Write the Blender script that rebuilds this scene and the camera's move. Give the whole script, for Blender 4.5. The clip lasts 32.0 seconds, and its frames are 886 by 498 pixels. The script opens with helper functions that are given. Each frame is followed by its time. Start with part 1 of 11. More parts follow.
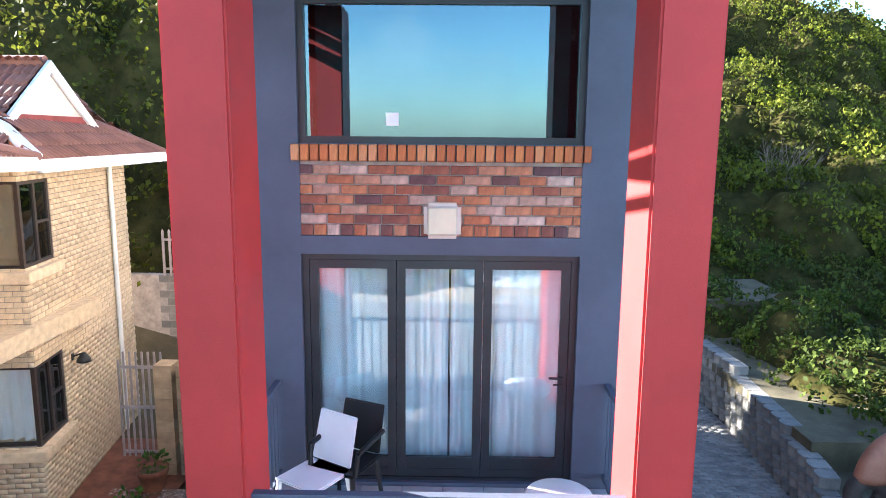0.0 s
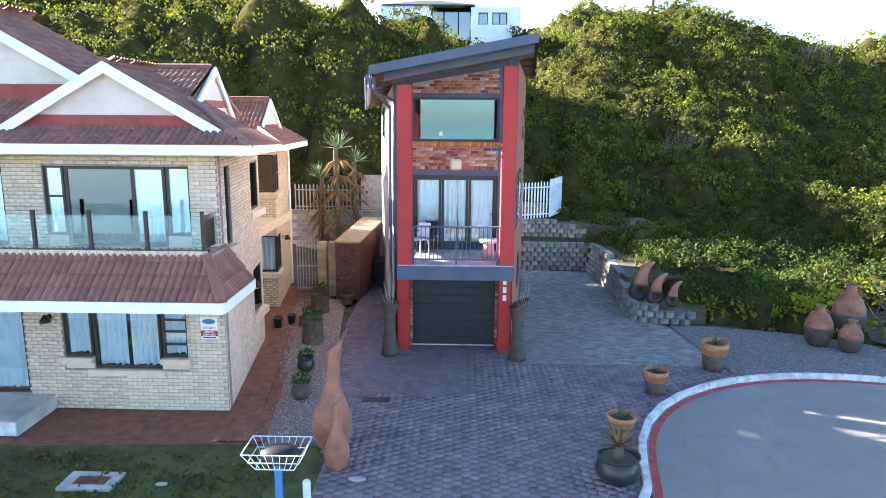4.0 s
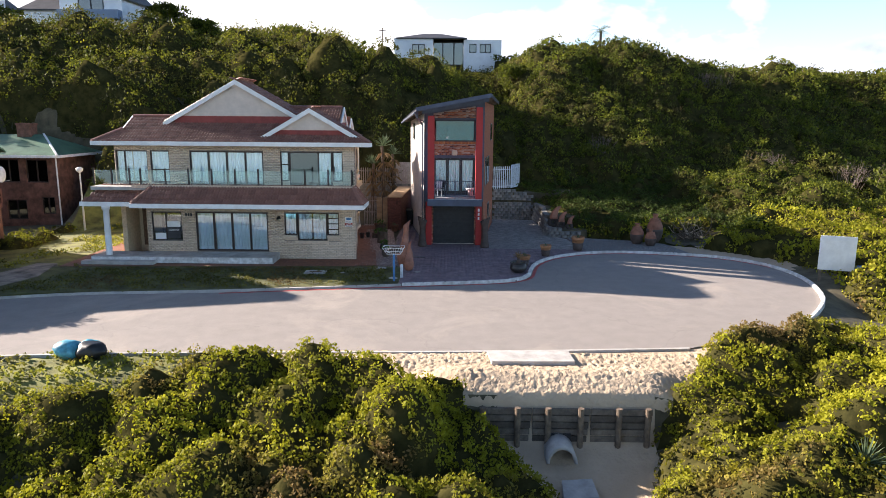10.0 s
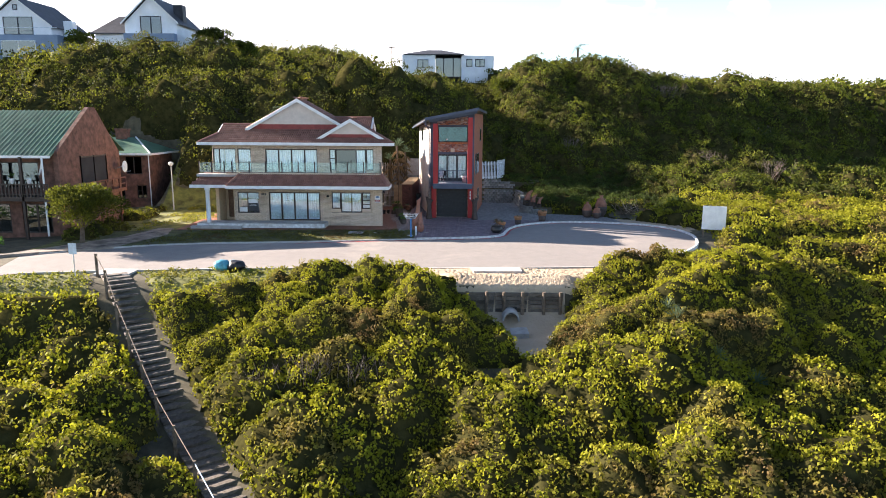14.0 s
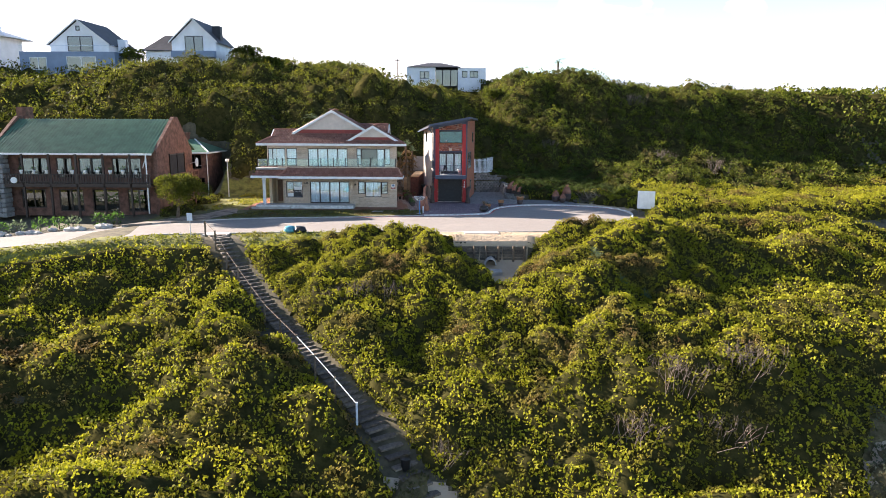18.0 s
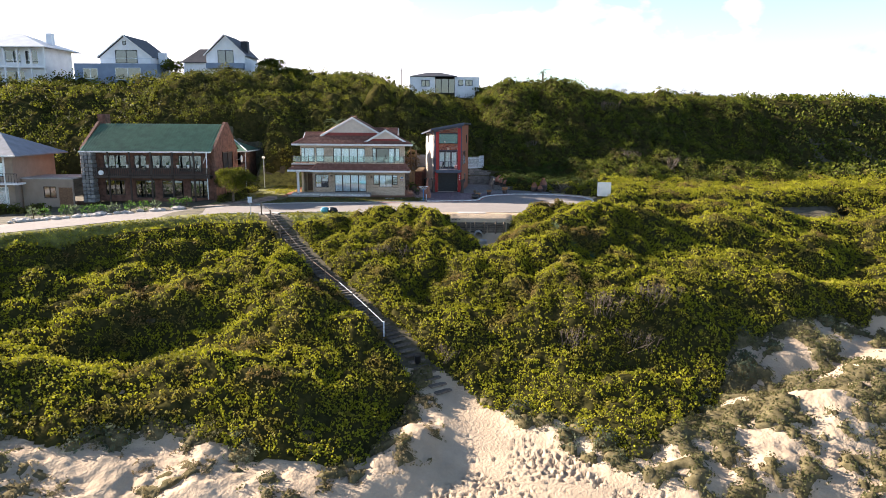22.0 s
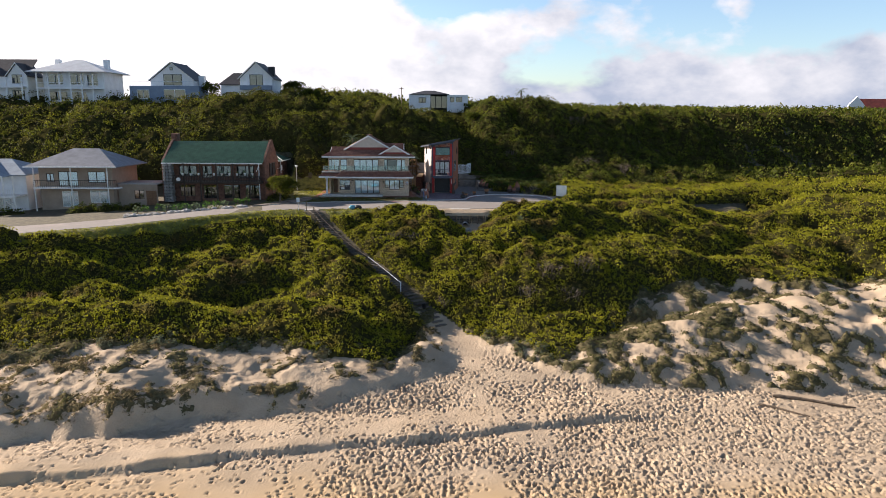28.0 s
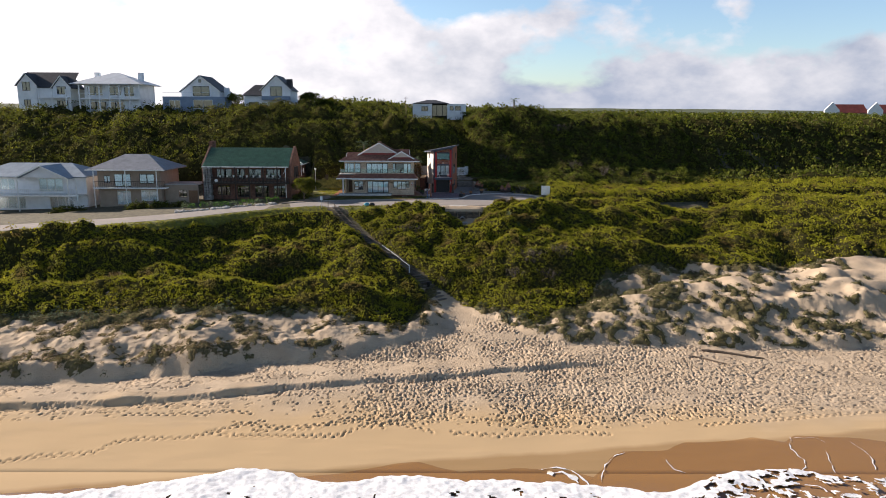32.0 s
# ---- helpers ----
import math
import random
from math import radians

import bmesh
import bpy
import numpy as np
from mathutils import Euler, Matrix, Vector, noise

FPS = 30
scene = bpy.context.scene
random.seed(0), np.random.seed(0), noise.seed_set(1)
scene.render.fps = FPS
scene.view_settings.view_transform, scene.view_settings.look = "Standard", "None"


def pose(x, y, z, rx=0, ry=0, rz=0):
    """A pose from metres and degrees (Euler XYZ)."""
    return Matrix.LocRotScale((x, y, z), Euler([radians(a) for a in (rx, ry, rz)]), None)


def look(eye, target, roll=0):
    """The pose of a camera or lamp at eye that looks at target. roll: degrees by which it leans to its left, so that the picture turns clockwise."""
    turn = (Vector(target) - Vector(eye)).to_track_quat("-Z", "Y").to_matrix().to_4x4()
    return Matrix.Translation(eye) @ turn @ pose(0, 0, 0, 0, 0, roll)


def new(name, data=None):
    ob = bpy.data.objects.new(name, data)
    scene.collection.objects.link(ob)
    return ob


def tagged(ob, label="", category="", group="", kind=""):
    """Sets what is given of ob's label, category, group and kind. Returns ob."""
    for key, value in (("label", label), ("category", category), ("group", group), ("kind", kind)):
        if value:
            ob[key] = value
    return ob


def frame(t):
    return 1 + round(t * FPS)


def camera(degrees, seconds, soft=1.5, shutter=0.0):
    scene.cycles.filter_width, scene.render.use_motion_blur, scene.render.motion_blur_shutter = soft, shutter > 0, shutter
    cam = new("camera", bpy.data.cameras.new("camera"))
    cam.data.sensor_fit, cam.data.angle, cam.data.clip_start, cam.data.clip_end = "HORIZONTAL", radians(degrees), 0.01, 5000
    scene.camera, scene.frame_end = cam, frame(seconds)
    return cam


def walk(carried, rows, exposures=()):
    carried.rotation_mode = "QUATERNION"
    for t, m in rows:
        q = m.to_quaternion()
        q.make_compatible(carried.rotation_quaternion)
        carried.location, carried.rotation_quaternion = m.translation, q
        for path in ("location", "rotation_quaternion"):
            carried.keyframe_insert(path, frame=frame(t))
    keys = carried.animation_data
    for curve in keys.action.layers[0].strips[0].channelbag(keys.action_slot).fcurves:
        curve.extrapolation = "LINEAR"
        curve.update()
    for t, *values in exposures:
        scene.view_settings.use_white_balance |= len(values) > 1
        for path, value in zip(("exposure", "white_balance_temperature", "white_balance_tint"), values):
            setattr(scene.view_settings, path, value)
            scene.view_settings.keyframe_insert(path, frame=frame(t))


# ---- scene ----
cam = camera(66.5, 32.0, 0.9)
PATH = [
    (0, (0.105, -5.757, 6.055), (0.078, -3.784, 5.726), 0.5),
    (1, (0.143, -9.165, 6.054), (0.107, -7.19, 5.738), 0.4),
    (2, (0.145, -12.676, 6.487), (0.103, -10.714, 6.106), 0.4),
    (3, (0.134, -15.952, 6.575), (0.09, -13.989, 6.195), 0.4),
    (6, (-0.097, -25.677, 6.852), (-0.122, -23.714, 6.47), 0.5),
    (7.5, (-0.063, -30.839, 7.012), (-0.089, -28.876, 6.63), 0.4),
    (9, (-0.139, -35.795, 7.136), (-0.164, -33.831, 6.759), 0.5),
    (11, (-0.123, -43.009, 7.354), (-0.146, -41.045, 6.976), 0.3),
    (13, (0.034, -50.213, 7.537), (0.007, -48.248, 7.163), 0.3),
    (19, (-0.033, -73.259, 8.352), (-0.05, -71.294, 7.979), 0.3),
    (23, (-0.018, -88.86, 9.097), (-0.027, -86.895, 8.721), 0.4),
    (25, (-0.28, -96.772, 9.948), (-0.276, -94.809, 9.568), 0.3),
    (28, (-0.424, -108.577, 11.846), (-0.413, -106.614, 11.465), 0.3),
    (30, (-0.526, -116.618, 12.692), (-0.517, -114.654, 12.315), 0.2),
    (32, (-0.621, -124.612, 13.429), (-0.61, -122.648, 13.049), 0.3),
]
EXPOSURES = [(0, 3.5, 5850, 10), (3, 3.6, 5900, 12), (6, 2.35, 5950, 14), (9, 1.84, 6350, 17), (13, 2.2, 6450, 17), (19, 2.2, 6500, 17), (25, 1.52, 6550, 17), (32, 1.02, 6500, 16)]
walk(cam, [(t, look(e, g, r)) for t, e, g, r in PATH], EXPOSURES)

# ---- world and sun ----
TO_SUN = Vector((-0.935, 0.36, 0.41)).normalized()
world = bpy.data.worlds.new("sky")
scene.world = world
world.use_nodes = True
wn, wl = world.node_tree.nodes, world.node_tree.links
wn.clear()
w_out = wn.new("ShaderNodeOutputWorld")
w_bg = wn.new("ShaderNodeBackground")
w_sky = wn.new("ShaderNodeTexSky")
w_sky.sky_type = "NISHITA"
w_sky.sun_disc = False
w_sky.sun_elevation = math.asin(TO_SUN.z)
w_sky.sun_rotation = math.atan2(TO_SUN.x, TO_SUN.y)
w_sky.air_density, w_sky.dust_density, w_sky.ozone_density = 1.0, 0.6, 2.0
w_co = wn.new("ShaderNodeTexCoord")
w_sep = wn.new("ShaderNodeSeparateXYZ")
wl.new(w_co.outputs["Generated"], w_sep.inputs[0])


def w_math(op, a, b):
    node = wn.new("ShaderNodeMath")
    node.operation = op
    for k, v in enumerate((a, b)):
        if isinstance(v, (int, float)):
            node.inputs[k].default_value = v
        else:
            wl.new(v, node.inputs[k])
    return node.outputs[0]


def w_range(v, lo, hi, a, b):
    node = wn.new("ShaderNodeMapRange")
    for key, value in (("From Min", lo), ("From Max", hi), ("To Min", a), ("To Max", b)):
        node.inputs[key].default_value = value
    wl.new(v, node.inputs["Value"])
    return node.outputs["Result"]


def w_noise(scale, detail, rough, at):
    mp = wn.new("ShaderNodeMapping")
    mp.inputs["Scale"].default_value = (1.0, 1.0, 1.7)
    mp.inputs["Location"].default_value = at
    nz = wn.new("ShaderNodeTexNoise")
    nz.inputs["Scale"].default_value = scale
    nz.inputs["Detail"].default_value = detail
    nz.inputs["Roughness"].default_value = rough
    wl.new(w_co.outputs["Generated"], mp.inputs["Vector"])
    wl.new(mp.outputs["Vector"], nz.inputs["Vector"])
    return nz.outputs["Fac"]


# a bank of cumulus low over the land, thicker towards the sun, clear overhead and out to sea
w_puff = w_noise(7.5, 8.0, 0.5, (0.31, 0.2, 0.13))
w_top = w_range(w_sep.outputs["X"], -0.75, 0.1, 0.34, 0.115)
w_over = w_math("MULTIPLY", w_math("SUBTRACT", w_top, w_sep.outputs["Z"]), 4.4)
w_lump = w_math("MULTIPLY", w_math("SUBTRACT", w_puff, 0.5), 2.6)
w_over = w_math("ADD", w_over, w_range(w_sep.outputs["Z"], 0.0, 0.06, 0.5, 0.0))
w_cover = w_range(w_math("ADD", w_over, w_lump), -0.06, 0.2, 0.0, 1.0)
w_cover = w_math("MULTIPLY", w_cover, w_range(w_sep.outputs["Y"], -0.3, 0.4, 0.2, 1.0))
w_grain = w_noise(11.0, 6.0, 0.55, (1.7, 0.4, 0.6))
w_tone = w_math("ADD", w_grain, w_range(w_sep.outputs["Z"], 0.0, 0.13, -0.12, 0.10))
w_tone = w_math("ADD", w_tone, w_range(w_sep.outputs["X"], -0.35, 0.15, 0.5, 0.0))
w_gramp = wn.new("ShaderNodeValToRGB")
w_gramp.color_ramp.elements[0].position = 0.32
w_gramp.color_ramp.elements[0].color = (4.0, 4.7, 5.9, 1)
w_gramp.color_ramp.elements[1].position = 0.95
w_gramp.color_ramp.elements[1].color = (11.5, 11.3, 11.1, 1)
w_gramp.color_ramp.elements.new(0.56).color = (6.9, 7.2, 7.7, 1)
wl.new(w_tone, w_gramp.inputs["Fac"])
w_mix = wn.new("ShaderNodeMix")
w_mix.data_type = "RGBA"
wl.new(w_cover, w_mix.inputs["Factor"])
w_blue = wn.new("ShaderNodeMix")
w_blue.data_type, w_blue.blend_type = "RGBA", "MULTIPLY"
w_blue.inputs[7].default_value = (1.6, 1.72, 1.8, 1)
wl.new(w_range(w_sep.outputs["Z"], 0.15, 0.55, 1.0, 0.0), w_blue.inputs["Factor"])
wl.new(w_sky.outputs["Color"], w_blue.inputs[6])
wl.new(w_blue.outputs[2], w_mix.inputs[6])
wl.new(w_gramp.outputs["Color"], w_mix.inputs[7])
wl.new(w_mix.outputs[2], w_bg.inputs["Color"])
w_bg.inputs["Strength"].default_value = 0.05
wl.new(w_bg.outputs["Background"], w_out.inputs["Surface"])

sun = new("sun", bpy.data.lights.new("sun", "SUN"))
sun.data.energy = 5.0
sun.data.angle = radians(0.6)
sun.data.color = (1.0, 0.90, 0.76)
sun.matrix_world = look(TO_SUN * 200, (0, 0, 0))


# ---- materials ----
def mat(name, color, rough=0.7, metal=0.0, vary=0.15, scale=3.0, bump=0.0, bump_scale=40.0, second=None, rand=0.0, spec=0.4):
    """A plain surface with mottling at two scales, relief, and a shift of tone from piece to piece."""
    m = bpy.data.materials.new(name)
    m.use_nodes = True
    n, l = m.node_tree.nodes, m.node_tree.links
    b = n["Principled BSDF"]
    b.inputs["Roughness"].default_value = rough
    b.inputs["Metallic"].default_value = metal
    b.inputs["Specular IOR Level"].default_value = spec
    co = n.new("ShaderNodeTexCoord")
    n1 = n.new("ShaderNodeTexNoise")
    n1.inputs["Scale"].default_value = scale
    n1.inputs["Detail"].default_value = 6
    n1.inputs["Roughness"].default_value = 0.62
    l.new(co.outputs["Object"], n1.inputs["Vector"])
    ramp = n.new("ShaderNodeValToRGB")
    c = color
    d = second or tuple(v * (1 - 1.6 * vary) for v in c)
    e = tuple(min(1, v * (1 + vary)) for v in c)
    ramp.color_ramp.elements[0].position, ramp.color_ramp.elements[1].position = 0.32, 0.68
    ramp.color_ramp.elements[0].color = (*d, 1)
    ramp.color_ramp.elements[1].color = (*e, 1)
    l.new(n1.outputs["Fac"], ramp.inputs["Fac"])
    last = ramp.outputs["Color"]
    if rand:
        oi = n.new("ShaderNodeObjectInfo")
        ge = n.new("ShaderNodeNewGeometry")
        ad = n.new("ShaderNodeMath")
        ad.operation = "ADD"
        l.new(oi.outputs["Random"], ad.inputs[0])
        l.new(ge.outputs["Random Per Island"], ad.inputs[1])
        fr = n.new("ShaderNodeMath")
        fr.operation = "FRACT"
        l.new(ad.outputs[0], fr.inputs[0])
        mr = n.new("ShaderNodeMapRange")
        mr.inputs["To Min"].default_value = 1 - rand
        mr.inputs["To Max"].default_value = 1 + rand
        l.new(fr.outputs[0], mr.inputs["Value"])
        hs = n.new("ShaderNodeHueSaturation")
        l.new(mr.outputs["Result"], hs.inputs["Value"])
        l.new(last, hs.inputs["Color"])
        last = hs.outputs["Color"]
    l.new(last, b.inputs["Base Color"])
    if bump:
        n2 = n.new("ShaderNodeTexNoise")
        n2.inputs["Scale"].default_value = bump_scale
        n2.inputs["Detail"].default_value = 4
        l.new(co.outputs["Object"], n2.inputs["Vector"])
        bp = n.new("ShaderNodeBump")
        bp.inputs["Strength"].default_value = bump
        bp.inputs["Distance"].default_value = 0.02
        l.new(n2.outputs["Fac"], bp.inputs["Height"])
        l.new(bp.outputs["Normal"], b.inputs["Normal"])
    return m


def mat_tones(name, stops, rough=0.85, scale=9.0, vary=0.3, bump=0.4, bump_scale=60.0):
    """Bricks, pavers and tiles: every piece takes a tone of its own from the stops, with mottling on top."""
    m = mat(name, (0.5, 0.5, 0.5), rough, vary=vary, scale=scale, bump=bump, bump_scale=bump_scale)
    n, l = m.node_tree.nodes, m.node_tree.links
    b = n["Principled BSDF"]
    mott = b.inputs["Base Color"].links[0].from_socket
    oi, ge, ad, fr = n.new("ShaderNodeObjectInfo"), n.new("ShaderNodeNewGeometry"), n.new("ShaderNodeMath"), n.new("ShaderNodeMath")
    fr.operation = "FRACT"
    l.new(oi.outputs["Random"], ad.inputs[0])
    l.new(ge.outputs["Random Per Island"], ad.inputs[1])
    l.new(ad.outputs[0], fr.inputs[0])
    ramp = n.new("ShaderNodeValToRGB")
    els = ramp.color_ramp.elements
    els[0].position, els[0].color = stops[0][0], (*stops[0][1], 1)
    els[1].position, els[1].color = stops[-1][0], (*stops[-1][1], 1)
    for p, c in stops[1:-1]:
        els.new(p).color = (*c, 1)
    l.new(fr.outputs[0], ramp.inputs["Fac"])
    mx = n.new("ShaderNodeMix")
    mx.data_type, mx.blend_type = "RGBA", "MULTIPLY"
    mx.inputs["Factor"].default_value = 1.0
    sc = n.new("ShaderNodeMix")
    sc.data_type, sc.blend_type = "RGBA", "ADD"
    sc.inputs["Factor"].default_value = 1.0
    l.new(mott, sc.inputs[6])
    l.new(mott, sc.inputs[7])
    l.new(ramp.outputs["Color"], mx.inputs[6])
    l.new(sc.outputs[2], mx.inputs[7])
    l.new(mx.outputs[2], b.inputs["Base Color"])
    return m


def leaf_mat(name, stops, trans=0.42, patch=0.28, dry=0.8):
    """Leaves: a tone for every leaf, patches of tone over the bush, and light through the blade."""
    m = bpy.data.materials.new(name)
    m.use_nodes = True
    n, l = m.node_tree.nodes, m.node_tree.links
    b = n["Principled BSDF"]
    b.inputs["Roughness"].default_value = 0.7
    b.inputs["Specular IOR Level"].default_value = 0.15
    ge = n.new("ShaderNodeNewGeometry")
    co = n.new("ShaderNodeTexCoord")
    nz = n.new("ShaderNodeTexNoise")
    nz.inputs["Scale"].default_value = patch
    nz.inputs["Detail"].default_value = 5
    nz.inputs["Roughness"].default_value = 0.7
    l.new(co.outputs["Object"], nz.inputs["Vector"])
    mx = n.new("ShaderNodeMix")
    mx.inputs["Factor"].default_value = 0.17
    l.new(nz.outputs["Fac"], mx.inputs[2])
    l.new(ge.outputs["Random Per Island"], mx.inputs[3])
    ramp = n.new("ShaderNodeValToRGB")
    els = ramp.color_ramp.elements
    els[0].position, els[0].color = stops[0][0], (*stops[0][1], 1)
    els[1].position, els[1].color = stops[-1][0], (*stops[-1][1], 1)
    for p, c in stops[1:-1]:
        els.new(p).color = (*c, 1)
    l.new(mx.outputs[0], ramp.inputs["Fac"])
    n3 = n.new("ShaderNodeTexNoise")
    n3.inputs["Scale"].default_value = 0.33
    n3.inputs["Detail"].default_value = 4
    l.new(co.outputs["Object"], n3.inputs["Vector"])
    dr = n.new("ShaderNodeMapRange")
    for key, value in (("From Min", 0.545), ("From Max", 0.68), ("To Min", 0.0), ("To Max", dry)):
        dr.inputs[key].default_value = value
    l.new(n3.outputs["Fac"], dr.inputs["Value"])
    tw = n.new("ShaderNodeMix")
    tw.data_type = "RGBA"
    l.new(dr.outputs["Result"], tw.inputs["Factor"])
    l.new(ramp.outputs["Color"], tw.inputs[6])
    tw.inputs[7].default_value = (0.15, 0.085, 0.045, 1)
    l.new(tw.outputs[2], b.inputs["Base Color"])
    tr = n.new("ShaderNodeBsdfTranslucent")
    l.new(tw.outputs[2], tr.inputs["Color"])
    ms = n.new("ShaderNodeMixShader")
    ms.inputs[0].default_value = trans
    l.new(b.outputs[0], ms.inputs[1])
    l.new(tr.outputs[0], ms.inputs[2])
    l.new(ms.outputs[0], n["Material Output"].inputs["Surface"])
    return m


def glass_mat(name, tint, mirror, shine=(0.9, 0.97, 1.0)):
    """Window glass: see-through, with the sky's mirror image on it."""
    m = bpy.data.materials.new(name)
    m.use_nodes = True
    n, l = m.node_tree.nodes, m.node_tree.links
    n.clear()
    out = n.new("ShaderNodeOutputMaterial")
    tr = n.new("ShaderNodeBsdfTransparent")
    tr.inputs["Color"].default_value = (*tint, 1)
    gl = n.new("ShaderNodeBsdfGlossy")
    gl.inputs["Roughness"].default_value = 0.01
    gl.inputs["Color"].default_value = (*shine, 1)
    fr = n.new("ShaderNodeFresnel")
    fr.inputs["IOR"].default_value = 1.5
    ad = n.new("ShaderNodeMath")
    ad.inputs[1].default_value = mirror
    ad.use_clamp = True
    l.new(fr.outputs[0], ad.inputs[0])
    mx = n.new("ShaderNodeMixShader")
    l.new(ad.outputs[0], mx.inputs[0])
    l.new(tr.outputs[0], mx.inputs[1])
    l.new(gl.outputs[0], mx.inputs[2])
    l.new(mx.outputs[0], out.inputs["Surface"])
    return m


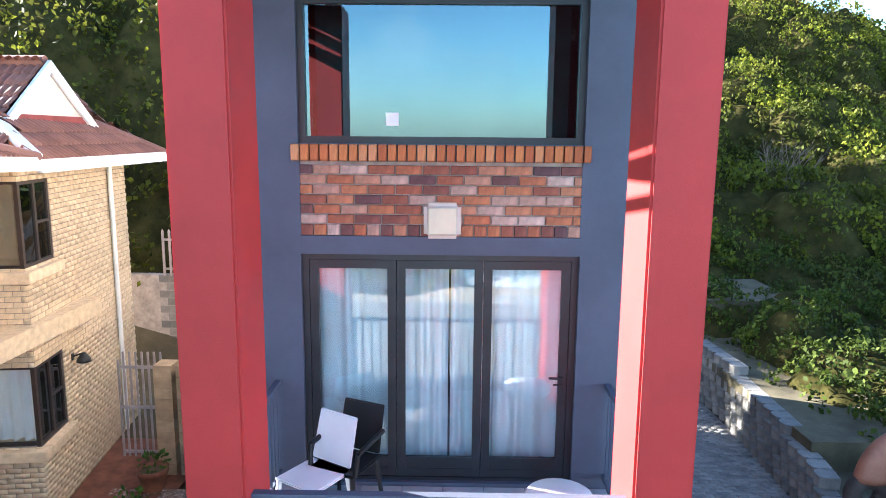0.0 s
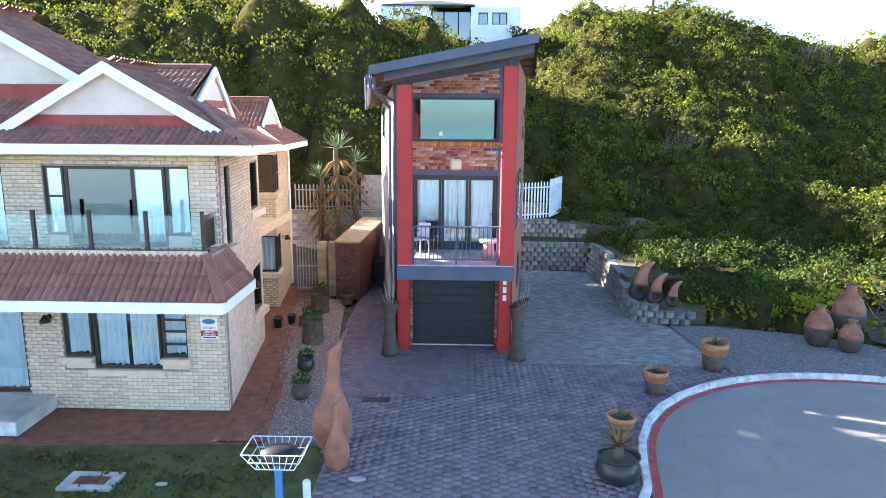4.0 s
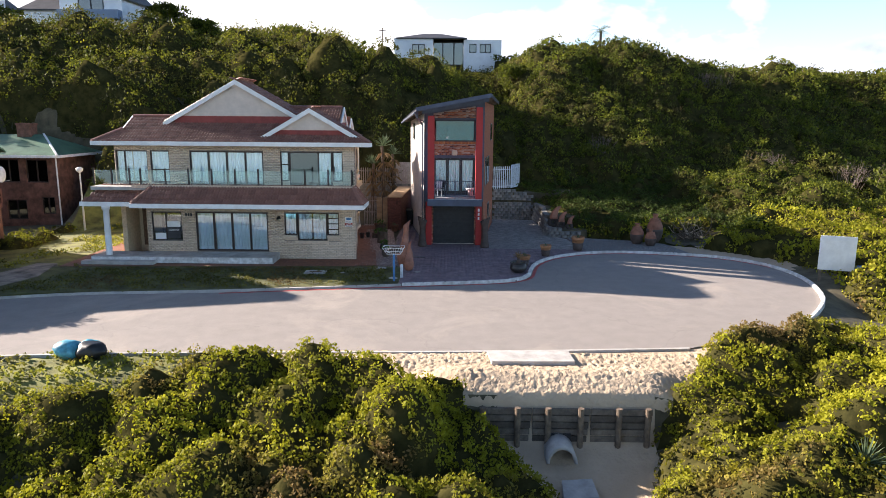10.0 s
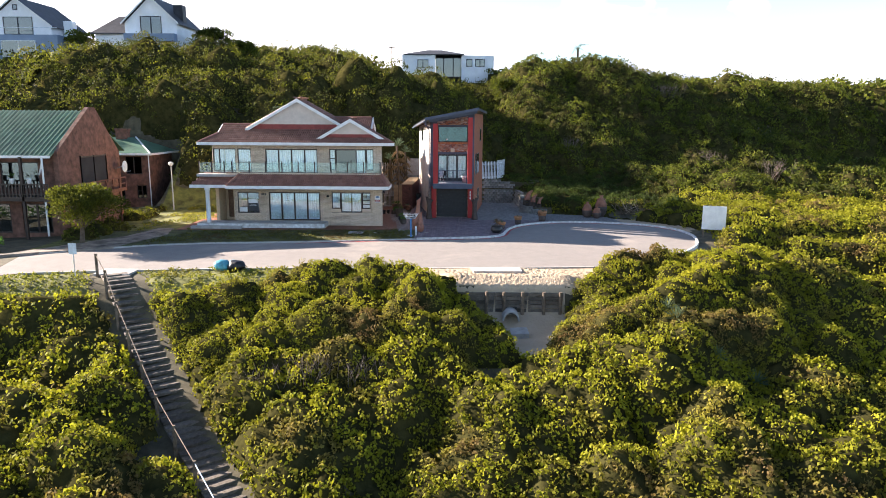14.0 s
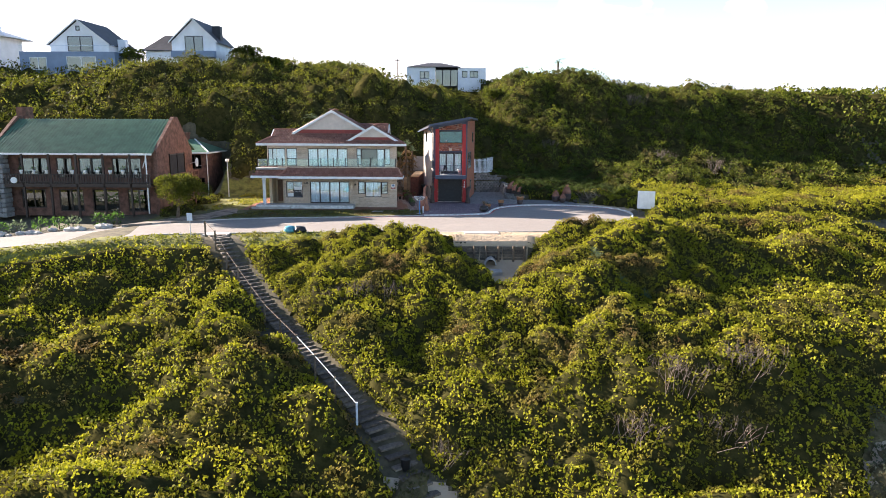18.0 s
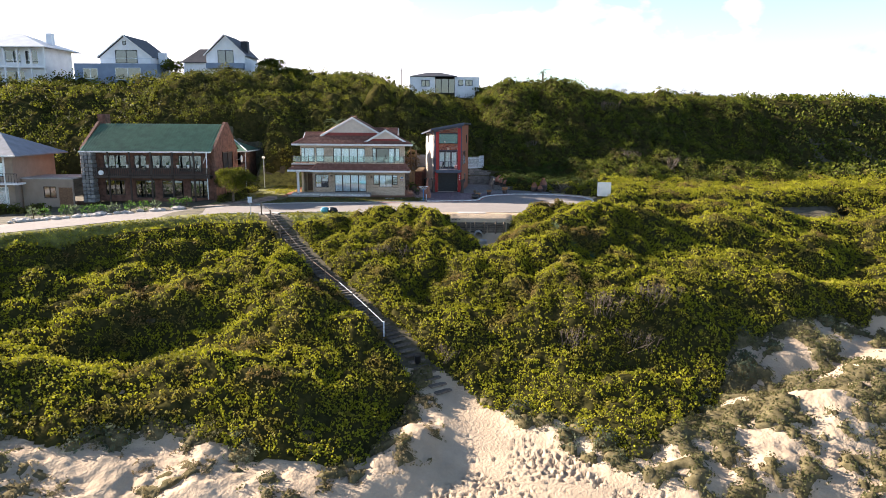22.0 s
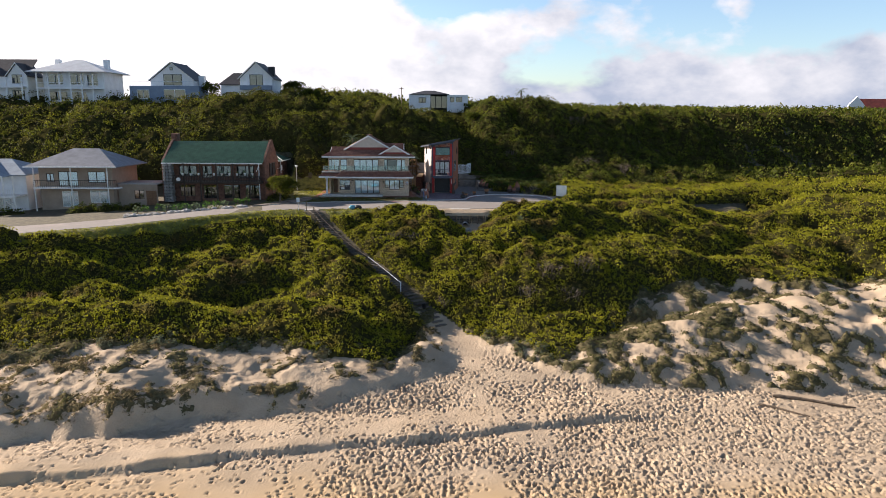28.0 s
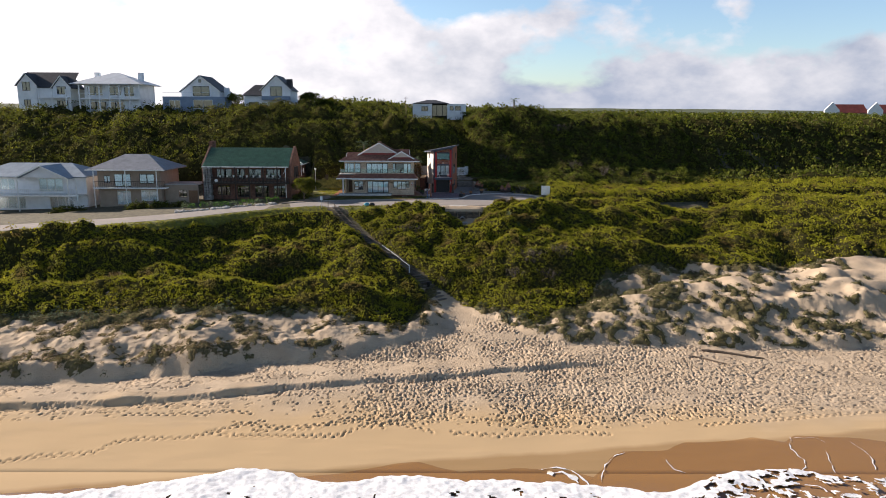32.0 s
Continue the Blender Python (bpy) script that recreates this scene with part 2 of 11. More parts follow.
M = {
    "red": mat("red_paint", (0.40, 0.028, 0.026), 0.55, vary=0.1, scale=1.2, bump=0.1, bump_scale=120),
    "grey": mat("slate_grey_paint", (0.075, 0.09, 0.13), 0.6, vary=0.12, scale=1.5, bump=0.15, bump_scale=90),
    "charcoal": mat("charcoal_metal", (0.018, 0.021, 0.026), 0.4, vary=0.2, scale=4),
    "white": mat("white_paint", (0.78, 0.78, 0.76), 0.5, vary=0.08, scale=2),
    "cream": mat("cream_board", (0.62, 0.53, 0.45), 0.7, vary=0.08, scale=2),
    "brick": mat_tones("red_clay_brick", [(0.0, (0.10, 0.055, 0.06)), (0.18, (0.22, 0.075, 0.05)), (0.4, (0.36, 0.12, 0.06)), (0.62, (0.42, 0.16, 0.075)), (0.82, (0.40, 0.24, 0.18)), (1.0, (0.52, 0.38, 0.32))]),
    "brick_wall_dark": mat("weathered_brick_wall", (0.17, 0.085, 0.06), 0.9, vary=0.35, scale=2.2, bump=0.5, bump_scale=22),
    "balcony_red": mat("red_brown_timber", (0.13, 0.05, 0.035), 0.7, vary=0.25, scale=5, bump=0.2, bump_scale=30),
    "brick_dark": mat_tones("dark_clay_brick", [(0.0, (0.11, 0.048, 0.04)), (0.5, (0.145, 0.058, 0.045)), (1.0, (0.185, 0.075, 0.055))]),
    "brick_sill": mat_tones("orange_clay_brick", [(0.0, (0.34, 0.10, 0.04)), (0.5, (0.46, 0.17, 0.06)), (1.0, (0.52, 0.26, 0.13))]),
    "mortar_house": mat("grey_brown_mortar", (0.27, 0.225, 0.19), 0.95, vary=0.2, scale=6, bump=0.4, bump_scale=80),
    "mortar": mat("mortar", (0.42, 0.37, 0.34), 0.95, vary=0.2, scale=6, bump=0.4, bump_scale=80),
    "facebrick": mat_tones("buff_face_brick", [(0.0, (0.57, 0.44, 0.33)), (0.5, (0.64, 0.50, 0.37)), (1.0, (0.70, 0.56, 0.43))], vary=0.08),
    "tile": mat_tones("terracotta_roof_tile", [(0.0, (0.17, 0.072, 0.05)), (0.5, (0.205, 0.088, 0.06)), (1.0, (0.245, 0.11, 0.078))], 0.55, 3.0, 0.15),
    "green_roof": mat("green_roof_sheet", (0.07, 0.15, 0.09), 0.5, vary=0.2, scale=1.2),
    "grey_roof": mat("grey_roof_sheet", (0.20, 0.21, 0.23), 0.5, vary=0.15, scale=1.0),
    "asphalt": mat("asphalt", (0.235, 0.21, 0.19), 0.9, vary=0.05, scale=1.6, bump=0.35, bump_scale=90),
    "concrete": mat("concrete", (0.42, 0.40, 0.37), 0.9, vary=0.18, scale=2, bump=0.3, bump_scale=50),
    "paver": mat_tones("clay_paver", [(0.0, (0.155, 0.12, 0.138)), (0.5, (0.185, 0.14, 0.158)), (1.0, (0.22, 0.165, 0.175))], 0.7, 2.0, 0.2),
    "block": mat_tones("concrete_block", [(0.0, (0.15, 0.15, 0.145)), (1.0, (0.27, 0.255, 0.235))], 0.9, 5.0, 0.2),
    "cobble": mat_tones("grey_paver", [(0.0, (0.18, 0.175, 0.17)), (1.0, (0.30, 0.285, 0.265))], 0.75, 3.0, 0.2),
    "gravel": mat("gravel", (0.28, 0.205, 0.175), 0.95, vary=0.45, scale=28, bump=0.8, bump_scale=60),
    "deck": mat("red_brown_deck", (0.21, 0.085, 0.05), 0.7, vary=0.25, scale=4, bump=0.3, bump_scale=30),
    "soil": mat("leaf_litter_soil", (0.10, 0.085, 0.05), 0.95, vary=0.3, scale=1.5, bump=0.4, bump_scale=20),
    "scrub": mat("far_scrub", (0.06, 0.075, 0.025), 0.95, vary=0.5, scale=0.09, bump=0.0),
    "tinted": glass_mat("tinted_window_glass", (0.42, 0.46, 0.46), 0.10),
    "teal_glass": glass_mat("teal_tinted_glass", (0.26, 0.42, 0.44), 0.085, (0.62, 0.90, 1.0)),
    "clearglass": glass_mat("balustrade_glass", (0.86, 0.92, 0.90), 0.05),
    "yellow": mat_tones("yellow_face_brick", [(0.0, (0.60, 0.46, 0.30)), (1.0, (0.70, 0.54, 0.36))], vary=0.12),
    "brown": mat("brown_frame", (0.035, 0.022, 0.018), 0.45, vary=0.2, scale=5),
    "plastic": mat("white_plastic", (0.75, 0.76, 0.78), 0.35, vary=0.04, scale=3),
    "black": mat("black_plastic", (0.012, 0.012, 0.013), 0.4, vary=0.2, scale=5),
    "blue": mat("blue_paint", (0.04, 0.16, 0.36), 0.5, vary=0.15, scale=5),
    "galv": mat("galvanised_steel", (0.55, 0.56, 0.58), 0.4, metal=0.7, vary=0.1, scale=8),
    "lamp": mat("opal_lamp_cover", (0.66, 0.60, 0.44), 0.4, vary=0.06, scale=6),
    "wood": mat("brown_door_wood", (0.20, 0.10, 0.05), 0.5, vary=0.3, scale=6),
    "dark_glass": glass_mat("dark_window_glass", (0.10, 0.12, 0.13), 0.10),
    "ashwhite": mat("hill_house_plaster", (0.80, 0.81, 0.83), 0.8, vary=0.06, scale=0.7),
    "slate": mat("dark_roof_slate", (0.045, 0.045, 0.05), 0.6, vary=0.25, scale=1.5),
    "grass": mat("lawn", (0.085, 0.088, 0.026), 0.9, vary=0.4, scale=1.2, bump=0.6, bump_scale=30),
    "timber": mat("weathered_timber", (0.16, 0.12, 0.085), 0.85, vary=0.3, scale=5, bump=0.5, bump_scale=30),
    "clay": mat("terracotta_clay", (0.26, 0.11, 0.065), 0.75, vary=0.3, scale=3, bump=0.3, bump_scale=30),
    # near-black, so that interiors look unlit whatever light reaches them
    "dark": mat("interior_shade", (0.03, 0.03, 0.032), 0.9, vary=0.2, scale=1),
    "curtain": mat("white_curtain", (0.84, 0.85, 0.87), 0.9, vary=0.06, scale=3),
    "kerbred": mat("red_line_paint", (0.42, 0.06, 0.05), 0.7, vary=0.35, scale=3),
    "doorglass": glass_mat("door_glass", (0.90, 0.95, 0.96), 0.04),
    "glass": glass_mat("window_glass", (0.93, 0.98, 1.0), 0.13),
    "bark": mat("bark", (0.12, 0.085, 0.06), 0.9, vary=0.3, scale=6, bump=0.5, bump_scale=30),
}
M["leaf_hill"] = leaf_mat("hill_leaves", [(0.27, (0.022, 0.024, 0.005)), (0.43, (0.05, 0.062, 0.009)), (0.58, (0.12, 0.14, 0.014)), (0.72, (0.27, 0.28, 0.02))], trans=0.38, dry=0.4)
# darker copy of the hill leaves: shade beside the yard is put into it
M["leaf_hedge_shaded"] = leaf_mat("shaded_hedge_leaves", [(0.27, (0.018, 0.026, 0.006)), (0.43, (0.035, 0.053, 0.010)), (0.58, (0.075, 0.105, 0.014)), (0.72, (0.17, 0.20, 0.02))], trans=0.3, dry=0.1)
M["leaf_left"] = leaf_mat("slope_leaves", [(0.27, (0.024, 0.028, 0.006)), (0.43, (0.055, 0.063, 0.009)), (0.57, (0.125, 0.135, 0.014)), (0.70, (0.29, 0.29, 0.02))], trans=0.4, dry=0.3)
M["leaf_dune"] = leaf_mat("dune_leaves", [(0.27, (0.085, 0.072, 0.012)), (0.42, (0.165, 0.164, 0.013)), (0.56, (0.285, 0.285, 0.016)), (0.70, (0.37, 0.345, 0.022))])
M["leaf_straw"] = leaf_mat("dry_tuft_leaves", [(0.22, (0.10, 0.085, 0.04)), (0.5, (0.21, 0.165, 0.085)), (0.75, (0.36, 0.29, 0.16))], patch=0.3, dry=0.4)
M["leaf_scrub"] = leaf_mat("dune_scrub_leaves", [(0.22, (0.04, 0.045, 0.016)), (0.42, (0.075, 0.08, 0.03)), (0.56, (0.13, 0.125, 0.05)), (0.75, (0.26, 0.22, 0.10))], patch=0.3, dry=0.4)
M["leaf_silver"] = leaf_mat("silver_leaves", [(0.22, (0.05, 0.062, 0.034)), (0.45, (0.10, 0.12, 0.07)), (0.6, (0.17, 0.19, 0.115)), (0.78, (0.28, 0.28, 0.18))], patch=0.5, dry=0.4)
# brighter than the lawn: the verge's sunlight is put into these two colours
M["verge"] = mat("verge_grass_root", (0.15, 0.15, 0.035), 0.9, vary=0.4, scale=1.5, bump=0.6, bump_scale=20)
M["leaf_grass"] = leaf_mat("sunlit_grass_blades", [(0.25, (0.07, 0.075, 0.015)), (0.45, (0.17, 0.18, 0.025)), (0.6, (0.30, 0.29, 0.04)), (0.78, (0.45, 0.40, 0.09))], patch=0.6, dry=0.3)
# darker, browner blades: the lawn's shade is partly in the colour
M["leaf_lawn"] = leaf_mat("shaded_lawn_blades", [(0.25, (0.035, 0.04, 0.012)), (0.45, (0.085, 0.09, 0.02)), (0.6, (0.16, 0.15, 0.035)), (0.78, (0.28, 0.22, 0.08))], patch=0.6, dry=0.7)
M["scrub_root"] = mat("scrub_litter", (0.12, 0.10, 0.055), 0.95, vary=0.4, scale=2.5, bump=0.8, bump_scale=22, second=(0.07, 0.06, 0.03), spec=0.0)
# near-black brown: the shade of gaps between leaf heads is in this colour
M["understory_shade"] = mat("bush_shade", (0.04, 0.036, 0.012), 0.95, vary=0.5, scale=1.6, bump=1.0, bump_scale=9.0, second=(0.02, 0.02, 0.008), spec=0.0)



def crack(m, scale, width, tone):
    """Thin wandering cracks over a surface."""
    n, l = m.node_tree.nodes, m.node_tree.links
    b = n["Principled BSDF"]
    base = b.inputs["Base Color"].links[0].from_socket
    co, nz, ad, vo, mr, mx = (n.new("ShaderNode" + k) for k in ("TexCoord", "TexNoise", "VectorMath", "TexVoronoi", "MapRange", "Mix"))
    nz.inputs["Scale"].default_value = 0.9
    nz.inputs["Detail"].default_value = 6
    ad.operation = "MULTIPLY_ADD"
    ad.inputs[1].default_value = (1.6, 1.6, 0.0)
    vo.feature = "DISTANCE_TO_EDGE"
    vo.inputs["Scale"].default_value = scale
    l.new(co.outputs["Object"], nz.inputs["Vector"])
    l.new(nz.outputs["Color"], ad.inputs[0])
    l.new(co.outputs["Object"], ad.inputs[2])
    l.new(ad.outputs[0], vo.inputs["Vector"])
    for key, value in (("From Min", 0.0), ("From Max", width), ("To Min", 0.22), ("To Max", 0.0)):
        mr.inputs[key].default_value = value
    l.new(vo.outputs["Distance"], mr.inputs["Value"])
    mx.data_type = "RGBA"
    l.new(mr.outputs["Result"], mx.inputs["Factor"])
    l.new(base, mx.inputs[6])
    mx.inputs[7].default_value = (*tone, 1)
    l.new(mx.outputs[2], b.inputs["Base Color"])


def dusted(m, tone):
    """Drifts of pale blown sand and scuffs over a surface."""
    n, l = m.node_tree.nodes, m.node_tree.links
    b = n["Principled BSDF"]
    base = b.inputs["Base Color"].links[0].from_socket
    co, nz, mr, mx = (n.new("ShaderNode" + k) for k in ("TexCoord", "TexNoise", "MapRange", "Mix"))
    nz.inputs["Scale"].default_value = 0.22
    nz.inputs["Detail"].default_value = 9
    nz.inputs["Roughness"].default_value = 0.68
    nz.inputs["Distortion"].default_value = 0.8
    l.new(co.outputs["Object"], nz.inputs["Vector"])
    for key, value in (("From Min", 0.53), ("From Max", 0.68), ("To Min", 0.0), ("To Max", 0.5)):
        mr.inputs[key].default_value = value
    l.new(nz.outputs["Fac"], mr.inputs["Value"])
    mx.data_type = "RGBA"
    l.new(mr.outputs["Result"], mx.inputs["Factor"])
    l.new(base, mx.inputs[6])
    mx.inputs[7].default_value = (*tone, 1)
    l.new(mx.outputs[2], b.inputs["Base Color"])


crack(M["asphalt"], 0.10, 0.003, (0.09, 0.08, 0.075))
dusted(M["asphalt"], (0.36, 0.31, 0.26))


def sand_mat():
    """Beach sand: dry and pocked up the beach, damp and smooth lower down, wet and shiny where the waves reach."""
    m = mat("beach_sand", (0.47, 0.365, 0.255), 0.95, vary=0.12, scale=0.35, bump=0.3, bump_scale=6.0, spec=0.1)
    n, l = m.node_tree.nodes, m.node_tree.links
    b = n["Principled BSDF"]
    b.inputs["Normal"].links[0].from_node.inputs["Distance"].default_value = 0.07
    dry = b.inputs["Base Color"].links[0].from_socket
    co = n.new("ShaderNodeTexCoord")
    sp = n.new("ShaderNodeSeparateXYZ")
    l.new(co.outputs["Object"], sp.inputs[0])
    nz = n.new("ShaderNodeTexNoise")
    nz.inputs["Scale"].default_value = 0.16
    nz.inputs["Detail"].default_value = 5
    l.new(co.outputs["Object"], nz.inputs["Vector"])
    mu = n.new("ShaderNodeMath")
    mu.operation = "MULTIPLY_ADD"
    l.new(nz.outputs["Fac"], mu.inputs[0])
    mu.inputs[1].default_value = 7.0
    l.new(sp.outputs["Y"], mu.inputs[2])
    # the wet line runs aslant, nearer to the dunes where the last wave came up
    aslant = n.new("ShaderNodeMath")
    aslant.operation = "MULTIPLY_ADD"
    l.new(sp.outputs["X"], aslant.inputs[0])
    aslant.inputs[1].default_value = -0.13
    l.new(sp.outputs["Y"], aslant.inputs[2])
    wet = n.new("ShaderNodeMath")
    wet.operation = "MULTIPLY_ADD"
    l.new(nz.outputs["Fac"], wet.inputs[0])
    wet.inputs[1].default_value = 1.6
    l.new(aslant.outputs[0], wet.inputs[2])
    last = dry
    for src, lo, hi, tone in ((mu, -62.5, -67.5, (0.50, 0.355, 0.20)), (wet, -74.9, -75.5, (0.36, 0.235, 0.115))):
        mr = n.new("ShaderNodeMapRange")
        for key, value in (("From Min", lo), ("From Max", hi), ("To Min", 0.0), ("To Max", 1.0)):
            mr.inputs[key].default_value = value
        l.new(src.outputs[0], mr.inputs["Value"])
        mx = n.new("ShaderNodeMix")
        mx.data_type = "RGBA"
        l.new(mr.outputs["Result"], mx.inputs["Factor"])
        l.new(last, mx.inputs[6])
        mx.inputs[7].default_value = (*tone, 1)
        last = mx.outputs[2]
    l.new(last, b.inputs["Base Color"])
    much = n.new("ShaderNodeMapRange")
    for key, value in (("From Min", -66.0), ("From Max", -60.0), ("To Min", 0.12), ("To Max", 0.9)):
        much.inputs[key].default_value = value
    l.new(mu.outputs[0], much.inputs["Value"])
    relief = b.inputs["Normal"].links[0].from_node
    l.new(much.outputs["Result"], relief.inputs["Strength"])
    gl = n.new("ShaderNodeMapRange")
    for key, value in (("From Min", -74.9), ("From Max", -75.5), ("To Min", 0.92), ("To Max", 0.28)):
        gl.inputs[key].default_value = value
    l.new(wet.outputs[0], gl.inputs["Value"])
    l.new(gl.outputs["Result"], b.inputs["Roughness"])
    return m


M["sand"] = sand_mat()


# ---- mesh helpers ----
def box(bm, x0, x1, y0, y1, z0, z1):
    v = [bm.verts.new(p) for p in ((x0, y0, z0), (x1, y0, z0), (x1, y1, z0), (x0, y1, z0), (x0, y0, z1), (x1, y0, z1), (x1, y1, z1), (x0, y1, z1))]
    for f in ((0, 3, 2, 1), (4, 5, 6, 7), (0, 1, 5, 4), (1, 2, 6, 5), (2, 3, 7, 6), (3, 0, 4, 7)):
        bm.faces.new([v[i] for i in f])
    return v


def prism(bm, pts, z0, z1):
    """A flat outline (x, y), counter-clockwise, raised from z0 to z1."""
    lo = [bm.verts.new((x, y, z0)) for x, y in pts]
    hi = [bm.verts.new((x, y, z1)) for x, y in pts]
    n = len(pts)
    bm.faces.new(lo[::-1])
    bm.faces.new(hi)
    for i in range(n):
        j = (i + 1) % n
        bm.faces.new((lo[i], lo[j], hi[j], hi[i]))


def sheet(bm, pts, depth):
    """A flat slab given by its corners in space, thickened by the offset depth (x, y, z)."""
    a = [bm.verts.new(p) for p in pts]
    b = [bm.verts.new(Vector(p) + Vector(depth)) for p in pts]
    n = len(pts)
    bm.faces.new(a)
    bm.faces.new(b[::-1])
    for i in range(n):
        j = (i + 1) % n
        bm.faces.new((a[j], a[i], b[i], b[j]))


def tube(bm, a, b, r0, r1=None, seg=8):
    """A round bar from a to b."""
    a, b = Vector(a), Vector(b)
    r1 = r0 if r1 is None else r1
    q = (b - a).to_track_quat("Z", "Y")
    rings = []
    for p, r in ((a, r0), (b, r1)):
        rings.append([bm.verts.new(p + q @ Vector((r * math.cos(6.2832 * i / seg), r * math.sin(6.2832 * i / seg), 0))) for i in range(seg)])
    for i in range(seg):
        j = (i + 1) % seg
        bm.faces.new((rings[0][i], rings[0][j], rings[1][j], rings[1][i]))
    bm.faces.new(rings[0][::-1])
    bm.faces.new(rings[1])


def lathe(bm, profile, seg=20, at=(0, 0, 0)):
    """A turned body: (radius, height) pairs from the foot up."""
    rings = [[bm.verts.new((at[0] + r * math.cos(6.28319 * i / seg), at[1] + r * math.sin(6.28319 * i / seg), at[2] + z)) for i in range(seg)] for r, z in profile]
    for a, b in zip(rings, rings[1:]):
        for i in range(seg):
            j = (i + 1) % seg
            bm.faces.new((a[i], a[j], b[j], b[i]))
    bm.faces.new(rings[0][::-1])
    bm.faces.new(rings[-1])


def data_of(name, bm, material, smooth=False):
    bmesh.ops.recalc_face_normals(bm, faces=bm.faces)
    me = bpy.data.meshes.new(name)
    bm.to_mesh(me)
    bm.free()
    me.materials.append(material)
    if smooth:
        for p in me.polygons:
            p.use_smooth = True
    return me


def part(name, bm, material, parent=None, label="", smooth=False):
    ob = new(name, data_of(name, bm, material, smooth))
    if parent:
        ob.parent = parent
    return tagged(ob, label)


def piece(name, me, parent, m):
    """A further object on a mesh that is there already."""
    ob = new(name, me)
    ob.parent = parent
    ob.matrix_basis = m
    return ob


def thing(name, label, category, at=(0, 0, 0), rz=0, group="", kind=""):
    ob = new(name)
    ob.empty_display_size = 0.2
    ob.matrix_basis = pose(*at, 0, 0, rz)
    return tagged(ob, label, category, group, kind)


def mesh_np(name, verts, quads, material, smooth=False):
    """A mesh straight from arrays of corners and of faces with four corners."""
    me = bpy.data.meshes.new(name)
    nv, nf = len(verts), len(quads)
    k = quads.shape[1]
    me.vertices.add(nv)
    me.vertices.foreach_set("co", np.ascontiguousarray(verts, dtype=np.float32).ravel())
    me.loops.add(nf * k)
    me.loops.foreach_set("vertex_index", np.ascontiguousarray(quads, dtype=np.int32).ravel())
    me.polygons.add(nf)
    me.polygons.foreach_set("loop_start", np.arange(0, nf * k, k, dtype=np.int32))
    me.polygons.foreach_set("loop_total", np.full(nf, k, dtype=np.int32))
    if smooth:
        me.polygons.foreach_set("use_smooth", np.ones(nf, dtype=bool))
    me.materials.append(material)
    me.update(calc_edges=True)
    return me


# ---- the lie of the land ----
def smooth01(a, b, v):
    u = np.clip((v - a) / (b - a), 0, 1)
    return u * u * (3 - 2 * u)


def vnoise(x, y, s, seed=0):
    """Smooth value noise, vectorised, about -1 to 1."""
    x, y = np.asarray(x, float) / s + seed * 17.3, np.asarray(y, float) / s + seed * 9.7
    xi, yi = np.floor(x), np.floor(y)
    u, v = x - xi, y - yi
    u, v = u * u * (3 - 2 * u), v * v * (3 - 2 * v)

    def h(i, j):
        q = np.sin(i * 127.1 + j * 311.7) * 43758.5453
        return q - np.floor(q)
    return 2 * ((h(xi, yi) * (1 - u) + h(xi + 1, yi) * u) * (1 - v) + (h(xi, yi + 1) * (1 - u) + h(xi + 1, yi + 1) * u) * v) - 1


PROFILES = [  # seaward fall of the dune at several places along the shore: x, (y ...), (z ...)
    (-120, (-84, -78, -66, -62, -55, -45, -34, -30), (-13.3, -12.9, -11.8, -11.2, -8.0, -6.5, -3.6, -2.6)),
    (-45, (-84, -78, -68, -64, -55, -47, -37, -34), (-13.3, -12.9, -11.5, -11.1, -8.2, -7.0, -3.0, -1.2)),
    (-27, (-84, -78, -66, -62, -54, -46, -30, -22), (-13.3, -12.9, -11.4, -10.9, -8.0, -6.6, -4.7, -0.4)),
    (-13, (-84, -78, -64, -59, -52, -46, -37, -29, -21), (-13.3, -12.9, -11.2, -10.8, -8.8, -7.6, -6.3, -3.9, -0.3)),
    (2, (-84, -78, -64, -55, -48, -43, -38, -32, -27, -19), (-13.3, -12.9, -11.5, -10.9, -10.2, -9.2, -7.0, -4.2, -2.6, -0.2)),
    (11, (-84, -78, -62, -54, -48, -43, -36, -29, -19), (-13.3, -12.9, -11.6, -11.0, -9.8, -8.5, -5.3, -2.6, -0.2)),
    (25, (-84, -78, -62, -53, -46, -41, -31, -18), (-13.3, -12.9, -11.7, -11.0, -9.2, -8.0, -5.4, -1.8)),
    (42, (-84, -78, -62, -54, -46, -38, -29, -12), (-13.3, -12.9, -11.9, -11.3, -9.4, -7.4, -6.6, -2.2)),
    (120, (-84, -78, -62, -54, -46, -38, -25, -5), (-13.3, -12.9, -11.9, -11.4, -9.4, -7.4, -5.6, -2.0)),
]


def edge_y(x):
    """The seaward edge of the road's terrace."""
    return np.interp(x, (-120, -62, -47, -38, -30, -22, -12, 7, 13, 17, 22, 40, 120), (-40, -38, -35.2, -31.5, -25.4, -20.8, -18.9, -18.2, -15.5, -9.0, -6, 2, 30))


def hill_foot(x):
    """Where the hillside begins, to the right of the houses."""
    return np.interp(x, (8, 15, 25, 40, 60, 122, 300), (3, 4, 6.5, 14, 24, 40, 60))


def bush_low(x):
    """The seaward edge of the bush."""
    return np.interp(x, (-120, -42, -31, -23, -15.7, -12, -10.2, -4.6, -3.6, -2.2, 0.6, 4.2, 9.1, 12.2, 13.6, 15, 18.9, 21.5, 28, 34, 42, 60, 120), (-55, -53.8, -52.8, -51.6, -50.6, -50.8, -52.0, -51.6, -47.4, -43.2, -42.4, -45.9, -48.4, -49.6, -47.2, -45.0, -41.6, -37.6, -34, -32.4, -32.6, -29, -27))


